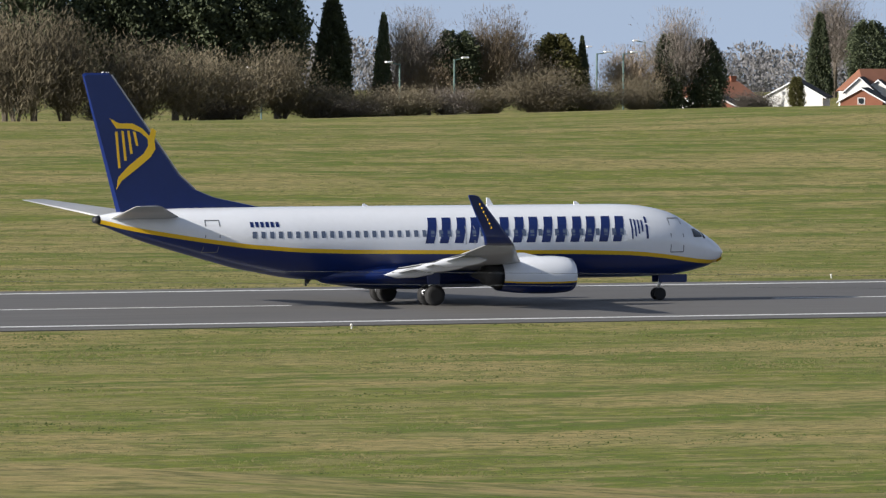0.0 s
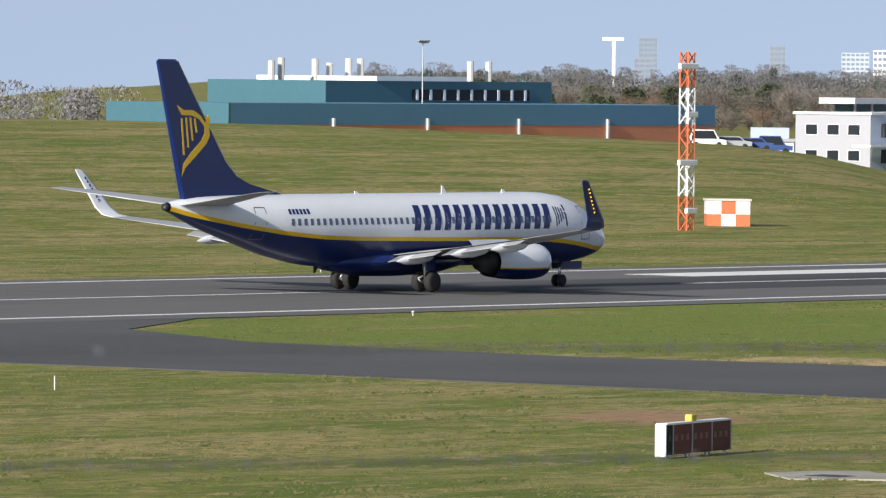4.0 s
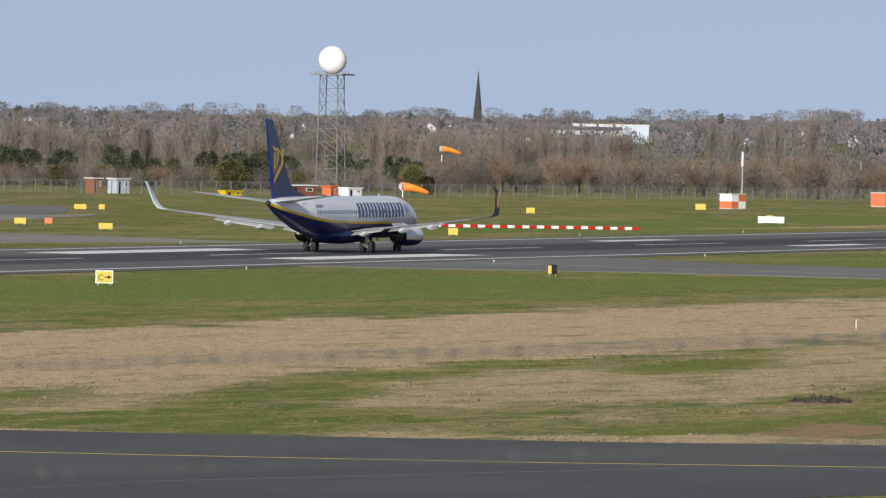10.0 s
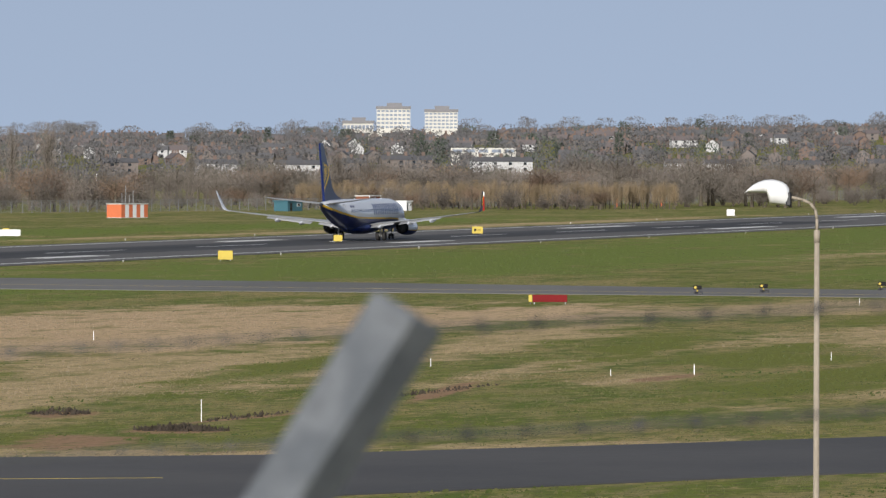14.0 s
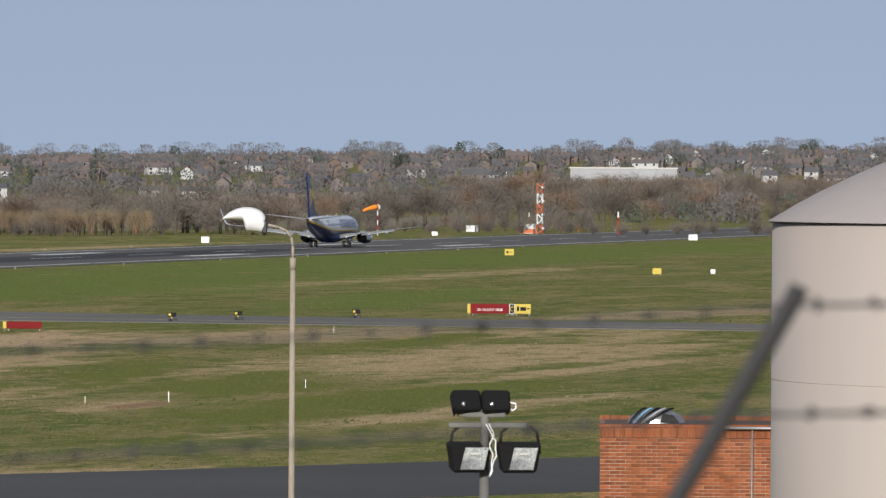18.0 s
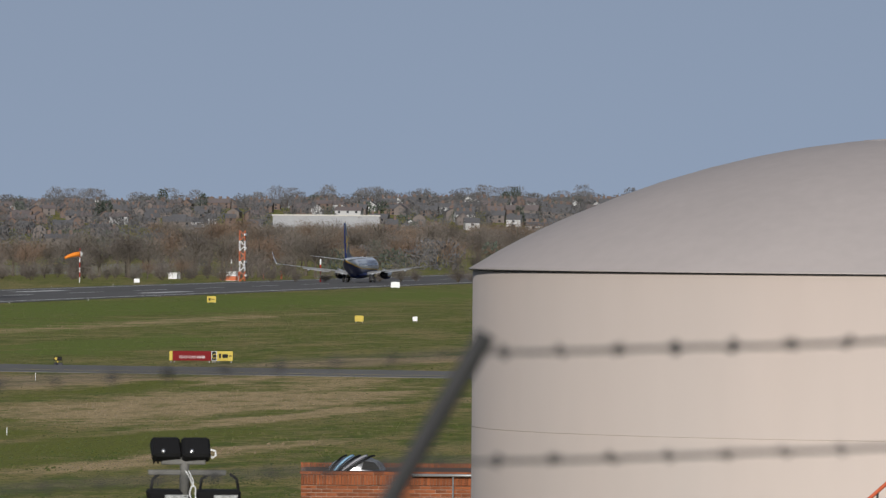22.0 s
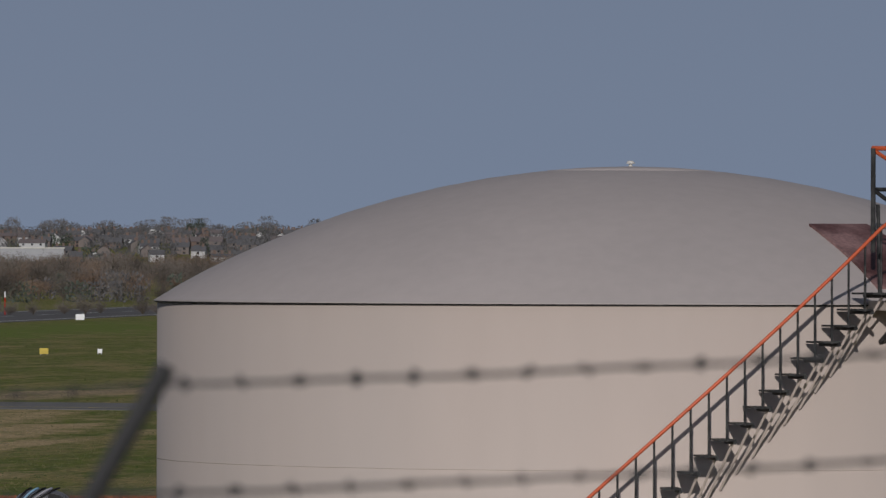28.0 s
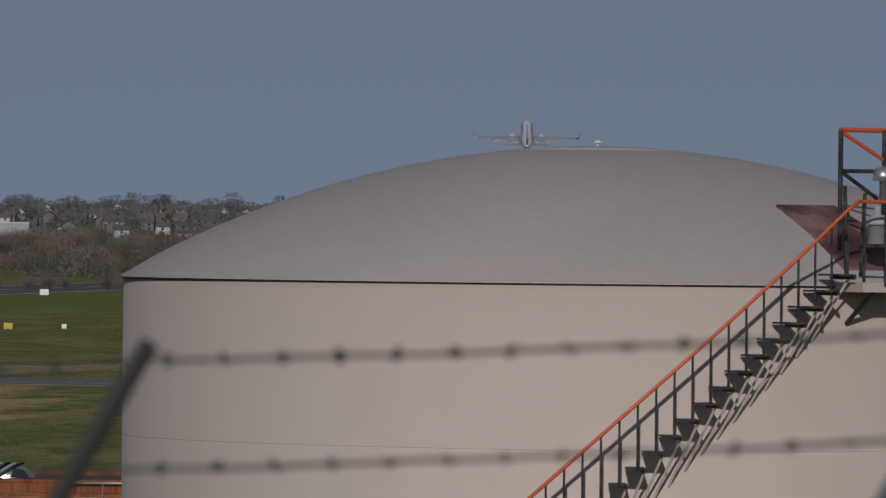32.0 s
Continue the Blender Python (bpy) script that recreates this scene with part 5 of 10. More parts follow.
def low_row():
    b = empty("shop_row", "long low brick building with a white fascia", "building")
    part("wall", boxes((606, 632, 880, 888, 0.3, 2.9)), BRICKRED, b)
    part("fascia", boxes((604.5, 633, 879.4, 888.5, 2.9, 3.5)), WHITE, b, "white fascia board")
    for x in (625.0, 629.5, 621.0):
        panel_windows(b, x, 880, 1.4, 2.2, 1.1)
    part("door", boxes((627.0, 628.2, 879.9, 880.1, 0.5, 2.5)), GLASSDARK, b)


low_row()


def road_sign(x, y, z, w, h):
    s = empty("road_sign", "green road direction sign on two posts", "sign")
    part("panel", boxes((x, x + w, y, y + 0.12, z, z + h), bevel=0.02), GREENSIGN, s)
    part("border", boxes((x + 0.1, x + w - 0.1, y - 0.012, y, z + h * 0.62, z + h * 0.72), (x + 0.3, x + w * 0.6, y - 0.012, y, z + h * 0.3, z + h * 0.42)), WHITE, s, "white writing bars")
    for xx in (x + w * 0.2, x + w * 0.8):
        part("post", tubes(((xx, y + 0.2, 0.2), (xx, y + 0.2, z + h * 0.9), 0.08)), STEEL, s)


road_sign(569.2, 880, 3.0, 5.0, 2.4)
road_sign(638.3, 890, 2.8, 4.0, 2.1)


def street_lamp(x, y, top, reach, z0=0.3):
    s = empty("street_lamp", "tall road lamp with a single bright head", "lamp", "road lamps")
    part("pole", tubes(((0, 0, 0), (0, 0, top - z0), 0.11)), GREENPOLE, s)
    part("arm", tubes(((0, 0, top - z0 - 0.1), (reach, 0, top - z0 + 0.15), 0.06)), GREENPOLE, s)
    part("head", boxes((reach - 0.45, reach + 0.45, -0.2, 0.2, top - z0 + 0.08, top - z0 + 0.30), bevel=0.06), LAMPGLASS, s, "bright lamp head")
    s.matrix_basis = Matrix.Translation((x, y, z0))
    return s


lamp_a = street_lamp(313.0, 680, 8.4, -1.4, 0.5)
for x, top in ((300.5, 7.7), (331, 9.0), (374.0, 10.8), (377.5, 10.8)):
    copy_thing(lamp_a, pose(x, 680, top - 7.9, 0, 0, 180 if x > 340 else 0))
for x, top in ((348.5, 9.6), (355.5, 10.1)):
    copy_thing(lamp_a, pose(x, 680, top - 7.9, 0, 0, 0 if x < 350 else 180))
lamp_b = street_lamp(553.2, 900, 12.6, -1.6)
for i, (x, top) in enumerate(((560.0, 12.2), (570.5, 12.3), (576.8, 12.6), (585.4, 12.8), (591.4, 13.0), (610.2, 13.3), (612.0, 11.7), (619.0, 12.7), (624.2, 11.6), (631.5, 12.5), (636.6, 11.6), (645.2, 12.4), (657.0, 12.3), (659.5, 11.4), (670.2, 12.5), (491, 10.1), (502, 11.0), (506, 10.4))):
    copy_thing(lamp_b, pose(x, 900, 0.3 + top - 12.6, 0, 0, 0 if i % 2 == 0 or top > 12.0 else 180))


def tent():
    t = empty("white_tent", "small white peaked shelter beside the mound", "tent")
    part("cover", slab(bmesh.new(), [(639.3, 1.0), (644.3, 1.0), (644.3, 2.1), (641.8, 2.8), (639.3, 2.1)], 870, 875), WHITE, t)
    # Dark sheet on the closed front paints the shade inside the tent.
    part("opening", boxes((640.2, 643.4, 869.95, 870.0, 1.0, 2.0)), GLASSDARK, t)
    for x in (635.6, 637.0):
        b = solo("warning_board", boxes((x - 0.35, x + 0.35, 870, 870.1, 2.9, 4.3), bevel=0.02), ORANGE, "orange warning board on a post", "sign")
        part("post", tubes(((x, 870.2, 0.3), (x, 870.2, 4.0), 0.06)), STEEL, b)


tent()


def mound():
    """A grassy heap of earth on the bank."""
    bm = bmesh.new()
    xs = np.linspace(465, 580, 120)
    rows = []
    for x in xs:
        top = float(np.interp(x, [465, 474, 487, 510, 539, 567, 574, 580], [5.6, 6.6, 8.3, 9.1, 9.5, 9.1, 7.2, 5.4]))
        prof = [(596, 4.2), (602, 5.6), (605, 5.2 + (top - 5.2) * 0.33), (608, 5.2 + (top - 5.2) * 0.55), (612, 5.2 + (top - 5.2) * 0.78), (616, 5.2 + (top - 5.2) * 0.93), (619, top - 0.1), (622, top), (632, top - 0.3), (648, 3.5), (655, 1.0)]
        rows.append([bm.verts.new((x, y, z + 0.35 * noise.noise((x * 0.25, y * 0.3, 2)) + 0.22 * noise.noise((x * 0.9, y * 0.8, 5)))) for y, z in prof])
    for a, b in zip(rows, rows[1:]):
        for j in range(len(a) - 1):
            bm.faces.new((a[j], b[j], b[j + 1], a[j + 1]))
    m = mat("rough_mound", (0.20, 0.115, 0.055), 0.95, vary=0.3, scale=0.35, second=(0.135, 0.125, 0.05), bump=0.5, bump_scale=3)
    solo("earth_mound", bm, m, "brown grassy earth mound on the bank", "mound", "structure", smooth=True)
    posts = mesh_of("marker_post", tubes(((0, 0, 0), (0, 0, 0.8), 0.04)), STEEL)
    f = empty("post_fence", "row of short pale posts below the mound", "fence")
    for i in range(30):
        twin("post", posts, f, pose(500 + i * 5.2, 590, land(500 + i * 5.2, 590) - 0.1))


mound()


def hotel():
    h = empty("hotel_tower", "white hotel tower with a tall dark sign and windows", "building")
    part("wall", boxes((739.6, 748.5, 900, 915, 0.3, 34)), RENDERED, h)
    part("sign", boxes((744.6, 747.4, 899.6, 899.9, 15.5, 30)), mat("navy_sign", (0.01, 0.015, 0.07), 0.4), h, "dark blue upright sign")
    for i in range(7):
        part("sign_bar", boxes((745.4, 746.6, 899.55, 899.6, 17 + i * 1.6, 18.1 + i * 1.6)), WHITE, h)
    for z in range(5):
        for x in (741.0, 742.8):
            panel_windows(h, x, 900, 10 + z * 3.4, 0.8, 1.9)
    part("annex", boxes((748.5, 762, 905, 915, 0.3, 11)), CLAD_GREY, h, "grey lower wing")
    b = empty("glass_tower", "dark blue glass office tower", "building")
    part("body", boxes((831, 847, 980, 1000, 0.3, 36)), GLASSBLUE, b)
    for x in np.linspace(832, 846.5, 8):
        part("mullion", boxes((x - 0.12, x + 0.12, 979.8, 980, 0.3, 36)), CLAD_GREY, b)
    for z in range(9):
        part("floor_band", boxes((831, 847, 979.85, 980.02, 4 + z * 3.6, 4.7 + z * 3.6)), CLAD_BLUE, b)
    lw = empty("low_office", "low pale office with a glazed front", "building")
    part("body", boxes((778, 791.4, 900, 912, 0.3, 11.2)), CLAD_BLUE, lw)
    part("roof", boxes((777, 792, 899, 912.5, 11.2, 12.0)), WHITE, lw)
    part("roof_box", boxes((786, 789, 903, 908, 12, 12.9)), PALE, lw)
    for x in np.linspace(779.2, 790.4, 8):
        panel_windows(lw, x, 900, 8.2, 1.1, 2.4, GLASSBLUE)
    st = empty("white_stack", "white square block with louvres", "building")
    part("body", boxes((883.8, 888, 1000, 1004, 0.3, 15.6)), RENDERED, st)
    for z in range(3):
        part("louvre", boxes((884.2, 887.6, 999.9, 1000, 12.4 + z, 12.9 + z)), CLAD_GREY, st)
    tw = empty("white_tower", "tall plain white round tower", "tower")
    part("shaft", lathe(bmesh.new(), [(3.85, 0.3), (3.85, 44)], 40, "z", (653.0, 722.6, 0)), WHITE, tw, smooth=True)
    part("plinth", lathe(bmesh.new(), [(4.0, 0.3), (4.0, 8.0), (3.86, 8.3)], 40, "z", (653.0, 722.6, 0)), WHITE, tw, smooth=True)
    w = empty("white_block", "cluster of white flat-roofed blocks", "building")
    part("body", boxes((828.5, 839, 900, 912, 0.3, 10.0)), RENDERED, w)
    part("roof_box", boxes((832, 836.5, 902, 908, 10.0, 11.2)), RENDERED, w)
    part("wing", boxes((839, 850, 902, 912, 0.3, 8.4)), RENDERED, w)
    for x in (830, 833, 836):
        panel_windows(w, x, 900, 7.0, 1.4, 1.4, GLASSBLUE)
    rp = empty("pier_roof", "long low white sloping roof beside the bank", "building")
    part("roof", slab(bmesh.new(), [(651.9, 8.7), (679, 7.0), (679, 7.4), (651.9, 9.2)], 700, 708), WHITE, rp)
    part("wall", slab(bmesh.new(), [(653, 0.3), (678, 0.3), (678, 7.0), (653, 8.6)], 701, 707), CLAD_GREY, rp)


hotel()


def office_block():
    o = empty("office_block", "three-storey brown and white office block with rows of windows", "building")
    part("body", boxes((698.4, 748, 700, 714, 0.0, 12.0)), mat("brown_panel", (0.26, 0.21, 0.16), 0.8, vary=0.1, scale=0.5), o)
    part("roof_edge", boxes((698, 748.5, 699.6, 714.5, 12.0, 12.4)), SLATE, o)
    part("stair_house", boxes((727, 731.5, 703, 708, 12.4, 15.2)), STONE, o)
    for z in (9.3, 5.6):
        part("window_band", boxes((703, 748, 699.9, 700, z - 0.25, z + 2.1)), WHITE, o, "white window band")
        for i in range(22):
            x = 704.2 + i * 2.0
            part("pane", boxes((x - 0.75, x + 0.75, 699.82, 699.9, z + 0.15, z + 1.75)), GLASSBLUE if i % 3 else GLASSDARK, o)
    for i in range(4):
        part("garage_door", boxes((706 + i * 9, 711 + i * 9, 699.9, 700, 0.3, 3.6)), WHITE, o)
    m = empty("tall_mast", "slim white lighting mast", "mast")
    part("pole", tubes(((668.6, 690, 0), (668.6, 690, 17.5), 0.14, 0.09)), STEEL, m)
    part("head", boxes((667.8, 669.4, 689.8, 690.2, 17.4, 17.7), bevel=0.05), LAMPGLASS, m)
    t = empty("lattice_mast", "thin steel lattice radio mast", "mast")
    for dx, dy in ((-0.7, 0), (0.7, 0), (0, 1.0)):
        part("leg", tubes(((789.4 + dx, 1050 + dy, 0), (789.4 + dx * 0.5, 1050 + dy * 0.5, 40), 0.12)), STEEL, t)
    for i in range(20):
        s = 1 if i % 2 else -1
        k0, k1 = 1 - i / 40, 1 - (i + 1) / 40
        part("brace", tubes(((789.4 + s * 0.7 * k0, 1050, i * 2), (789.4 - s * 0.7 * k1, 1050, i * 2 + 2), 0.06), n=5), STEEL, t)


office_block()


# ---- hangars, control tower and apron ----
TEALGLASS = mat("tinted_cab_glass", (0.10, 0.22, 0.22), 0.1, vary=0.1, scale=1)
PURPLE = mat("dull_purple_sign", (0.17, 0.09, 0.19), 0.6)
DOORGREY = mat("hangar_door_grey", (0.39, 0.465, 0.56), 0.55, vary=0.06, scale=0.15, stretch=(2, 1, 0.3))


def build_big_hangar():
    h = gabled("aircraft_hangar", 916, 1019, 484, 540, 16.3, [(942, 20.2), (968, 16.5), (994, 20.2)], CLAD_GREY, ROOF_GREY, "large twin-gabled aircraft hangar with white side wall and yellow door frame")
    y = 484
    part("door_head", boxes((916.2, 1018.8, y - 0.5, y - 0.02, 13.3, 14.5)), YELLOW, h, "yellow beam over the doors")
    part("door_post", boxes((1014.6, 1018.8, y - 0.55, y - 0.03, 0, 13.3)), YELLOW, h, "yellow door post")
    part("door_post", boxes((916.2, 916.65, y - 0.55, y - 0.03, 0, 13.3)), YELLOW, h, "yellow door post")
    part("mid_post", boxes((966.6, 967.8, y - 0.42, y - 0.04, 0, 13.3)), DOORGREY, h)
    for i in range(7):
        x = 917.4 + i * 13.9
        dp = part("door_leaf", boxes((x, x + 13.88, y - 0.30, y - 0.06, 0.1, 13.28)), DOORGREY, h, "tall grey sliding door leaf")
        for k in range(6):
            part("glazing", boxes((x + 1.0 + k * 2.1, x + 2.6 + k * 2.1, y - 0.33, y - 0.30, 1.6, 2.4)), GLASSDARK, dp)
    for cx in (943.5, 994.5):
        for k in range(7):
            part("name_bar", boxes((cx - 5.5 + k * 1.75, cx - 4.3 + k * 1.75, y - 0.06, y - 0.015, 16.0, 17.5)), PURPLE, h)
        part("name_bar", boxes((cx - 0.5, cx + 6.5, y - 0.06, y - 0.015, 15.0, 15.4)), PURPLE, h)
        part("emblem", boxes((cx - 9.5, cx - 7.3, y - 0.06, y - 0.015, 15.9, 17.4), (cx - 9.2, cx - 8.8, y - 0.06, y - 0.015, 17.5, 18.1), (cx - 8.0, cx - 7.6, y - 0.06, y - 0.015, 17.5, 18.1)), PURPLE, h)
    for i in range(5):
        x = 925 + i * 21
        part("floodlight", boxes((x - 0.2, x + 0.2, y - 0.9, y - 0.5, 14.5, 14.75), bevel=0.05), STEEL, h)
    part("gutter", boxes((915.6, 916.0, 483.8, 540.2, 16.05, 16.3)), CLAD_WHITE, h)


build_big_hangar()


def build_small_hangar():
    h = gabled("maintenance_hangar", 801, 836, 474, 516, 7.9, [(817, 12.6)], CLAD_BLUE, ROOF_GREY, "blue-grey gabled hangar with a ribbed grey roof")
    y = 474
    part("door", boxes((806.5, 829, y - 0.2, y - 0.02, 0.1, 5.6)), CLAD_BLUE, h, "wide blue-grey sliding door")
    part("door_rail", boxes((805.8, 829.8, y - 0.3, y - 0.02, 5.6, 5.95)), CLAD_GREY, h)
    for i in range(8):
        part("door_seam", boxes((806.5 + i * 3.2, 806.62 + i * 3.2, y - 0.23, y - 0.2, 0.1, 5.6)), CLAD_GREY, h)
        part("glazing", boxes((807.2 + i * 2.75, 809.2 + i * 2.75, y - 0.235, y - 0.2, 0.6, 1.3)), GLASSDARK, h)
    part("name_board", boxes((814, 820, y - 0.15, y - 0.02, 7.0, 8.0)), CLAD_GREY, h, "dull grey name board")
    part("side_board", boxes((802.2, 802.9, y - 0.8, y - 0.02, 4.4, 6.6)), WHITE, h)
    part("side_board", boxes((832.0, 834, y - 0.15, y - 0.02, 4.6, 6.6)), CLAD_WHITE, h)
    for k in range(6):
        for j in range(7):
            part("roof_light", slab(bmesh.new(), [(802.5 + 2.1 * k, 7.9 + (1.5 + 2.1 * k) * 0.2937 + 0.31), (803.5 + 2.1 * k, 7.9 + (2.5 + 2.1 * k) * 0.2937 + 0.31), (803.5 + 2.1 * k, 7.9 + (2.5 + 2.1 * k) * 0.2937 + 0.34), (802.5 + 2.1 * k, 7.9 + (1.5 + 2.1 * k) * 0.2937 + 0.34)], 478 + j * 5.4, 480.2 + j * 5.4), CLAD_GREY, h)


build_small_hangar()


def turned(thing, x, y, to_x, to_y, stretch):
    """Turn a thing that was drawn facing -Y so that it faces -X, with its drawn point (x, y) at (to_x, to_y)."""
    thing.matrix_basis = Matrix.Translation((to_x, to_y, 0)) @ Matrix.Rotation(radians(-90), 4, "Z") @ Matrix.Diagonal((stretch, 1, 1, 1)) @ Matrix.Translation((-x, -y, 0))


def build_white_hangar():
    h = empty("white_hangar", "wide white hangar with a low curved roofline", "hangar")
    prof = [(699, 10.9), (710, 12.0), (722, 12.65), (731, 12.8), (745, 12.35), (761, 11.6)]
    part("wall", slab(bmesh.new(), [(761, 0), (699, 0)] + prof, 474, 474.6), CLAD_WHITE, h, "plain white front wall")
    part("wall", boxes((698.7, 699.2, 474.6, 480, 0, 10.8)), CLAD_WHITE, h)
    part("wall", boxes((760.8, 761.2, 474.6, 480, 0, 11.5)), CLAD_WHITE, h)
    for (xa, za), (xb, zb) in zip(prof, prof[1:]):
        part("roof", slab(bmesh.new(), [(xa, za), (xb, zb), (xb, zb + 0.2), (xa, za + 0.2)], 473.9, 480), ROOF_GREY, h)
    part("vent", tubes(((731, 474.5, 12.7), (731, 474.5, 13.4), 0.25)), STEEL, h)
    turned(h, 699, 474, 730, 495, 40 / 62)
    l = empty("lean_to", "white lean-to workshop with pale doors and a grey roof", "building")
    bm = prism(bmesh.new(), [(679, 466), (716.5, 466), (709.5, 473.9), (672.5, 473.9)], 0, 6.1)
    for v in bm.verts:
        if v.co.z > 3 and v.co.y > 470:
            v.co.z = 7.9
    part("wall", bm, CLAD_WHITE, l)
    for x in (679.2, 701.2, 716.0):
        part("downpipe", tubes(((x, 465.85, 0), (x, 465.85, 6.0), 0.09), n=6), ROOF_GREY, l)
    bm = bmesh.new()
    vs = [bm.verts.new(p) for p in ((678.5, 465.5, 6.2), (717, 465.5, 6.2), (709.6, 473.9, 8.0), (672.2, 473.9, 8.0))]
    top = [bm.verts.new(v.co + Vector((0, 0, 0.2))) for v in vs]
    bm.faces.new(vs[::-1]); bm.faces.new(top)
    for i in range(4):
        bm.faces.new((vs[i], vs[(i + 1) % 4], top[(i + 1) % 4], top[i]))
    part("roof", bm, mat("pale_sheet_roof", (0.44, 0.435, 0.44), 0.8, vary=0.12, scale=0.4, second=(0.37, 0.365, 0.37)), l, "weathered pale grey sheet roof")
    part("fascia", boxes((678.4, 717.1, 465.3, 465.5, 6.1, 6.4)), WHITE, l, "white roof edge")
    cream = mat("cream_door", (0.33, 0.335, 0.275), 0.6, vary=0.08, scale=0.6)
    for x, w in ((681.5, 6.0), (694.0, 6.6), (702.6, 5.7), (710.3, 4.4)):
        part("door", boxes((x, x + w, 465.85, 466, 0.1, 3.9)), cream, l, "pale cream sliding door")
    # Added dark sheet drawn as a doorway, behind the dark round tank.
    part("opening", boxes((689.4, 693.4, 465.8, 466.02, 0.05, 3.2)), DARKMETAL, l, "added dark sheet drawn as a doorway")
    part("opening", boxes((694.8, 697.8, 465.75, 466.02, 2.9, 4.3)), GLASSDARK, l)
    for x in (692, 704, 711):
        part("lamp", boxes((x, x + 0.8, 465.3, 465.9, 4.6, 4.8)), DARKMETAL, l)
    turned(l, 678.5, 454.5, 710, 488.5, 0.722)
    s = empty("old_workshop", "stained rendered workshop with a chimney tower and sloping roof", "building")
    part("tower", boxes((668.6, 671.2, 461, 462.6, 0, 12.1)), STONE, s, "square rendered chimney tower")
    part("tower_cap", boxes((668.4, 671.4, 460.8, 462.8, 12.1, 12.35)), STONE, s)
    part("wall", slab(bmesh.new(), [(655, 0), (677, 0), (677, 4.2), (672.2, 5.6), (671.4, 8.0), (668.4, 8.0), (655, 3.6)], 460, 461), STONE, s, "stained sloping wall")
    part("roof", slab(bmesh.new(), [(654.5, 3.5), (668.4, 8.1), (668.4, 8.35), (654.5, 3.75)], 459.7, 466), SLATE, s)
    part("block", boxes((657.0, 663.0, 473, 474, 0, 10.4)), STONE, s)
    part("louvre", boxes((657.4, 659.7, 472.9, 473, 7.4, 10.2)), GLASSDARK, s, "dark louvred opening")
    part("louvre", boxes((660.3, 662.8, 472.9, 473, 7.4, 10.2)), GLASSDARK, s, "dark louvred opening")
    part("block_roof", boxes((656.8, 663.2, 472.7, 474.2, 10.4, 10.6)), SLATE, s)
    part("duct", tubes(((673.4, 459.6, 0.5), (673.4, 459.6, 8.4), 0.3), ((673.4, 459.6, 8.4), (674.4, 460.2, 8.9), 0.3), n=10), WHITE, s, "white duct")
    part("vent_box", boxes((664.0, 666.6, 459.3, 460, 3.2, 4.9)), STONE, s, "projecting vent box")
    part("ledge", boxes((655, 673, 459.7, 460, 2.3, 2.6)), PALE, s)
    turned(s, 660, 460, 715, 495.5, 0.6)


build_white_hangar()


def place_facing(az, dist):
    """A place whose x runs to the right and y away, seen from the mound."""
    p = toward(az) * dist
    return pose(p.x, p.y, 0, 0, 0, -az)


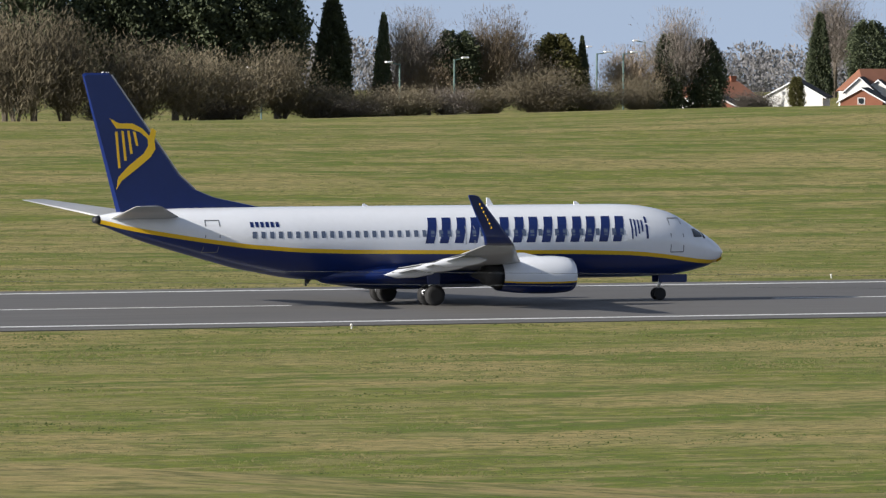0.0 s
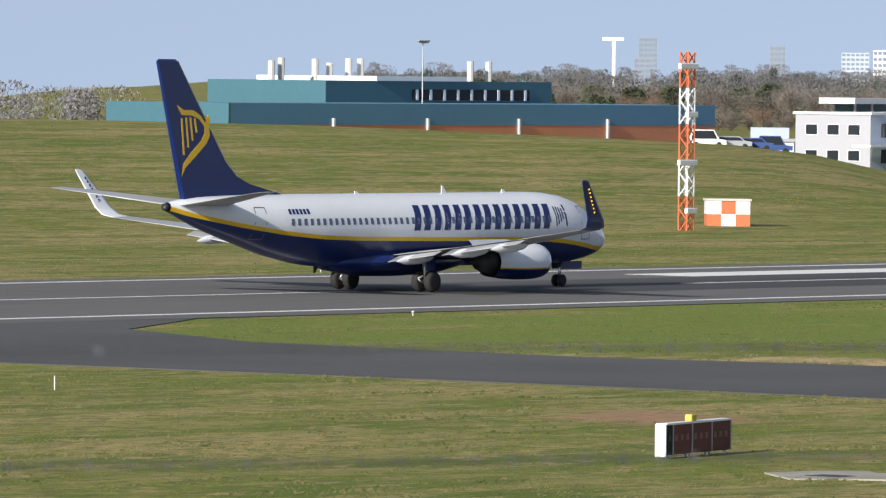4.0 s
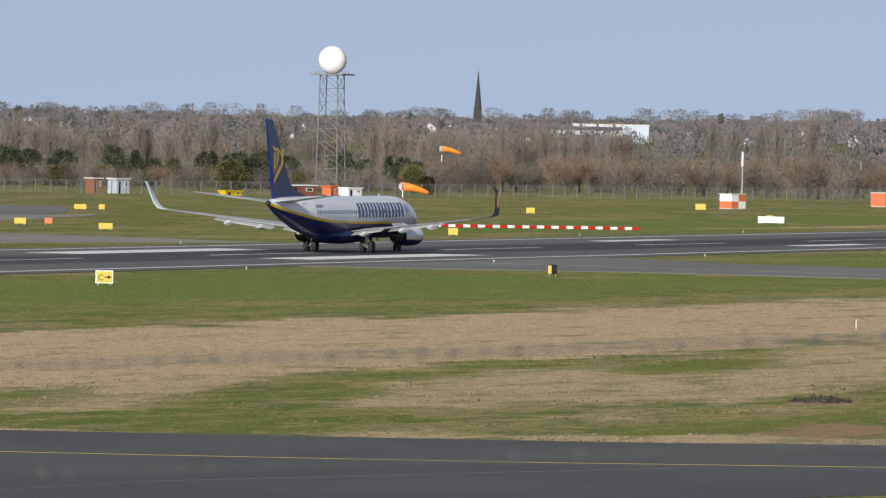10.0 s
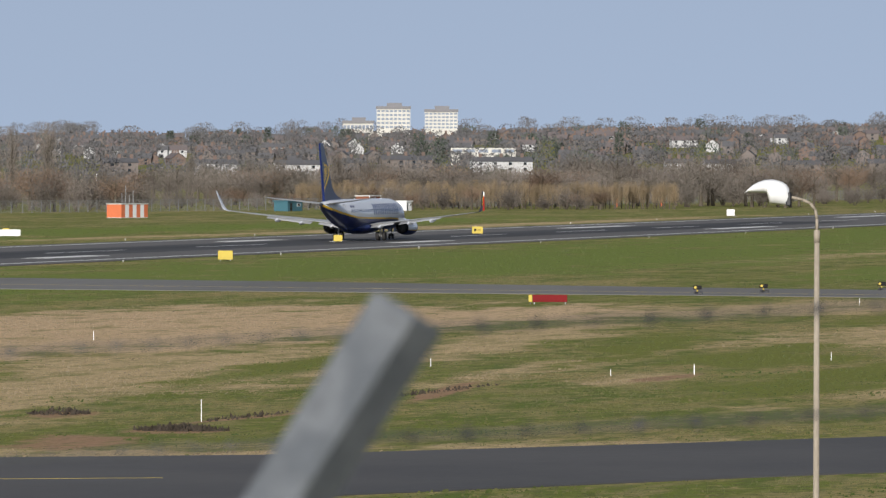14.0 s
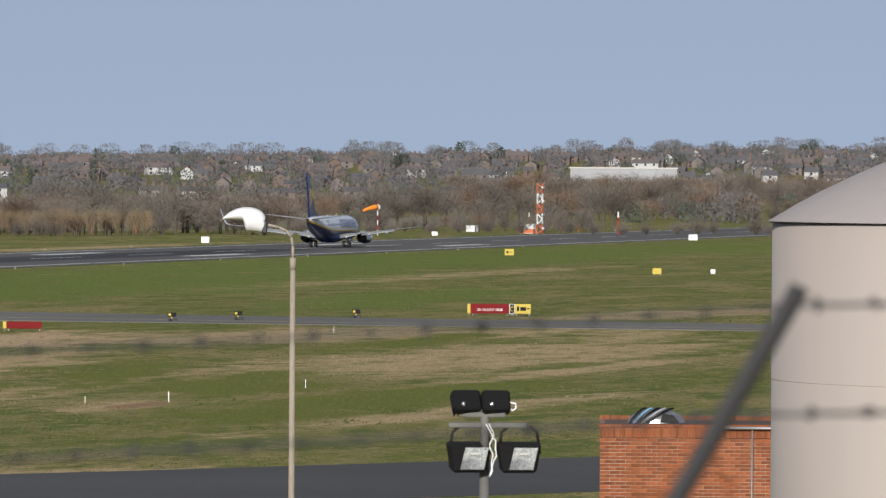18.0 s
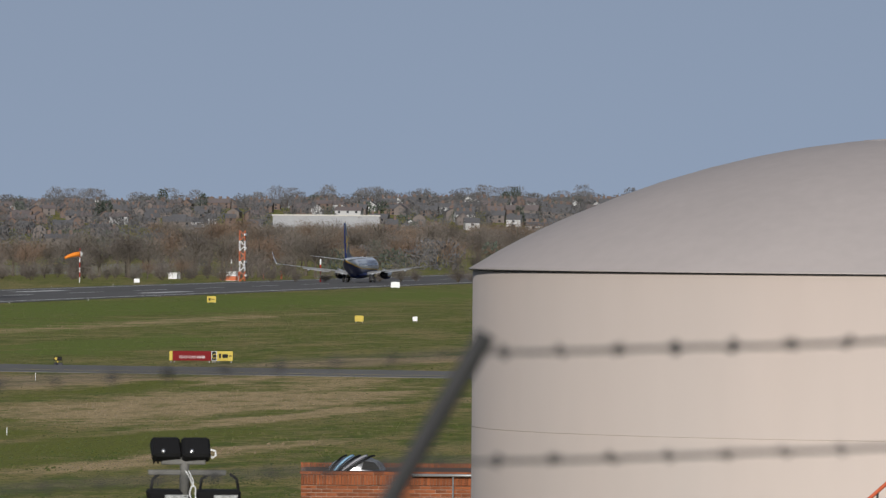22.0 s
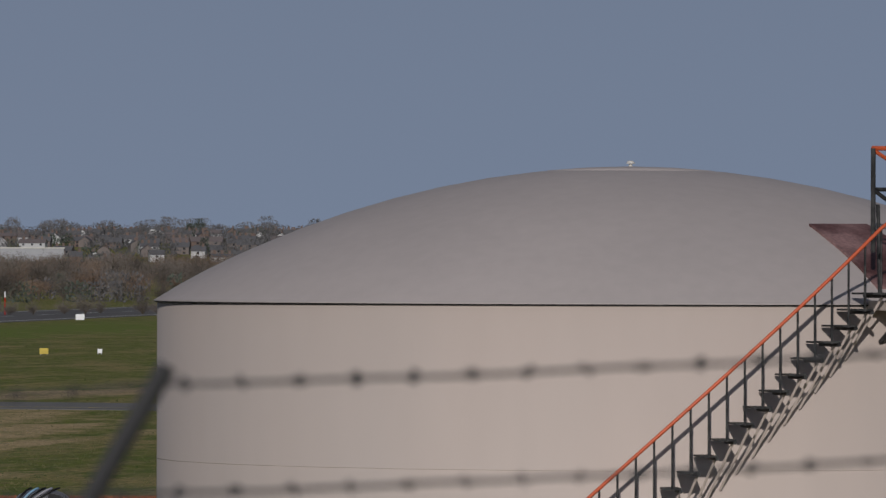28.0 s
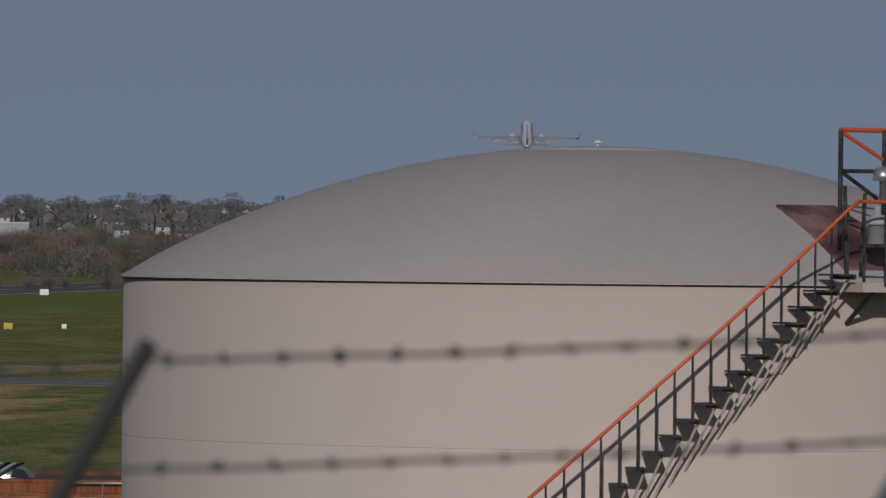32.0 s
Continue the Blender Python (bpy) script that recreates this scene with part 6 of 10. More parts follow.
def build_control_tower():
    t = empty("control_tower", "white art deco terminal building with a glazed control cab", "building", at=place_facing(58.59, 838) @ pose(0, 0, 0, 0, 0, 38.5))
    part("base", boxes((-0.4, 6.1, 0.6, 7.0, -0.2, 6.2)), RENDERED, t, "white lower storey")
    part("porch_wall", boxes((-3.9, -0.4, 4.6, 7.0, -0.2, 6.2)), RENDERED, t, "white wall behind the porch")
    part("porch_glazing", boxes((-3.6, -0.6, 4.52, 4.6, 1.0, 3.4)), GLASSDARK, t, "dark glazing under the porch")
    for px, py in ((-3.7, 0.9), (-3.7, 3.8), (-1.4, 0.9)):
        part("porch_post", tubes(((px, py, -0.1), (px, py, 6.2), 0.13), n=8), DARKMETAL, t)
    part("outer_stair", slab(bmesh.new(), [(-4.6, 0.0), (-3.9, 0.0), (-4.0, 6.1), (-4.3, 6.1)], 1.2, 2.0), STEEL, t, "steel outer stair")
    for py in (2.2, 4.6):
        panel_windows(t, py, -3.6, 8.95, 0.9, 1.0, normal="-x")
        panel_windows(t, py, -3.6, 6.75, 0.9, 1.2, normal="-x")
    part("downpipe", tubes(((-3.7, 0.7, 2.0), (-3.7, 0.7, 10.2), 0.09), ((-3.72, 6.2, 6.2), (-3.72, 6.2, 10.2), 0.09), n=6), DARKMETAL, t)
    part("middle", boxes((-3.6, 6.1, 0.8, 6.8, 6.2, 10.3)), RENDERED, t, "white middle storey")
    part("ledge", boxes((-3.8, 6.3, 0.5, 7.2, 8.72, 8.86)), SLATE, t)
    bm = bmesh.new()
    vs = [bm.verts.new(p) for p in ((-3.9, 0.3, 10.3), (6.4, 0.3, 10.3), (6.4, 7.3, 10.3), (-3.9, 7.3, 10.3), (-3.7, 2.4, 11.15), (2.4, 2.4, 11.15), (2.4, 6.2, 11.15), (-3.7, 6.2, 11.15))]
    for q in ((0, 1, 5, 4), (1, 2, 6, 5), (2, 3, 7, 6), (3, 0, 4, 7), (4, 5, 6, 7), (3, 2, 1, 0)):
        bm.faces.new([vs[i] for i in q])
    part("lower_roof", bm, SLATE, t, "dark hipped lead roof")
    part("bay", lathe(bmesh.new(), [(2.05, -0.1), (2.05, 10.28)], 32, "z", (4.15, 1.4, 0)), RENDERED, t, "rounded bay", True)
    part("bay_glazing", lathe(bmesh.new(), [(2.08, 6.05), (2.08, 8.25)], 32, "z", (4.15, 1.4, 0)), GLASSDARK, t, "dark curved glazing", True)
    for k in range(9):
        a = radians(-170 + k * 20)
        x, y = 4.15 + 2.1 * math.cos(a), 1.4 + 2.1 * math.sin(a)
        part("mullion", tubes(((x, y, 6.05), (x, y, 8.25), 0.05), n=5), CLAD_GREY, t)
        w = part("window", boxes((-0.24, 0.24, -0.04, 0.05, 9.1, 10.05)), WHITE, t)
        w.matrix_basis = pose(4.15 + 2.07 * math.cos(a + 0.17), 1.4 + 2.07 * math.sin(a + 0.17), 0, 0, 0, math.degrees(a + 0.17) + 90)
        part("pane", boxes((-0.17, 0.17, -0.06, -0.03, 9.2, 9.95)), GLASSDARK, w)
    for x, w in ((-1.7, 1.3), (0.4, 1.35)):
        for s_ in (-0.25, 0.25):
            panel_windows(t, x + s_ * w, 0.8, 9.25, w * 0.46, 0.85)
    for x in (-0.7, 1.3):
        for s_ in (-0.38, 0.38):
            panel_windows(t, x + s_, 0.6, 3.75, 0.72, 1.5, GLASSBLUE)
    part("canopy", slab(bmesh.new(), [(-4.0, 6.95), (0.4, 6.75), (0.9, 7.1), (-2.0, 7.8), (-4.0, 8.2)], -2.4, 0.6), RENDERED, t, "white curved entrance canopy")
    part("upper_storey", lathe(bmesh.new(), [(3.95, 11.0), (3.95, 12.8)], 40, "z", (0.5, 3.8, 0)), RENDERED, t, "round upper storey", True)
    part("balcony", lathe(bmesh.new(), [(4.35, 12.75), (4.62, 12.8), (4.62, 14.0), (4.5, 14.12), (0.1, 14.12)], 40, "z", (0.5, 3.8, 0)), RENDERED, t, "round white balcony", True)
    part("balcony_band", lathe(bmesh.new(), [(4.36, 12.62), (4.40, 12.62), (4.40, 12.74), (4.36, 12.74)], 40, "z", (0.5, 3.8, 0)), SLATE, t)
    for dx, w, m in ((-0.9, 1.05, GLASSDARK), (0.85, 0.55, BLUEBAND)):
        yy = 3.8 - math.sqrt(4.37 ** 2 - dx ** 2)
        part("window", boxes((0.5 + dx - w / 2 - 0.06, 0.5 + dx + w / 2 + 0.06, yy - 0.1, yy + 0.2, 11.3, 12.4)), WHITE, t)
        part("pane", boxes((0.5 + dx - w / 2, 0.5 + dx + w / 2, yy - 0.13, yy - 0.1, 11.36, 12.34)), m, t)
    part("cab", lathe(bmesh.new(), [(2.15, 14.1), (2.2, 14.3), (2.75, 15.45), (2.95, 15.5), (2.95, 15.72), (0.1, 15.8)], 14, "z", (0.7, 3.8, 0)), WHITE, t, "white-framed control cab")
    for i in range(14):
        a0, a1 = 2 * math.pi * (i + 0.13) / 14, 2 * math.pi * (i + 0.87) / 14
        bm = bmesh.new()
        bm.faces.new([bm.verts.new((0.7 + r * math.cos(a), 3.8 + r * math.sin(a), z)) for a, r, z in ((a0, 2.24, 14.36), (a1, 2.24, 14.36), (a1, 2.76, 15.40), (a0, 2.76, 15.40))])
        part("cab_pane", bm, TEALGLASS, t)
    part("rail", lathe(bmesh.new(), [(4.5, 14.55), (4.54, 14.55), (4.54, 14.6), (4.5, 14.6)], 40, "z", (0.5, 3.8, 0)), STEEL, t)
    for k in range(12):
        a = 2 * math.pi * k / 12
        part("rail_post", tubes(((0.5 + 4.52 * math.cos(a), 3.8 + 4.52 * math.sin(a), 14.1), (0.5 + 4.52 * math.cos(a), 3.8 + 4.52 * math.sin(a), 14.6), 0.03), n=5), STEEL, t)
    for x, z in ((2.2, 15.0), (2.8, 14.9), (-5.2, 15.1), (0.0, 16.6)):
        part("aerial", tubes(((x, 5.0, 14.1), (x, 5.0, z), 0.04), n=5), DARKMETAL, t)
    part("low_wing", boxes((3.2, 9.5, -0.6, 8, -0.2, 4.2)), CLAD_GREY, t, "dark glazed ground floor wing")
    part("low_glazing", boxes((3.5, 9.3, -0.66, -0.6, 1.4, 3.9)), GLASSDARK, t)
    for k in range(6):
        part("mullion", boxes((3.5 + k * 1.1, 3.6 + k * 1.1, -0.72, -0.66, 1.4, 3.9)), CLAD_GREY, t)
    part("name_board", boxes((6.3, 9.1, -0.8, -0.7, 4.2, 5.4)), WHITE, t, "white name board")
    part("name_bar", boxes((6.7, 8.8, -0.84, -0.8, 4.6, 5.0)), CLAD_GREY, t)


    t = empty("terminal_annex", "low grey annex with dark glazing beside the hangar", "building")
    part("annex", boxes((779, 801, 474, 490, 0, 5.6)), CLAD_GREY, t)
    part("annex_sign", boxes((780, 786, 473.8, 474, 4.0, 5.2)), WHITE, t, "white name board")
    part("annex_bar", boxes((780.6, 785.2, 473.75, 473.8, 4.4, 4.8)), CLAD_GREY, t)
    part("annex_glazing", boxes((780, 799, 473.9, 474, 0.5, 3.4)), GLASSDARK, t)
    for x in (781, 784, 788, 792, 796):
        part("mullion", boxes((x, x + 0.2, 473.8, 473.9, 0.5, 3.4)), CLAD_GREY, t)


build_control_tower()


def flood_mast(x, y, top, z0=0.0):
    m = empty("floodlight_mast", "tall grey apron floodlight mast", "mast", "apron floodlights")
    part("pole", tubes(((0, 0, 0), (0, 0, top - z0), 0.11, 0.07)), STEEL, m)
    part("crossbar", boxes((-1.0, 1.0, -0.15, 0.15, top - z0 - 0.3, top - z0 - 0.1)), STEEL, m)
    for dx in (-0.9, -0.3, 0.3, 0.9):
        part("lamp", boxes((dx - 0.2, dx + 0.2, -0.3, 0.1, top - z0 - 0.1, top - z0 + 0.12), bevel=0.03), STEEL, m)
    m.matrix_basis = Matrix.Translation((x, y, z0))
    return m


for az, d, top in ((56.12, 905, 19.1), (57.17, 915, 17.1), (57.84, 920, 15.6), (51.45, 1000, 15.9)):
    p = polar(az, d, 0)
    flood_mast(p.x, p.y, top)
flood_mast(823.7, 567, 13.6)
flood_mast(765.8, 433.5, 13.0)


def build_offices():
    o = empty("airport_office", "two-storey office coloured white on its lit side and blue on its shaded front", "building")
    # Office in two colours: white for the lit side, blued for the shaded front.
    part("block", boxes((792.5, 813, 560, 571.5, 0, 7.2)), CLAD_BLUE, o, "front wall blued for shade")
    part("wing", boxes((792.2, 792.5, 560.02, 571.5, 0, 7.2)), CLAD_WHITE, o, "lit side wall in white")
    part("parapet", boxes((792.0, 813.3, 559.7, 571.8, 7.2, 7.5)), WHITE, o)
    for yy in (562.5, 565.7, 569.0):
        for z in (1.4, 4.6):
            panel_windows(o, yy, 792.2, z, 1.9, 1.4, GLASSDARK, WHITE, "-x")
    for k in range(6):
        for z in (1.2, 4.4):
            part("pane", boxes((794.5 + k * 2.9, 796.9 + k * 2.9, 559.85, 560, z, z + 1.7)), GLASSDARK, o)
    for x in (797.5, 800.0, 802.5):
        part("column", tubes(((x, 558, 0), (x, 558, 7.6), 0.16)), WHITE, o)
    part("walkway", boxes((788, 806, 557, 559.8, 3.2, 3.5)), WHITE, o)
    g = empty("glass_terminal", "long low terminal with green glass and a white roof", "building")
    part("glazing", boxes((872, 912, 620, 622.5, 0, 8.2)), mat("green_glass", (0.10, 0.155, 0.16), 0.15, vary=0.1, scale=0.3), g)
    part("roof", boxes((869, 913, 617, 623, 8.2, 9.0)), WHITE, g, "white roof edge")
    part("roof", boxes((890, 913, 619, 623, 9.0, 9.8)), CLAD_WHITE, g, "white roof edge")
    for k in range(10):
        part("mullion", boxes((873 + k * 4, 873.3 + k * 4, 619.8, 620, 0, 8.2)), WHITE, g)
    t = empty("teal_warehouse", "teal flat-roofed building above a long blue and orange wall", "building")
    part("upper_block", boxes((783, 831, 640, 660, 0, 10.7)), TEAL, t)
    part("window_strip", boxes((801, 826, 639.85, 640, 8.2, 9.6)), GLASSDARK, t, "dark strip of windows")
    for k in range(9):
        part("window_post", boxes((801.6 + k * 2.9, 802.1 + k * 2.9, 639.8, 639.85, 8.2, 9.6)), WHITE, t)
    part("roof_edge", boxes((793, 812, 639.6, 660, 10.7, 11.3)), WHITE, t)
    part("long_wall", boxes((740, 841.0, 620, 640, 5.15, 7.85)), BLUEBAND, t, "blue upper cladding")
    # Added dark sheet covers the blue wall's sunlit end to cut its glare.
    part("end_cover", boxes((739.6, 740, 620, 640, 0, 7.85)), TEAL, t, "added dark teal sheet over the sunlit end")
    part("lower_wall", boxes((740, 841.0, 620.05, 640, 0, 5.15)), ORANGEWALL, t, "orange brick lower wall")
    for k in range(5):
        x = 760 + k * 19
        part("downpipe", tubes(((x, 619.8, 3.0), (x, 619.8, 6.0), 0.3)), STEEL, t)
    for k, (x, z) in enumerate(((784, 13.2), (786, 13.6), (793, 13.5), (796, 13.0), (800, 13.6), (802.5, 13.6), (826, 13.4), (830, 13.4))):
        part("flue", tubes(((x, 650, 10.7), (x, 650, z), 0.45)), PALE, t)


build_offices()


def far_side():
    """A low white house, a hut and parked cars between the warehouse and the office."""
    b = empty("low_house", "low white building with a row of windows and a grey roof", "building", at=place_facing(53.92, 1010))
    part("wall", boxes((-4.6, 4.6, 0, 7, -0.2, 3.4)), RENDERED, b)
    part("roof", boxes((-4.9, 4.9, -0.3, 7.3, 3.4, 3.8)), ROOF_GREY, b, "grey flat roof")
    part("upper_wall", boxes((-1.0, 4.0, 1.0, 6, 3.8, 5.2)), CLAD_GREY, b)
    for k in range(5):
        panel_windows(b, -3.6 + k * 1.8, 0, 1.5, 1.1, 1.1)
    for az, d, mt, label in ((53.55, 880, WHITE, "white van parked beyond the grass bank"), (53.74, 882, ALU, "silver car parked beyond the grass bank"), (53.90, 884, BLUETRUCK, "blue car parked beyond the grass bank"), (54.04, 890, BLUETRUCK, "blue van parked beyond the grass bank")):
        p = polar(az, d)
        tall = 2.0 if "van" in label else 1.45
        c = empty("parked_car", label, "car", "parked cars", at=Matrix.Translation((p.x, p.y, p.z)) @ Matrix.Rotation(radians(-az), 4, "Z"))
        part("body", slab(bmesh.new(), [(-2.1, 0.35), (2.1, 0.35), (2.1, 0.85), (1.3, 0.95), (0.7, tall), (-1.7, tall), (-2.1, 0.95)], -0.85, 0.85), mt, c)
        part("window", slab(bmesh.new(), [(1.1, 0.98), (0.65, tall - 0.1), (-1.6, tall - 0.1), (-1.85, 0.98)], -0.87, 0.87), GLASSDARK, c)
        for wx in (-1.3, 1.3):
            for wy in (-0.8, 0.8):
                w = part("wheel", lathe(bmesh.new(), [(0.1, -0.1), (0.32, -0.1), (0.32, 0.1), (0.1, 0.1)], 12, "y"), TYRE, c)
                w.location = (wx, wy, 0.32)


BLUETRUCK = mat("blue_truck_body", (0.03, 0.07, 0.22), 0.4, vary=0.08)
far_side()


def lattice(name, label, x, y, z0, z1, w, bands, bars=4):
    """A square lattice mast in painted bands, with white antenna boards."""
    m = empty(name, label, "mast", at=Matrix.Translation((x, y, z0)))
    h = z1 - z0
    n = bands
    for i in range(n):
        c = ORANGE if i % 2 == 0 else WHITE
        a, b = h * i / n, h * (i + 1) / n
        bm = bmesh.new()
        for sx in (-1, 1):
            for sy in (-1, 1):
                tube(bm, (sx * w / 2, sy * w / 2, a), (sx * w / 2, sy * w / 2, b), 0.07, n=5)
        k = max(1, round((b - a) / w))
        for j in range(k):
            p, q = a + (b - a) * j / k, a + (b - a) * (j + 1) / k
            s = 1 if j % 2 else -1
            for u in (-1, 1):
                tube(bm, (-s * w / 2, u * w / 2, p), (s * w / 2, u * w / 2, q), 0.05, n=5)
                tube(bm, (u * w / 2, -s * w / 2, p), (u * w / 2, s * w / 2, q), 0.05, n=5)
                tube(bm, (s * w / 2, u * w / 2, p), (-s * w / 2, u * w / 2, q), 0.05, n=5)
        part("mast_section", bm, c, m, "painted lattice section")
    for j in range(bars):
        z = h * (0.12 + 0.8 * j / max(1, bars - 1))
        part("antenna", boxes((-1.9 if j % 2 else -0.9, 0.4, -w / 2 - 0.4, -w / 2 - 0.1, z - 0.22, z + 0.22), bevel=0.05), WHITE, m, "white antenna board")
    return m


lattice("radio_mast", "orange and white lattice mast with antenna boards", 476.9, 354.2, 0, 13.77, 0.8, 5)
lattice("radio_mast", "distant orange and white lattice mast", 1629, 292, 0, 10.8, 1.1, 5)


def striped_cabin(x, y, w, h, d, n, label, check=False, turn=0.0):
    """An equipment cabin in orange and white, one panel after another."""
    c = empty("equipment_cabin", label, "cabin", at=pose(x, y, 0, 0, 0, turn))
    for i in range(n):
        rows_ = 2 if check else 1
        for j in range(rows_):
            m = ORANGE if (i + j) % 2 == 0 else WHITE
            part("panel", boxes((-w / 2 + w * i / n, -w / 2 + w * (i + 1) / n, -d / 2, d / 2, 0.1 + h * j / rows_, 0.1 + h * (j + 1) / rows_)), m, c)
    part("roof", boxes((-w / 2 - 0.1, w / 2 + 0.1, -d / 2 - 0.1, d / 2 + 0.1, h + 0.1, h + 0.25)), PALE, c)
    part("plinth", boxes((-w / 2, w / 2, -d / 2, d / 2, -0.1, 0.1)), PALE, c)
    return c


striped_cabin(491.6, 361.1, 3.4, 2.1, 2.2, 3, "orange and white chequered equipment cabin by the mast", True, -48)
striped_cabin(1177, 387, 3.6, 2.2, 2.4, 2, "orange and white chequered equipment cabin", True, -20)
cab = striped_cabin(1266, 388, 7.8, 2.2, 3.0, 7, "long orange and white striped cabin with aerials", turn=-18)
for i, hh in enumerate((4.2, 5.5, 3.9, 4.6)):
    part("aerial", tubes(((-1.6 + i * 1.1, 0, 2.3), (-1.6 + i * 1.1, 0, hh), 0.05), n=5), STEEL, cab)
striped_cabin(1646, 297, 2.6, 1.8, 2.2, 2, "orange and white chequered equipment cabin", True, -12)


SOCK = mat("windsock_cloth", (0.80, 0.24, 0.02), 0.7, vary=0.1, scale=2)


def windsock(x, y, top, length, turn, base_posts=False):
    w = empty("windsock", "orange windsock on a red and white pole", "windsock", "windsocks", at=Matrix.Translation((x, y, 0)))
    for i in range(6):
        part("pole_band", tubes(((0, 0, top * i / 6), (0, 0, top * (i + 1) / 6), 0.08)), REDSIGN if i % 2 else WHITE, w)
    part("tip", tubes(((0, 0, top), (0, 0, top + 0.9), 0.05)), REDSIGN, w)
    prof = [(0.52, 0.15), (0.50, 0.9), (0.46, 1.6), (0.40, 2.3), (0.33, 2.9), (0.26, 3.5)]
    bm = bmesh.new()
    lathe(bm, [(r, h * length / 3.5) for r, h in prof], 14, "x")
    for v in bm.verts:
        v.co.z -= 0.055 * v.co.x ** 2 + 0.05 * v.co.x
    s = part("sock", bm, SOCK, w, "billowing orange sock", True)
    s.matrix_basis = pose(0, 0, top - 0.3, 0, 0, turn)
    part("ring", lathe(bmesh.new(), [(0.5, 0.05), (0.55, 0.05), (0.55, 0.15), (0.5, 0.15)], 14, "x", (0, 0, top - 0.3)), STEEL, w)
    for i in range(3 if base_posts else 0):
        part("base_post", boxes((-1.6 + i * 0.6, -1.35 + i * 0.6, -0.1, 0.1, 0, 1.1)), WHITE, w)
    return w


windsock(617.4, 431.7, 6.3, 3.5, -38, True)
windsock(911.7, 343.1, 4.9, 3.3, -58, True)
windsock(1359.9, 504.1, 8.4, 3.6, -60)
windsock(1569, 315, 6.1, 3.4, 128)


def obstruction_posts():
    proto = None
    for x, y, hh in ((552.4, 375.2, 1.85), (575.7, 382.9, 1.85), (1555, 372, 1.8), (1570, 366, 1.8), (1700, 300, 1.2), (1712, 298, 1.2)):
        if proto is None:
            proto = empty("light_unit", "short orange post-mounted light unit", "light", "orange light units", at=Matrix.Translation((x, y, 0)))
            part("post", tubes(((0, 0, 0), (0, 0, 1.1), 0.24, 0.2)), ORANGE, proto)
            part("head", tubes(((0, 0, 1.1), (0, 0, 1.85), 0.4, 0.3), n=12), ORANGE, proto)
            part("cap", tubes(((0, 0, 1.85), (0, 0, 1.95), 0.2)), REDSIGN, proto)
        else:
            copy_thing(proto, pose(x, y, -0.02))


obstruction_posts()


def block_barrier(x0, y0, x1, y1, n, label, high=0.62, red=REDSIGN):
    b = empty("barrier", label, "barrier")
    a, c = Vector((x0, y0, 0)), Vector((x1, y1, 0))
    turn = math.degrees(math.atan2(c.y - a.y, c.x - a.x))
    ln = (c - a).length / n
    bm = boxes((0.03, ln - 0.03, -0.2, 0.2, 0.02, high), bevel=0.04)
    me = {m: mesh_of("block", bm.copy(), m) for m in (red, WHITE)}
    bm.free()
    for i in range(n):
        p = a + (c - a) * i / n
        twin("block", me[red if i % 2 else WHITE], b, pose(p.x, p.y, 0, 0, 0, turn))


block_barrier(668, 466, 760, 441, 66, "red and white plastic barrier along the apron edge")
block_barrier(760, 441, 803, 436, 58, "red and white plastic barrier along the apron edge", 0.34)
block_barrier(883, 334, 900.5, 308, 34, "low red and white striped barrier around works", 0.36)


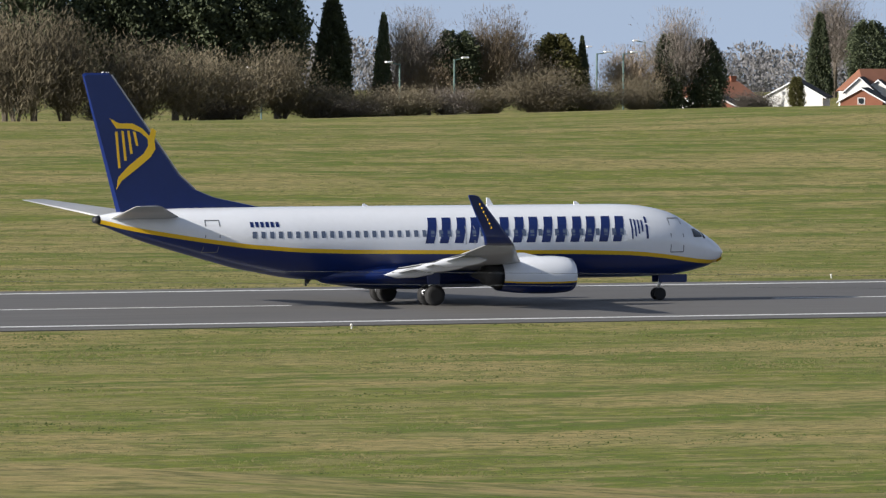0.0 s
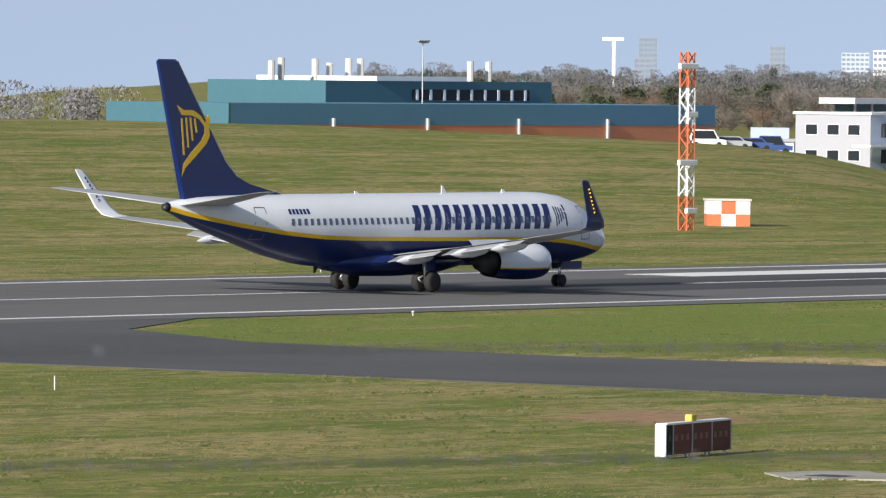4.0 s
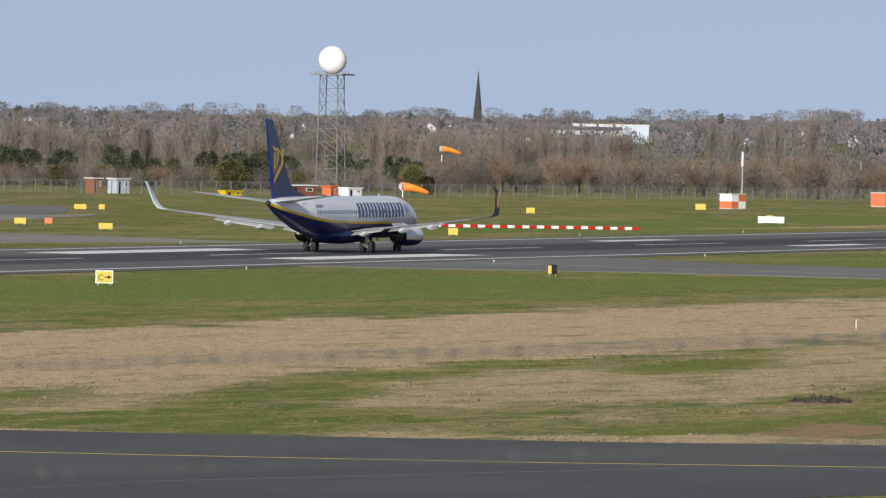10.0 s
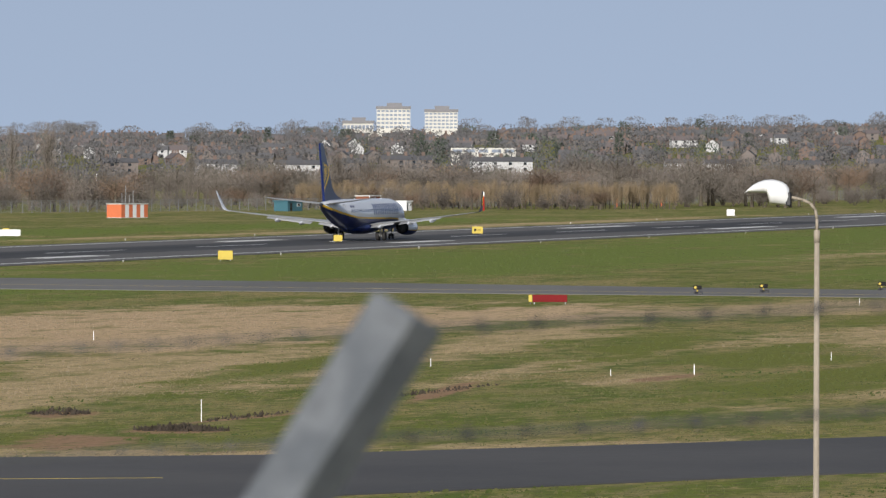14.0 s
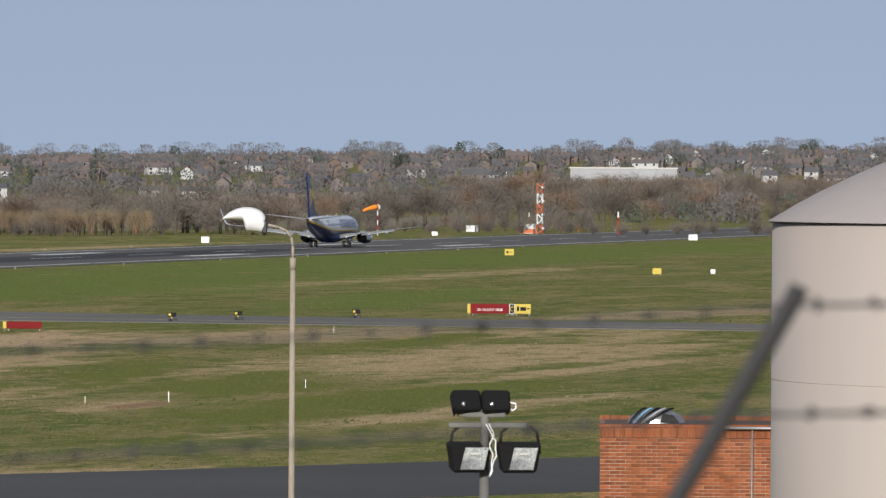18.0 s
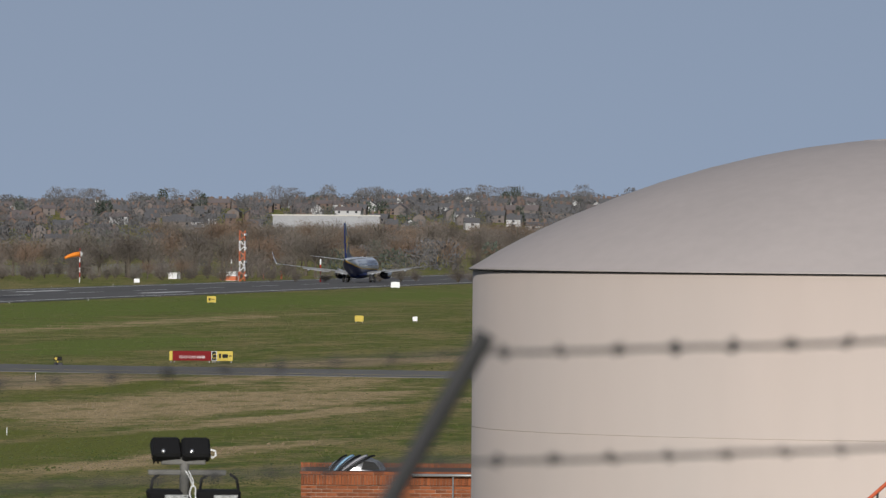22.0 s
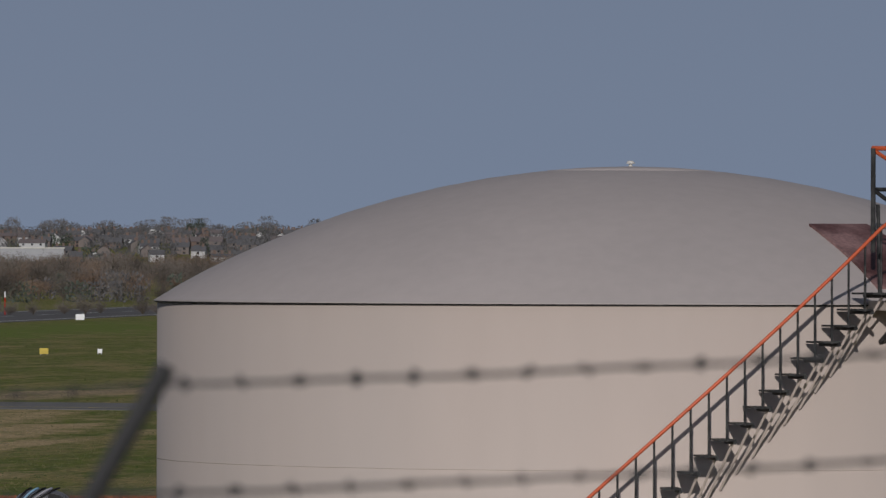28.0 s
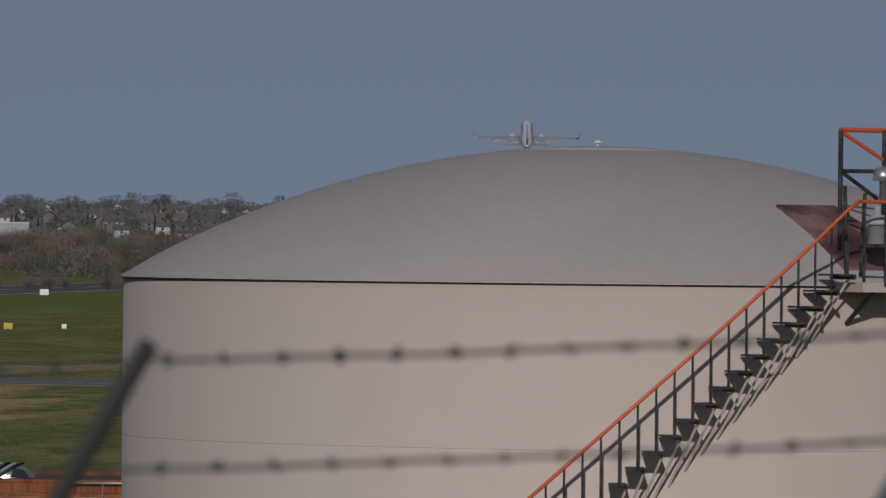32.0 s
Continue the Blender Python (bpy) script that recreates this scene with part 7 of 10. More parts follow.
# ---- parked aircraft and vehicles ----
def build_parked_jet():
    j = empty("parked_jet", "plain white twin-engine jet with grey curved stripes, parked", "airplane")
    g = GEAR_AFT
    part("fuselage", skin(bmesh.new(), 0.0, 38.05, lambda a: body_at(a)[1], lambda a: body_at(a)[0], 0.5, 16), AIRWHITE, j, "white fuselage", True)
    for s in (-1, 1):
        st = [((g - 12.6, s * 1.2, 1.95), 8.6, 0.13, (0, 0, 1)), ((g - 15.4, s * 5.2, 2.38), 5.75, 0.115, (0, 0, 1)), ((g - 21.75, s * 16.4, 3.70), 1.75, 0.10, (0, 0, 1))]
        part("wing", foil(bmesh.new(), st, 8), WINGGREY, j, smooth=True)
        part("tailplane", foil(bmesh.new(), [((g - 33.4, s * 0.35, 4.78), 4.1, 0.10, (0, 0, 1)), ((g - 37.75, s * 7.15, 5.60), 1.55, 0.09, (0, 0, 1))], 6), AIRWHITE, j, smooth=True)
        en = part("engine", lathe(bmesh.new(), [(0.8, -12.6), (0.93, -12.2), (1.06, -13.2), (1.04, -14.6), (0.8, -16.6)], 20, "x", (g, s * 4.83, 1.62)), AIRWHITE, j, "white engine", True)
        part("fan", lathe(bmesh.new(), [(0.0, -12.9), (0.82, -12.9), (0.82, -13.0)], 16, "x", (g, s * 4.83, 1.62)), DARKMETAL, en)
        leg = part("gear_leg", tubes(((0, s * 2.86, 0.5), (0, s * 2.7, 2.0), 0.13)), ALU, j)
        wheel(leg, 0, s * 2.43, 0.57, 0.42)
        wheel(leg, 0, s * 3.29, 0.57, 0.42)
        part("cockpit_window", on_skin(2.0, 3.72, 0.95, 0.46, 0.015, s), GLASSDARK, j)
        for i in range(3):
            part("stripe", on_skin(20 + i, 3.0 + 0.25 * i, 14, 0.10, 0.014, s), CLAD_GREY, j)
    leg = part("nose_leg", tubes(((g - 4, 0, 0.34), (g - 3.9, 0, 1.5), 0.09)), ALU, j)
    wheel(leg, g - 4, 0.22, 0.345, 0.2)
    wheel(leg, g - 4, -0.22, 0.345, 0.2)
    outline = [(37.0, 5.0), (39.05, 12.4), (37.5, 12.5), (33.3, 7.05), (31.2, 5.85), (28.4, 5.30), (30.0, 5.0)]
    part("tail_fin", slab(bmesh.new(), [(g - a, z) for a, z in outline], -0.14, 0.14), AIRWHITE, j)
    j.matrix_basis = Matrix.Translation((806, 424, 0.05)) @ Matrix.Rotation(radians(180), 4, "Z") @ Matrix.Scale(0.76, 4)


build_parked_jet()


def small_jet(x, y, turn, scale, stripe):
    j = empty("business_jet", "small white T-tailed business jet, parked", "airplane", "business jets", at=Matrix.Translation((x, y, 0.05)) @ Matrix.Rotation(radians(turn), 4, "Z") @ Matrix.Scale(scale, 4))
    part("fuselage", lathe(bmesh.new(), [(0.05, 7.0), (0.45, 6.4), (0.75, 5.2), (0.85, 3.5), (0.85, -2.0), (0.6, -5.0), (0.15, -7.2)], 18, "x", (0, 0, 1.75)), AIRWHITE, j, smooth=True)
    part("stripe", boxes((-5, 4.5, -0.88, 0.88, 1.45, 1.6)), stripe, j)
    for s in (-1, 1):
        part("wing", foil(bmesh.new(), [((1.8, s * 0.6, 1.2), 3.0, 0.11, (0, 0, 1)), ((-1.2, s * 7.2, 1.6), 1.0, 0.1, (0, 0, 1))], 6), AIRWHITE, j, smooth=True)
        part("engine", lathe(bmesh.new(), [(0.3, -2.2), (0.42, -2.5), (0.42, -4.0), (0.25, -4.8)], 12, "x", (0, s * 1.3, 2.2)), ALU, j, smooth=True)
        part("tailplane", foil(bmesh.new(), [((-6.2, 0, 4.6), 1.4, 0.09, (0, 0, 1)), ((-7.2, s * 3.0, 4.65), 0.8, 0.09, (0, 0, 1))], 5), AIRWHITE, j)
        part("window", boxes((5.2, 5.9, s * 0.45 - 0.2, s * 0.45 + 0.2, 2.05, 2.3)), GLASSDARK, j)
        part("gear", tubes(((0, s * 1.5, 0), (0, s * 1.4, 1.2), 0.12)), DARKMETAL, j)
    part("fin", slab(bmesh.new(), [(-4.2, 2.4), (-6.4, 2.2), (-7.4, 4.7), (-6.2, 4.7)], -0.09, 0.09), AIRWHITE, j)
    part("nose_gear", tubes(((5, 0, 0), (5, 0, 1.2), 0.09)), DARKMETAL, j)
    return j



def truck(x, y, turn, length, height, body, label, cab_len=2.0, tank_body=False, name="service_truck"):
    t = empty(name, label, "truck", "apron vehicles", at=pose(x, y, 0.05, 0, 0, turn))
    L = length
    part("chassis", boxes((-L / 2, L / 2, -1.0, 1.0, 0.5, 0.8)), DARKMETAL, t)
    part("cab", boxes((L / 2 - cab_len, L / 2, -1.15, 1.15, 0.8, 2.4), bevel=0.12), WHITE, t)
    part("windscreen", boxes((L / 2 - cab_len * 0.8, L / 2 + 0.02, -1.17, 1.17, 1.6, 2.2)), GLASSDARK, t)
    if tank_body:
        part("tank", lathe(bmesh.new(), [(0.3, -L / 2), (1.1, -L / 2 + 0.3), (1.1, L / 2 - cab_len - 0.5), (0.3, L / 2 - cab_len - 0.2)], 18, "x", (0, 0, height - 1.1)), body, t, smooth=True)
    else:
        part("body", boxes((-L / 2, L / 2 - cab_len - 0.15, -1.2, 1.2, 0.85, height), bevel=0.06), body, t)
    for wx in (-L / 2 + 0.9, -L / 2 + 2.0, L / 2 - 0.9):
        for s in (-1, 1):
            w = part("wheel", lathe(bmesh.new(), [(0.2, -0.14), (0.48, -0.14), (0.48, 0.14), (0.2, 0.14)], 12, "y"), TYRE, t)
            w.location = (wx, s * 1.02, 0.48)
    return t


def apron_clutter():
    """Loose equipment in front of the lean-to workshop."""
    t = empty("storage_tank", "dark blue-grey round storage tank", "tank", at=place_facing(56.39, 850))
    part("cover", lathe(bmesh.new(), [(2.1, 0.0), (2.1, 3.3), (1.9, 3.5), (0.02, 3.6)], 24), SLATE, t, "dark curved shell", True)
    part("hatch", boxes((-0.4, 0.4, -2.14, -2.06, 0.3, 1.4)), DARKMETAL, t)
    f = empty("steel_frame_tower", "white steel frame stand with three decks", "stand", at=place_facing(56.563, 846))
    for x in (-1.0, 1.0):
        for y in (-0.6, 0.6):
            part("post", tubes(((x, y, 0), (x, y, 3.3), 0.16), n=6), WHITE, f)
    for z in (0.9, 2.1, 3.2):
        part("deck", boxes((-1.15, 1.15, -0.7, 0.7, z, z + 0.14)), WHITE, f)
    # Digger shape stands in for a small yellow cart.
    d = empty("mini_digger", "digger shape standing in for a small yellow cart", "digger", at=place_facing(56.74, 844))
    part("track", boxes((-1.0, 1.0, -0.8, -0.4, 0, 0.45), bevel=0.1), TYRE, d)
    part("track", boxes((-1.0, 1.0, 0.4, 0.8, 0, 0.45), bevel=0.1), TYRE, d)
    part("body", boxes((-0.9, 0.4, -0.7, 0.7, 0.5, 1.2), bevel=0.1), YSIGN, d)
    part("arm", tubes(((0.3, 0, 1.0), (1.2, 0, 1.7), 0.12), ((1.2, 0, 1.7), (1.9, 0, 0.6), 0.09), n=6), YSIGN, d)
    part("bucket", boxes((1.7, 2.1, -0.3, 0.3, 0.2, 0.6), bevel=0.05), DARKMETAL, d)
    g = empty("site_cabin", "grey-green site cabin with a sloping roof", "cabin", at=place_facing(55.93, 850))
    green = mat("grey_green_sheet", (0.10, 0.16, 0.14), 0.7, vary=0.15, scale=1)
    part("body", slab(bmesh.new(), [(-2.0, 0), (2.0, 0), (2.0, 2.0), (1.4, 2.5), (-0.6, 2.6), (-2.0, 0.9)], -1.0, 1.0), green, g)
    part("rib", boxes((0.6, 0.75, -1.06, -1.0, 0, 2.4)), DARKMETAL, g)
    part("annex", boxes((-4.1, -2.05, -0.4, 1.4, 0, 2.7), bevel=0.04), DARKMETAL, g, "dark open-fronted annex")
    part("annex_roof", boxes((-4.3, -1.6, -0.6, 1.6, 2.7, 2.85)), PALE, g)
    c = empty("cabinet", "tall yellow equipment cabinet", "cabinet", at=place_facing(55.61, 848))
    part("body", boxes((-0.35, 0.35, -0.3, 0.3, 0.1, 2.4), bevel=0.04), YSIGN, c)
    part("plinth", boxes((-0.38, 0.38, -0.33, 0.33, 0, 0.1)), STEEL, c)
    for az, w, h, m in ((55.45, 1.6, 2.1, PALE), (55.53, 1.2, 1.8, ROOF_GREY), (55.70, 0.9, 3.0, WHITE)):
        k = empty("storage_crate", "pale stacked storage crate by the workshop", "crate", at=place_facing(az, 849))
        part("body", boxes((-w / 2, w / 2, -0.6, 0.6, 0, h), bevel=0.05), m, k)
        part("lid", boxes((-w / 2 - 0.04, w / 2 + 0.04, -0.64, 0.64, h, h + 0.08)), STEEL, k)
    b = empty("site_barrier", "line of wire mesh site panels on the apron", "barrier")
    a0, a1 = Vector((702, 448, 0)), Vector((708, 432, 0))
    turn = math.degrees(math.atan2(a1.y - a0.y, a1.x - a0.x))
    ln = (a1 - a0).length / 5
    rod = bmesh.new()
    for k in range(14):
        box(rod, 0.1 + k * (ln - 0.2) / 13 - 0.012, 0.1 + k * (ln - 0.2) / 13 + 0.012, -0.01, 0.01, 0.15, 2.2)
    me, rail = mesh_of("mesh", rod, STEEL), mesh_of("frame", boxes((0, ln, -0.03, 0.03, 2.2, 2.27), (0, ln, -0.03, 0.03, 0.1, 0.16), (0, 0.06, -0.03, 0.03, 0, 2.27)), STEEL)
    for k in range(5):
        p = a0 + (a1 - a0) * k / 5
        twin("mesh", me, b, pose(p.x, p.y, 0, 0, 0, turn))
        twin("frame", rail, b, pose(p.x, p.y, 0, 0, 0, turn))
    proto = None
    r = random.Random(12)
    for k in range(0, 26, 5):
        x, y = 764 + k * 4.6 + r.uniform(-1, 1), 437 - k * 0.9 + r.uniform(-1.5, 1.5)
        if proto is None:
            proto = empty("traffic_cone", "orange and white traffic cone on the apron", "cone", "traffic cones", at=pose(x, y, 0.036))
            part("base", boxes((-0.28, 0.28, -0.28, 0.28, 0, 0.05)), TYRE, proto)
            part("cone", lathe(bmesh.new(), [(0.19, 0.05), (0.12, 0.32)], 10), ORANGE, proto)
            part("band", lathe(bmesh.new(), [(0.125, 0.31), (0.08, 0.48)], 10), WHITE, proto)
            part("tip", lathe(bmesh.new(), [(0.085, 0.47), (0.04, 0.68), (0.0, 0.68)], 10), ORANGE, proto)
        else:
            copy_thing(proto, pose(x, y, 0.036))


def scissor_lift():
    l = empty("scissor_lift", "yellow scissor lift with a raised basket", "lift", at=pose(925, 474, 0.04, 0, 0, -30))
    part("base", boxes((-1.2, 1.2, -0.6, 0.6, 0.25, 0.7), bevel=0.05), YELLOW, l)
    for x in (-0.8, 0.8):
        for s_ in (-0.5, 0.5):
            w = part("wheel", lathe(bmesh.new(), [(0.1, -0.1), (0.3, -0.1), (0.3, 0.1), (0.1, 0.1)], 10, "y"), TYRE, l)
            w.location = (x, s_, 0.28)
    for k in range(3):
        z = 0.7 + k * 0.55
        for s_ in (-0.4, 0.4):
            part("brace", tubes(((-0.9, s_, z), (0.9, s_, z + 0.55), 0.06), n=6), YELLOW, l)
            part("brace", tubes(((0.9, s_, z), (-0.9, s_, z + 0.55), 0.06), n=6), YELLOW, l)
    part("deck", boxes((-1.2, 1.2, -0.6, 0.6, 2.35, 2.45)), YELLOW, l)
    for x in (-1.1, 0.0, 1.1):
        for s_ in (-0.55, 0.55):
            part("rail_post", tubes(((x, s_, 2.4), (x, s_, 3.4), 0.04), n=5), YELLOW, l)
    for s_ in (-0.55, 0.55):
        part("rail", tubes(((-1.1, s_, 3.4), (1.1, s_, 3.4), 0.04), n=5), YELLOW, l)


apron_clutter()
small_jet(796, 466, 205, 0.62, NAVY)
small_jet(792, 448, 178, 0.92, REDSIGN)
truck(800, 438, 176, 7.5, 2.6, PALE, "dusty beige fuel bowser on the apron", 2.0, True)
small_jet(768, 470, 190, 0.7, CLAD_GREY)
scissor_lift()
truck(1000, 472, -28, 7.0, 2.1, BLUETRUCK, "long blue and white airport fire truck")
truck(1007, 466, -20, 4.2, 1.8, WHITE, "small white apron van", 1.5, name="van")
truck(1036, 463.6, -25, 2.6, 1.2, WHITE, "white ground service truck", 1.8)
truck(1017, 466, 150, 4.2, 2.2, WHITE, "white catering truck on the apron", 1.8)
truck(1041, 461.5, -30, 2.6, 1.1, WHITE, "white baggage van on the apron", 1.6, name="van")
truck(744, 453, -60, 8.0, 2.9, ALU, "silver fuel tanker beside the terminal", 2.0, True)
truck(733, 455, -60, 5.0, 2.4, WHITE, "white apron service truck", 1.8)
truck(752, 450, 120, 6.0, 2.7, WHITE, "white box truck by the terminal", 1.8)
truck(762, 446, -60, 4.2, 1.9, WHITE, "white apron van beside the terminal", 1.5, name="van")
truck(707.5, 458.2, -57, 7.2, 2.0, WHITE, "white low loader beside the lean-to", 0.7)
truck(716, 449, -62, 8.0, 1.6, WHITE, "long white equipment trailer", 1.0)
truck(1008, 484, -28, 4.2, 1.9, WHITE, "small white van by the hangar doors", 1.5, name="van")


def steps(x, y, turn, flip=1):
    s = empty("boarding_stairs", "mobile blue and white boarding stairs", "stairs", "boarding stairs", at=pose(x, y, 0.05, 0, 0, turn))
    for side in (-0.9, 0.9):
        part("rail", slab(bmesh.new(), [(-2.6, 0.6), (2.0, 3.0), (2.0, 4.0), (-2.6, 1.6)], side - 0.04, side + 0.04), CLAD_BLUE if flip > 0 else WHITE, s)
    for i in range(9):
        part("step", boxes((-2.5 + i * 0.5, -2.1 + i * 0.5, -0.85, 0.85, 0.6 + i * 0.26, 0.68 + i * 0.26)), STEEL, s)
    part("frame", tubes(((2.0, -0.8, 0.2), (2.0, -0.8, 3.0), 0.07), ((2.0, 0.8, 0.2), (2.0, 0.8, 3.0), 0.07), ((-2.4, -0.8, 0.2), (2.0, -0.8, 0.3), 0.07), ((-2.4, 0.8, 0.2), (2.0, 0.8, 0.3), 0.07)), STEEL, s)
    for dx in (-2, 2):
        for dy in (-0.9, 0.9):
            w = part("wheel", lathe(bmesh.new(), [(0.1, -0.1), (0.28, -0.1), (0.28, 0.1), (0.1, 0.1)], 10, "y"), TYRE, s)
            w.location = (dx, dy, 0.28)


steps(1025, 464.5, -25)
steps(1031.5, 463, -28, -1)
steps(738, 446, -60, -1)


def scaffold():
    s = empty("access_platform", "red and white steel access platform", "platform", at=pose(1004, 474, 0, 0, 0, -28))
    for x in (-3, -1, 1, 3):
        for y in (-1.2, 1.2):
            part("post", tubes(((x, y, 0), (x, y, 3.2 if x < 0 else 4.6), 0.1), n=6), WHITE if x > -2 else REDSIGN, s)
    for z in (2.2, 3.2):
        part("deck", boxes((-3.2, 1.0, -1.3, 1.3, z, z + 0.15)), REDSIGN, s)
    part("deck", boxes((0.8, 3.2, -1.3, 1.3, 3.8, 4.0)), REDSIGN, s)
    for x in (-3, -1, 1):
        part("brace", tubes(((x, -1.2, 0.2), (x + 2, -1.2, 3.0), 0.06), n=5), REDSIGN, s)


scaffold()


def training_rig():
    r = empty("training_fuselage", "green-grey metal fuselage mock-up for fire training", "mock-up", at=pose(1136, 508, 0, 0, 0, -26))
    khaki = mat("weathered_khaki", (0.33, 0.355, 0.28), 0.7, vary=0.3, scale=0.8, second=(0.24, 0.26, 0.20), stretch=(1.5, 1.5, 0.3))
    part("fuselage", lathe(bmesh.new(), [(0.05, -5.75), (1.9, -5.72), (1.95, -5.6), (1.95, 5.3), (1.9, 5.4), (0.05, 5.42)], 24, "x", (0, 0, 3.9)), khaki, r, smooth=True)
    part("roof_cover", boxes((-4.6, 5.6, -1.6, 1.6, 5.3, 7.3), bevel=0.1), khaki, r)
    part("nose_section", lathe(bmesh.new(), [(0.05, 6.35), (1.38, 6.4), (1.4, 6.5), (1.4, 9.8), (1.35, 9.9)], 20, "x", (0, 0, 3.4)), khaki, r, smooth=True)
    part("burnt_end", lathe(bmesh.new(), [(1.42, 9.2), (1.42, 11.6), (1.36, 11.7), (0.05, 11.72)], 20, "x", (0, 0, 3.4)), BRICKRED, r, smooth=True)
    for x in (-4.5, -1.5, 1.5, 4.5, 7.5, 9.8):
        part("support", tubes(((x, -1.0, 0), (x, -0.7, 2.4), 0.16), n=6), DARKMETAL, r)
        part("support", tubes(((x, 1.0, 0), (x, 0.7, 2.4), 0.16), n=6), DARKMETAL, r)
    for k in range(5):
        part("mark_bar", boxes((-3.0 + k * 1.3, -2.0 + k * 1.3, -1.99, -1.93, 4.1, 4.35)), WHITE, r)


training_rig()


def lettering(parent, text, size, x, y, z, material, name="lettering"):
    """Raised letters facing -Y."""
    cu = bpy.data.curves.new(name, "FONT")
    cu.body, cu.size, cu.extrude, cu.align_x = text, size, 0.004, "CENTER"
    tmp = bpy.data.objects.new(name, cu)
    scene.collection.objects.link(tmp)
    me = bpy.data.meshes.new_from_object(tmp.evaluated_get(bpy.context.evaluated_depsgraph_get()))
    bpy.data.objects.remove(tmp)
    me.materials.clear()
    me.materials.append(material)
    ob = new(name, me)
    ob.parent = parent
    ob.matrix_basis = pose(x, y, z, 90)
    return ob


def banner():
    b = empty("banner", "long white banner with red letters on posts", "sign", at=pose(1066, 473.5, 0, 0, 0, -24))
    part("panel", boxes((-7.5, 6.0, 0, 0.08, 1.1, 2.5)), WHITE, b)
    lettering(b, "TRAINING GROUND", 1.25, -0.6, -0.02, 1.35, REDSIGN)
    for x in (-7.2, -2.5, 2, 5.8):
        part("post", tubes(((x, 0.15, 0), (x, 0.15, 2.5), 0.06), n=6), STEEL, b)


banner()
BLACK = mat("black_panel", (0.012, 0.012, 0.013), 0.5)


def sign_box(x, y, w, h, face, turn, label, edge=None, feet=True):
    s = empty("airfield_sign", label, "sign", "airfield signs", at=pose(x, y, 0.02, 0, 0, turn))
    part("case", boxes((-w / 2, w / 2, -0.12, 0.12, 0.14, 0.14 + h), bevel=0.02), edge or face, s)
    part("face", boxes((-w / 2 + 0.06, w / 2 - 0.06, -0.135, -0.12, 0.2, 0.08 + h)), face, s)
    for dx in (-w * 0.35, w * 0.35):
        part("foot", tubes(((dx, 0, -0.05), (dx, 0, 0.16), 0.05), n=6), STEEL, s)
    return s


s = sign_box(529.3, 222.5, 1.3, 0.95, YSIGN, -67, "yellow exit sign with a black letter and arrow", WHITE)
lettering(s, "C", 0.62, -0.25, -0.14, 0.36, BLACK)
part("arrow", slab(bmesh.new(), [(0.02, 0.56), (0.28, 0.56), (0.28, 0.44), (0.52, 0.6), (0.28, 0.76), (0.28, 0.64), (0.02, 0.64)], -0.15, -0.136), BLACK, s)
for x, y, w, h in ((636.3, 300.2, 1.2, 0.75), (813.6, 300.1, 1.1, 0.75), (792.7, 232.1, 1.55, 0.95), (952.3, 264.0, 1.1, 0.8), (1046.9, 270.2, 1.5, 0.95), (1171.5, 214.7, 1.4, 0.95), (955.5, 156.5, 1.1, 0.75),
                   (1020, 330, 0.9, 0.7), (1140, 380, 1.6, 0.9), (1040, 372, 1.2, 0.8)):
    q = sign_box(x, y, w, h, YSIGN, -math.degrees(math.atan2(x, y)), "plain yellow airfield marker board")
    if x in (1046.9, 1171.5):
        part("letter_bar", boxes((-0.45, -0.15, -0.15, -0.136, 0.45, 0.8), (0.0, 0.45, -0.15, -0.136, 0.58, 0.68)), BLACK, q)
for x, y, w, h in ((1484.2, 236.1, 1.7, 1.1), (965.8, 151.1, 0.6, 0.55), (1340.4, 300.0, 1.4, 1.1), (1553, 300, 1.2, 0.8)):
    sign_box(x, y, w, h, WHITE, -math.degrees(math.atan2(x, y)), "plain white airfield marker board")
sign_box(990.3, 320.2, 3.5, 0.85, WHITE, -72, "long white board with faint bars")
for x, y, w, face, text in ((821.6, 355.9, 1.5, YSIGN, "small yellow marker board on the grass"), (826.8, 354.6, 1.0, ORANGE, "small orange marker board on the grass"), (969.8, 411.3, 1.8, YSIGN, "yellow marker board beyond the apron"), (973.2, 409.6, 0.9, YSIGN, "narrow yellow marker board beyond the apron"), (795.0, 334.1, 1.7, YSIGN, "yellow marker board by the taxiway")):
    sign_box(x, y, w * 0.9, 0.68, face, -math.degrees(math.atan2(x, y)), text)
yb = empty("water_barrier", "row of yellow plastic barriers on the taxiway", "barrier", at=pose(815.4, 372.8, 0, 0, 0, -65))
for i in range(3):
    part("segment", boxes((-2.75 + i * 1.85, -0.98 + i * 1.85, -0.3, 0.3, 0.02, 0.9), bevel=0.08), YELLOW, yb)


q = sign_box(605.8, 214.7, 0.75, 0.8, BLACK, -70, "black airfield marker board with a yellow edge")
part("edge_panel", boxes((-0.36, -0.08, -0.15, -0.136, 0.2, 0.86)), YSIGN, q, "yellow edge panel")

DULLRED = mat("weathered_red_sign", (0.175, 0.014, 0.016), 0.7, vary=0.2, scale=3)


for m in (REDSIGN, BLACK, DULLRED, YSIGN):
    m.node_tree.nodes["Principled BSDF"].inputs["Specular IOR Level"].default_value = 0.12


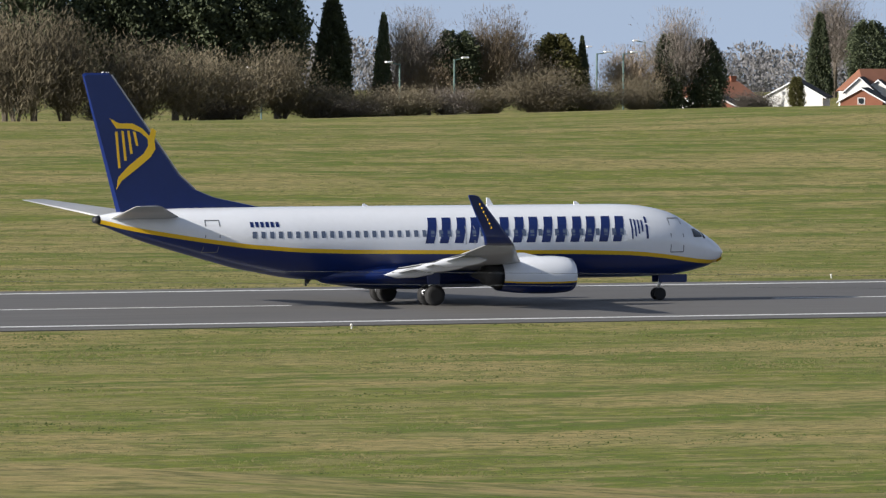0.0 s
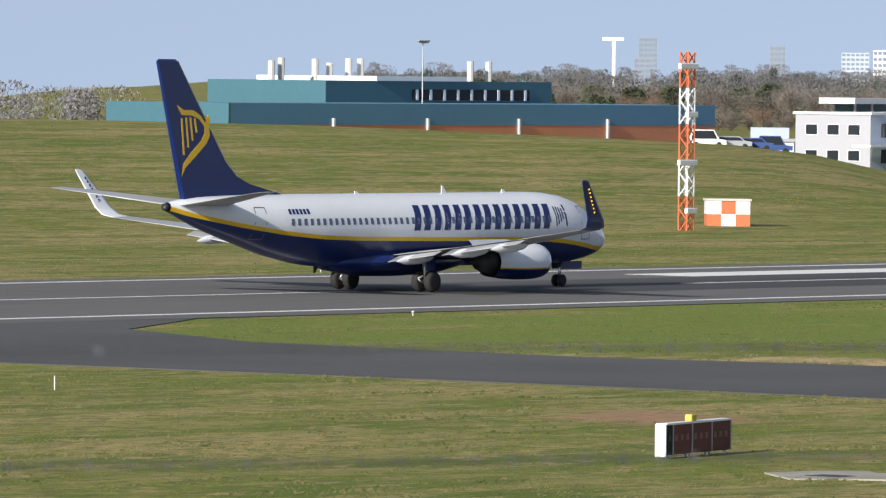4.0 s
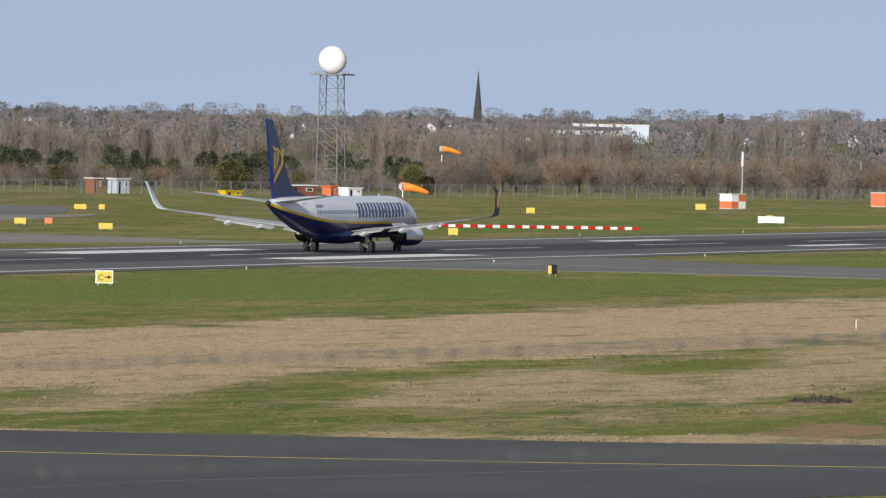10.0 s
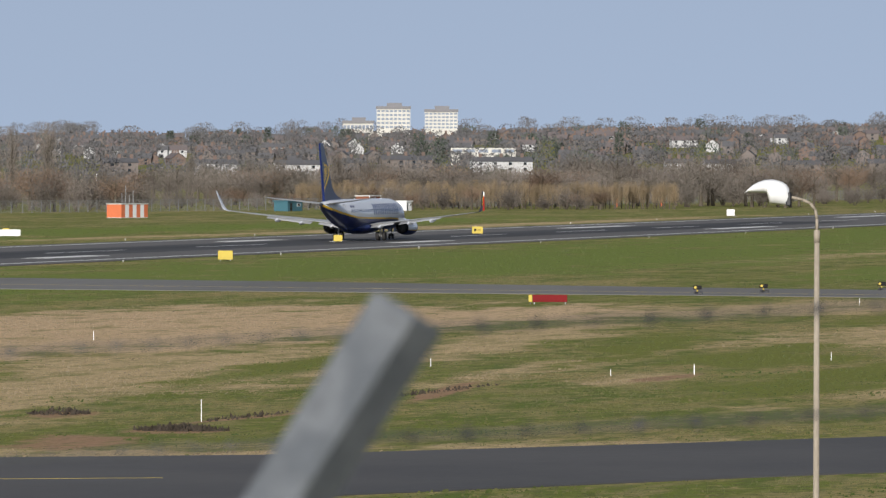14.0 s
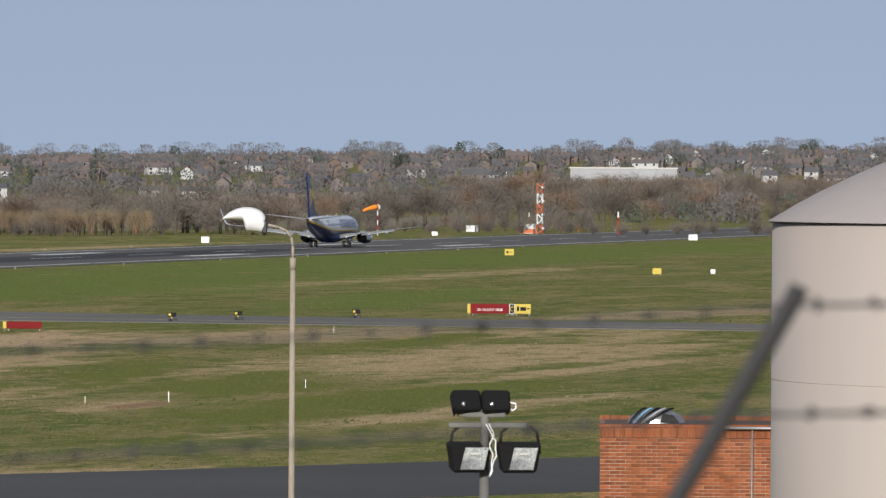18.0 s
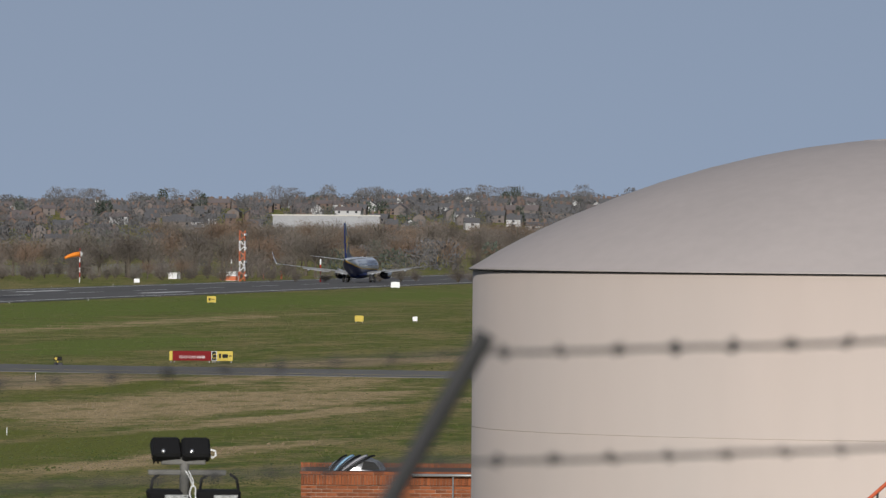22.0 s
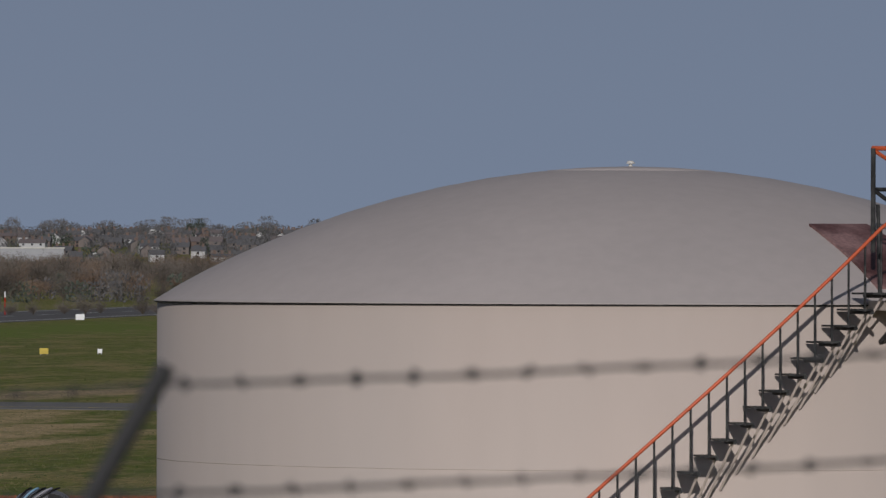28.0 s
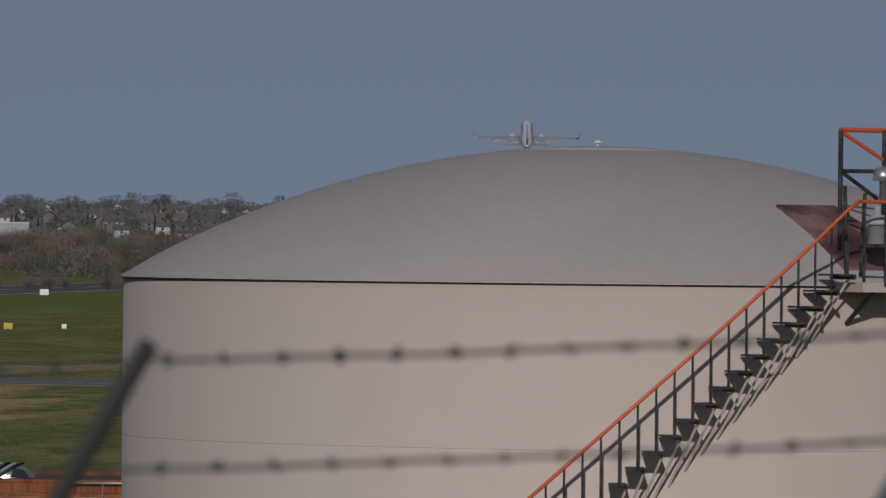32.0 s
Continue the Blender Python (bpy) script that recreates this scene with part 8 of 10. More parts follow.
def taxi_sign(x, y, turn, sections, h, label, fill=1.5):
    """A long sign of joined panels: width, face, text, text material."""
    s = empty("taxiway_sign", label, "sign", at=pose(x, y, 0.02, 0, 0, turn))
    x0 = -sum(q[0] for q in sections) / 2
    for w, face, text, tm in sections:
        p = part("panel", boxes((x0 + 0.01, x0 + w - 0.01, -0.12, 0.12, 0.16, 0.16 + h), bevel=0.02), WHITE if face in (REDSIGN, WHITE, BLACK) else face, s)
        part("face", boxes((x0 + 0.05, x0 + w - 0.05, -0.14, -0.12, 0.2, 0.12 + h)), face, p)
        if text:
            lettering(p, text, min(h * 0.66, fill * w / len(text)), x0 + w / 2, -0.145, 0.16 + h * 0.26, tm)
        for dx in (0.15, w - 0.15):
            part("foot", tubes(((x0 + dx, 0, -0.05), (x0 + dx, 0, 0.18), 0.05), n=6), STEEL, s)
        x0 += w
    return s


taxi_sign(280.6, 132.5, -24 - 40, [(0.25, WHITE, "", WHITE), (1.6, REDSIGN, "33-15", WHITE), (3.15, REDSIGN, "CAT I/II/III", WHITE), (0.8, BLACK, "E1", YSIGN)], 0.86, "red and black taxiway sign with white letters", 2.3)
far_sign = taxi_sign(669.6, 123.6, -80, [(0.3, YSIGN, "", WHITE), (3.35, DULLRED, "33-15 CAT I/II/III", WHITE), (0.5, BLACK, "C", YSIGN), (1.4, YSIGN, "", BLACK)], 0.85, "red and yellow taxiway sign beyond the grass", 1.75)
part("letter_bar", boxes((1.55, 1.75, -0.16, -0.145, 0.4, 0.8), (1.85, 2.35, -0.16, -0.145, 0.42, 0.75), (2.42, 2.66, -0.16, -0.145, 0.55, 0.65)), BLACK, far_sign)
taxi_sign(584.0, 145.1, -76, [(0.3, YSIGN, "", WHITE), (2.7, DULLRED, "", WHITE)], 0.55, "dull red taxiway sign with faint white marks")

rs = empty("taxiway_sign", "weathered red-brown box sign with white end and lamp", "sign", at=pose(195.1, 145.7, 0, 0, 0, 12))
FADED = mat("faded_red", (0.13, 0.034, 0.026), 0.7, vary=0.3, scale=3)
x = 0.0
for w, face in ((0.5, BLACK), (1.45, FADED), (1.5, FADED), (1.45, FADED)):
    p = part("panel", boxes((x + 0.01, x + w - 0.01, -0.17, 0.17, 0.12, 1.06), bevel=0.02), face, rs)
    part("frame_bar", boxes((x + w - 0.05, x + w + 0.03, -0.19, -0.17, 0.12, 1.06)), STEEL, p)
    for k in range(3 if w > 1 else 1):
        part("mark_bar", boxes((x + 0.15 + k * 0.42, x + 0.35 + k * 0.42, -0.18, -0.17, 0.55, 0.74)), mat("faint_white", (0.24, 0.12, 0.10), 0.8) if w > 1 else DARKMETAL, p)
    for dx in (0.15, w - 0.15):
        part("foot", tubes(((x + dx, 0, -0.05), (x + dx, 0, 0.14), 0.05), n=6), WHITE, rs)
    x += w
part("end_panel", boxes((-0.1, 0.0, -0.19, 0.19, 0.06, 1.1), bevel=0.02), WHITE, rs, "white end panel")
part("top_rail", boxes((0.0, x, -0.19, 0.19, 1.06, 1.12)), WHITE, rs)
part("lamp", boxes((2.0, 2.4, -0.13, 0.13, 1.12, 1.34), bevel=0.03), YSIGN, rs, "small yellow lamp")
flat("concrete_slab", [(188.0, 135.6), (190.3, 138.2), (192.3, 137.6), (193.6, 136.7), (192.6, 135.6), (193.3, 132.8), (196.6, 130.6), (194.0, 128.4), (192.5, 131.6), (190.2, 132.4), (189.3, 134.2)], 0.05, STAINED, "long stained concrete slab in the grass", "slab", kind="structure")
part("slab_hatch", boxes((189.6, 190.6, 135.0, 136.2, 0.05, 0.062)), DARKMETAL, bpy.data.objects["concrete_slab"], "dark cover plate")


def guard_light(x, y, turn, body=YSIGN):
    g = empty("guard_light", "yellow runway guard light with two black-hooded lamps", "light", "runway guard lights", at=pose(x, y, 0.02, 0, 0, turn))
    part("base", boxes((-0.32, 0.42, -0.2, 0.2, -0.02, 0.24), bevel=0.05), body, g)
    part("bracket", tubes(((0, 0, 0.2), (-0.05, 0, 0.45), 0.06), n=6), YSIGN, g)
    part("hood", boxes((-0.36, 0.34, -0.12, 0.12, 0.4, 0.74), bevel=0.04), BLACK, g)
    for dx in (-0.18,):
        part("lens", lathe(bmesh.new(), [(0.0, -0.15), (0.11, -0.14), (0.12, -0.12)], 14, "y", (dx, 0, 0.57)), YSIGN, g)
        part("foot_lamp", lathe(bmesh.new(), [(0.0, -0.24), (0.1, -0.23), (0.12, -0.2)], 12, "y", (dx + 0.1, 0, 0.1)), BLACK, g)


guard_light(232.3, 148.2, -55)
guard_light(270.1, 143.5, -60)
guard_light(649.9, 132.3, -78, DARKMETAL)
guard_light(627, 143.1, -78, DARKMETAL)
guard_light(636, 139.5, -76, DARKMETAL)


def marker_lights():
    proto = None
    for az, d in ((61.36, 716), (62.01, 700), (62.67, 690), (63.4, 680)):
        q = polar(az, d)
        if proto is None:
            proto = empty("marker_light", "black drum light on a short white post in the grass", "light", "marker lights", at=Matrix.Translation(q))
            part("post", tubes(((0, 0, -0.05), (0, 0, 0.55), 0.10), n=8), WHITE, proto)
            part("head", lathe(bmesh.new(), [(0.0, 0.5), (0.34, 0.52), (0.38, 0.7), (0.3, 0.86), (0.0, 0.9)], 14), BLACK, proto, "black drum head", True)
        else:
            copy_thing(proto, Matrix.Translation(q))


marker_lights()


def stakes():
    proto = None
    for x, y, h in ((329.3, 97.5, 1.0), (401.4, 96.3, 0.4), (405.5, 92.7, 0.55), (435.6, 91.6, 0.5), (407.6, 93.2, 0.55), (466, 145, 0.6), (416, 110, 0.5), (588.3, 121.5, 0.6), (185, 199, 0.5), (192, 195, 0.45), (219, 192, 0.55)):
        m = Matrix.Translation((x, y, -0.03)) @ Matrix.Diagonal((1, 1, h, 1))
        if proto is None:
            proto = empty("marker_stake", "thin white wooden marker stake in the grass", "stake", "marker stakes", at=m)
            part("shaft", boxes((-0.017, 0.017, -0.017, 0.017, 0, 1.0)), WHITE, proto)
            part("tip", boxes((-0.02, 0.02, -0.02, 0.02, 0.94, 1.01)), PALE, proto)
        else:
            copy_thing_scaled(proto, m)


stakes()


def edge_lights():
    proto = None
    for x in range(60, 2400, 60):
        for y in (239.5, 294.5):
            if proto is None:
                proto = empty("edge_light", "small white runway edge light", "light", "runway edge lights", at=pose(x, y, 0))
                part("stem", tubes(((0, 0, -0.02), (0, 0, 0.16), 0.04), n=6), PALE, proto)
                part("lens", lathe(bmesh.new(), [(0.07, 0.16), (0.085, 0.2), (0.05, 0.25), (0.0, 0.27)], 10), PALE, proto, smooth=True)
            else:
                copy_thing(proto, pose(x, y, 0))


edge_lights()


# ---- radar tower, sheds, far fence ----
def radar():
    RADAR_STEEL = mat("dull_lattice_steel", (0.20, 0.205, 0.21), 0.8, 0.2, vary=0.15, scale=3)
    r = empty("radar_tower", "white radar dome on a tall steel lattice tower", "tower", at=Matrix.Translation((1256, 486, 0)))
    dome = bmesh.new()
    lathe(dome, [(2.45 * math.cos(a), 23.3 + 2.45 * math.sin(a)) for a in np.linspace(-1.25, 1.57, 18)], 32)
    part("dome", dome, WHITE, r, "smooth white radar dome", True)
    part("platform", boxes((-3.0, 3.0, -3.0, 3.0, 20.7, 20.95)), RADAR_STEEL, r)
    for i in range(12):
        a = 2 * math.pi * i / 12
        part("rail_post", tubes(((2.9 * math.cos(a), 2.9 * math.sin(a), 20.9), (2.9 * math.cos(a), 2.9 * math.sin(a), 21.4), 0.05), n=5), RADAR_STEEL, r)
    w0, w1 = 2.0, 1.6
    for sx in (-1, 1):
        for sy in (-1, 1):
            part("leg", tubes(((sx * w0, sy * w0, 0), (sx * w1, sy * w1, 20.7), 0.10), n=6), RADAR_STEEL, r)
    for i in range(9):
        za, zb = i * 2.3, (i + 1) * 2.3
        wa, wb = w0 + (w1 - w0) * za / 20.7, w0 + (w1 - w0) * zb / 20.7
        for u in (-1, 1):
            part("brace", tubes(((-wa, u * wa, za), (wb, u * wb, zb), 0.045), ((wa, u * wa, za), (-wb, u * wb, zb), 0.045), ((-wb, u * wb, zb), (wb, u * wb, zb), 0.045), n=5), RADAR_STEEL, r)
            part("brace", tubes(((u * wa, -wa, za), (u * wb, wb, zb), 0.045), ((u * wb, -wb, zb), (u * wb, wb, zb), 0.045), n=5), RADAR_STEEL, r)


radar()


def shed(x, y, w, h, d, wall, label, turn, roof=PALE, extra=None):
    s = empty("field_hut", label, "hut", at=pose(x, y, 0, 0, 0, turn))
    part("wall", boxes((-w / 2, w / 2, -d / 2, d / 2, -0.05, h)), wall, s)
    part("roof", boxes((-w / 2 - 0.2, w / 2 + 0.2, -d / 2 - 0.2, d / 2 + 0.2, h, h + 0.2)), roof, s)
    part("window", boxes((w * 0.12, w * 0.36, -d / 2 - 0.04, -d / 2, h * 0.5, h * 0.8)), WHITE, s)
    part("pane", boxes((w * 0.15, w * 0.33, -d / 2 - 0.05, -d / 2 - 0.04, h * 0.54, h * 0.76)), GLASSDARK, s)
    part("door", boxes((-w * 0.35, -w * 0.2, -d / 2 - 0.04, -d / 2, 0, h * 0.85)), GLASSDARK, s)
    return s


shed(1222, 479, 7.0, 1.8, 3.0, BRICKRED, "long low brick hut with a flat pale roof", -22, WHITE)
shed(1230, 476, 1.7, 1.7, 2.0, ORANGE, "orange painted equipment box", -22, ORANGE)
shed(1237, 475, 3.4, 1.4, 2.2, WHITE, "low white equipment box", -22, WHITE)
shed(1210, 486, 4.0, 0.7, 1.5, YELLOW, "yellow frame and pallets by the fence", -22, YELLOW)
shed(1442, 394, 6.5, 1.9, 3.0, BRICKRED, "small brick hut with a grey roof by the fence", -16)
shed(1450, 396, 4.0, 2.6, 3.0, BRICKRED, "taller brick hut by the fence", -16)
shed(1436, 385, 2.0, 1.7, 2.0, WHITE, "plain white metal equipment box", -15, WHITE)
shed(1415, 402, 5.3, 1.8, 3.0, TEAL, "teal green metal container by the fence", -16, TEAL)
shed(1204, 508.2, 1.9, 2.4, 2.0, BRICKRED, "small red brick electrical hut", -24)
shed(1206, 504.6, 2.9, 2.4, 2.2, CLAD_GREY, "grey metal equipment hut", -24)
shed(1655, 300, 3.0, 1.6, 2.0, BRICKRED, "small brick hut at the runway end", -12)
shed(1690, 318, 2.4, 1.2, 2.0, WHITE, "white marker hut at the runway end", -12, WHITE)


def light_pole(x, y, h, col=STEEL):
    p = empty("light_pole", "slim grey pole with a pale top", "pole", "field poles", at=Matrix.Translation((x, y, 0)))
    part("shaft", tubes(((0, 0, -0.1), (0, 0, h * 0.75), 0.16, 0.12), n=8), col, p)
    part("top", tubes(((0, 0, h * 0.75), (0, 0, h), 0.17, 0.15), n=8), WHITE, p)


light_pole(1186.2, 388.5, 9.0)
light_pole(1554, 483, 6.5)
light_pole(1630.3, 275.4, 4.9, REDSIGN)
light_pole(1760, 318, 4.0, REDSIGN)
light_pole(1446, 372, 3.6, REDSIGN)


FENCEGREY = mat("fence_grey", (0.17, 0.175, 0.175), 0.7, vary=0.2, scale=2)


def far_fence():
    f = empty("perimeter_fence", "grey chain-link perimeter fence on concrete posts", "fence")
    pts = [(1130, 532), (1180, 514), (1226, 487), (1290, 455), (1345, 432), (1442, 404), (1560, 390), (1760, 372), (1960, 362)]
    post = mesh_of("post", boxes((-0.055, 0.055, -0.055, 0.055, -0.1, 2.3)), FENCEGREY)
    rod = bmesh.new()
    for i in range(12):
        box(rod, 0.125 + i * 0.25 - 0.011, 0.125 + i * 0.25 + 0.011, -0.01, 0.01, 0.05, 2.25)
    mesh = mesh_of("mesh_panel", rod, FENCEGREY)
    rails = mesh_of("rail", boxes((0, 3.0, -0.02, 0.02, 2.2, 2.26)), FENCEGREY)
    for (xa, ya), (xb, yb) in zip(pts, pts[1:]):
        d = Vector((xb - xa, yb - ya, 0))
        n = int(d.length / 3.0)
        turn = math.degrees(math.atan2(d.y, d.x))
        for i in range(n):
            p = Vector((xa, ya, 0)) + d * i / n
            twin("post", post, f, pose(p.x, p.y, 0, 0, 0, turn))
            twin("mesh_panel", mesh, f, pose(p.x, p.y, 0, 0, 0, turn))
            twin("rail", rails, f, pose(p.x, p.y, 0, 0, 0, turn))


far_fence()


def drain(x, y, turn):
    d = empty("drain_cover", "dark metal drain cover with a pale concrete edge", "drain", "drain covers", at=pose(x, y, land(x, y), 0, 0, turn))
    part("edge", boxes((-0.62, 0.62, -0.54, 0.54, -0.05, 0.02), bevel=0.01), CONCRETE, d)
    part("grate", boxes((-0.54, 0.56, -0.48, 0.48, 0.02, 0.09), bevel=0.02), BLACK, d)


for dx, dy, dt in ((122.1, 169.5, -36), (299.2, 456.4, -34)):
    drain(dx, dy, dt)


# ---- belts of trees behind the airfield ----
def belt(az0, az1, d0, d1, n, kinds, h0, h1, wide=0.62, seed=1):
    r = random.Random(seed)
    for i in range(n):
        az = az0 + (az1 - az0) * (i + r.uniform(0.0, 1.0)) / n
        p = polar(az, r.uniform(d0, d1))
        h = r.uniform(h0, h1)
        k = r.choice(kinds)
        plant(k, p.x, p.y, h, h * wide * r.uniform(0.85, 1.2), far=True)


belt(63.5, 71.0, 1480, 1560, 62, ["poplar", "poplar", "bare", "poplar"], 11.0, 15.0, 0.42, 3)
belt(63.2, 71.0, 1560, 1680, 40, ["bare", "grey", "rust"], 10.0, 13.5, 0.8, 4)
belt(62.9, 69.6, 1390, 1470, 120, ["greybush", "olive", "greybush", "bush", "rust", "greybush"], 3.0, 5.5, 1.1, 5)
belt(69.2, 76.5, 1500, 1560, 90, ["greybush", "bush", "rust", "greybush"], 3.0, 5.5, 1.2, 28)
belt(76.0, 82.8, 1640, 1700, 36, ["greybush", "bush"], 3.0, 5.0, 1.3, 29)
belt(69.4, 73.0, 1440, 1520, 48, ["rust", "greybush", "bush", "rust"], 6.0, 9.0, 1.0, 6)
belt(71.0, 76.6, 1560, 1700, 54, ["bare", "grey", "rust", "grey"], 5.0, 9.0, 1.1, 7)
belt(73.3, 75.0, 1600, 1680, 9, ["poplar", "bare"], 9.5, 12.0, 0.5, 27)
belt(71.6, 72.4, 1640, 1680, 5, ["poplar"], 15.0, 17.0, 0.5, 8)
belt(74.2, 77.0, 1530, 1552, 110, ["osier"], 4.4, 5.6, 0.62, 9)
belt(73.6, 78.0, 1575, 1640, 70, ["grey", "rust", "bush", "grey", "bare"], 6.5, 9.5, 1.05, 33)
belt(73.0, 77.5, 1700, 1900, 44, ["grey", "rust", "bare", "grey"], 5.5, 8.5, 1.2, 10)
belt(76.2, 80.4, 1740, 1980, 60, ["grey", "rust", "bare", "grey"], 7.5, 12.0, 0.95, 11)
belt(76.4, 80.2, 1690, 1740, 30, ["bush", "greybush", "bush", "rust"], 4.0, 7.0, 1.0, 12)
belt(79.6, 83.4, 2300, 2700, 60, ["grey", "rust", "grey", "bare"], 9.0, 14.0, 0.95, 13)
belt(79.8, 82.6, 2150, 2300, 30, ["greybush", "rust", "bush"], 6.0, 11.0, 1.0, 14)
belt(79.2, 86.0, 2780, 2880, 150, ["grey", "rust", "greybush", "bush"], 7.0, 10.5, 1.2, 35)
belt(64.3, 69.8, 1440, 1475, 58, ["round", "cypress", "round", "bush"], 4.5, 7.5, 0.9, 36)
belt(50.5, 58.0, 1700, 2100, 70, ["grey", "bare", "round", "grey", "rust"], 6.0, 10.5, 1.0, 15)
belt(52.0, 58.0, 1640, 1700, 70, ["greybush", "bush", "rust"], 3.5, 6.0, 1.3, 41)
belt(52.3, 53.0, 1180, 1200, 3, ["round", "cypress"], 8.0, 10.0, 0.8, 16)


# ---- far hillside: woods and the town ----
def far_wood(name, label, material, n, seed, size, spread, near=2050, deep=2500, k=230, place=None, fine=1.0):
    r = np.random.RandomState(seed)
    P, W, L, B = [], [], [], []
    for _ in range(n):
        az, d = r.uniform(51, 85), near + deep * r.uniform() ** 0.8
        p = polar(az, d) if place is None else place(r)
        h, w = r.uniform(*size), r.uniform(*spread)
        z = r.uniform(0.05, 1, k)
        rad = w * np.sqrt(np.clip(1 - ((z - 0.5) / 0.56) ** 2, 0, 1)) * r.uniform(0.3, 1, k)
        a = r.uniform(0, 6.283, k)
        P.append(np.stack([p.x + rad * np.cos(a), p.y + rad * np.sin(a), p.z - 0.5 + z * h], 1))
        W.append(np.stack([np.cos(a) * 0.5, np.sin(a) * 0.5, r.uniform(0.2, 1.2, k)], 1) + r.normal(size=(k, 3)) * 0.4)
        L.append(r.uniform(0.6, 1.7, k) * fine)
        B.append(r.uniform(0.16, 0.45, k) * fine)
    me = shards(name, np.concatenate(P), np.concatenate(W), np.concatenate(L), np.concatenate(B), material)
    tagged(new(name, me), label, "trees", "", "stuff")


def behind_road(r):
    x, y = r.uniform(480, 1320), r.uniform(1120, 1240)
    return Vector((x, y, land(x, y)))


# Distance haze is put into these colours: greyer and bluer than bark or needles.
HAZETWIG = leafy("hazed_far_twigs", (0.127, 0.126, 0.133), (0.182, 0.178, 0.184))
HAZEGREEN = leafy("hazed_evergreens", (0.070, 0.089, 0.075), (0.108, 0.126, 0.102))
far_wood("distant_woods", "bare grey-brown woods on the far hillside", HAZETWIG, 2300, 21, (4, 9), (4, 9))
far_wood("distant_evergreens", "dark evergreen clumps on the far hillside", HAZEGREEN, 200, 22, (4, 8), (3, 6))
far_wood("skyline_trees", "tall bare trees along the far ridge", HAZETWIG, 420, 23, (5, 13), (4, 10), 4330, 230, 620, fine=0.85)
far_wood("hillside_evergreens", "dark evergreen trees between the far houses", HAZEGREEN, 90, 24, (6, 11), (1.5, 4), 2900, 1500, 380)
far_wood("background_woods", "hazy grey-brown woods behind the road", HAZETWIG, 300, 25, (6, 10.5), (4, 9), k=700, place=behind_road, fine=0.75)


def far_town():
    r = random.Random(31)
    me = bpy.data.meshes.new("distant_town")
    V, F, M = [], [], []

    def quad(vs, m):
        i = len(V)
        V.extend(vs)
        F.append(list(range(i, i + len(vs))))
        M.append(m)

    def home(x, y, z, w, d, h, rise, turn, wall, roof):
        c, s = math.cos(turn), math.sin(turn)
        T = lambda a, b, q: (x + a * c - b * s, y + a * s + b * c, z + q)
        w, d = w / 2, d / 2
        base = [(-w, -d), (w, -d), (w, d), (-w, d)]
        for k in (0, 2):
            (a0, b0), (a1, b1) = base[k], base[(k + 1) % 4]
            quad([T(a0, b0, -7), T(a1, b1, -7), T(a1, b1, h), T(a0, b0, h)], wall)
        for k in (1, 3):
            (a0, b0), (a1, b1) = base[k], base[(k + 1) % 4]
            quad([T(a0, b0, -7), T(a1, b1, -7), T(a1, b1, h), T(a0, 0, h + rise), T(a0, b0, h)], wall)
        quad([T(-w - 0.3, -d - 0.3, h - 0.1), T(w + 0.3, -d - 0.3, h - 0.1), T(w + 0.3, 0, h + rise + 0.15), T(-w - 0.3, 0, h + rise + 0.15)], roof)
        quad([T(w + 0.3, d + 0.3, h - 0.1), T(-w - 0.3, d + 0.3, h - 0.1), T(-w - 0.3, 0, h + rise + 0.15), T(w + 0.3, 0, h + rise + 0.15)], roof)
        n = max(1, int(2 * w / 4))
        for i in range(n):
            a = -w + (i + 0.5) * 2 * w / n
            for zz in (0.2, h - 1.2):
                quad([T(a - 0.5, -d - 0.05, zz), T(a + 0.5, -d - 0.05, zz), T(a + 0.5, -d - 0.05, zz + 0.9), T(a - 0.5, -d - 0.05, zz + 0.9)], 4)
        if r.random() < 0.7:
            for a in ([w * 0.6] if w < 4 else [-w * 0.7, 0.0, w * 0.7]):
                quad([T(a - 0.5, -0.4, h + rise - 0.6), T(a + 0.5, -0.4, h + rise - 0.6), T(a + 0.5, -0.4, h + rise + 1.3), T(a - 0.5, -0.4, h + rise + 1.3)], 5)
                quad([T(a - 0.5, 0.4, h + rise - 0.6), T(a - 0.5, -0.4, h + rise - 0.6), T(a - 0.5, -0.4, h + rise + 1.3), T(a - 0.5, 0.4, h + rise + 1.3)], 5)

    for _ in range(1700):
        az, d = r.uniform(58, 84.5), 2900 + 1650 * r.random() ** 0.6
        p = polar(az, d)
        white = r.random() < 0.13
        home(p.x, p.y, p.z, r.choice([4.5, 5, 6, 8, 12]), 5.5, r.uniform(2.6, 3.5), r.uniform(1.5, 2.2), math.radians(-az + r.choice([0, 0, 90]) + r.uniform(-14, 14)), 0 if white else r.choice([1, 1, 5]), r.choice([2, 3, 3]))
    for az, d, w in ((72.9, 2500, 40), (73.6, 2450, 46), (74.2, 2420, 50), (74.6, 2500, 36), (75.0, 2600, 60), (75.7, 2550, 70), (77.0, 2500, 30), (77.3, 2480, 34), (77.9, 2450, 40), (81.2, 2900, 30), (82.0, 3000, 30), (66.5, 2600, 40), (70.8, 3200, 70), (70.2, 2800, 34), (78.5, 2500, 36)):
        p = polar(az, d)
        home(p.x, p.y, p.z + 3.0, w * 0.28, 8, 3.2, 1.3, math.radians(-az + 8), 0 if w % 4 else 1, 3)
    me.from_pydata(V, [], F)
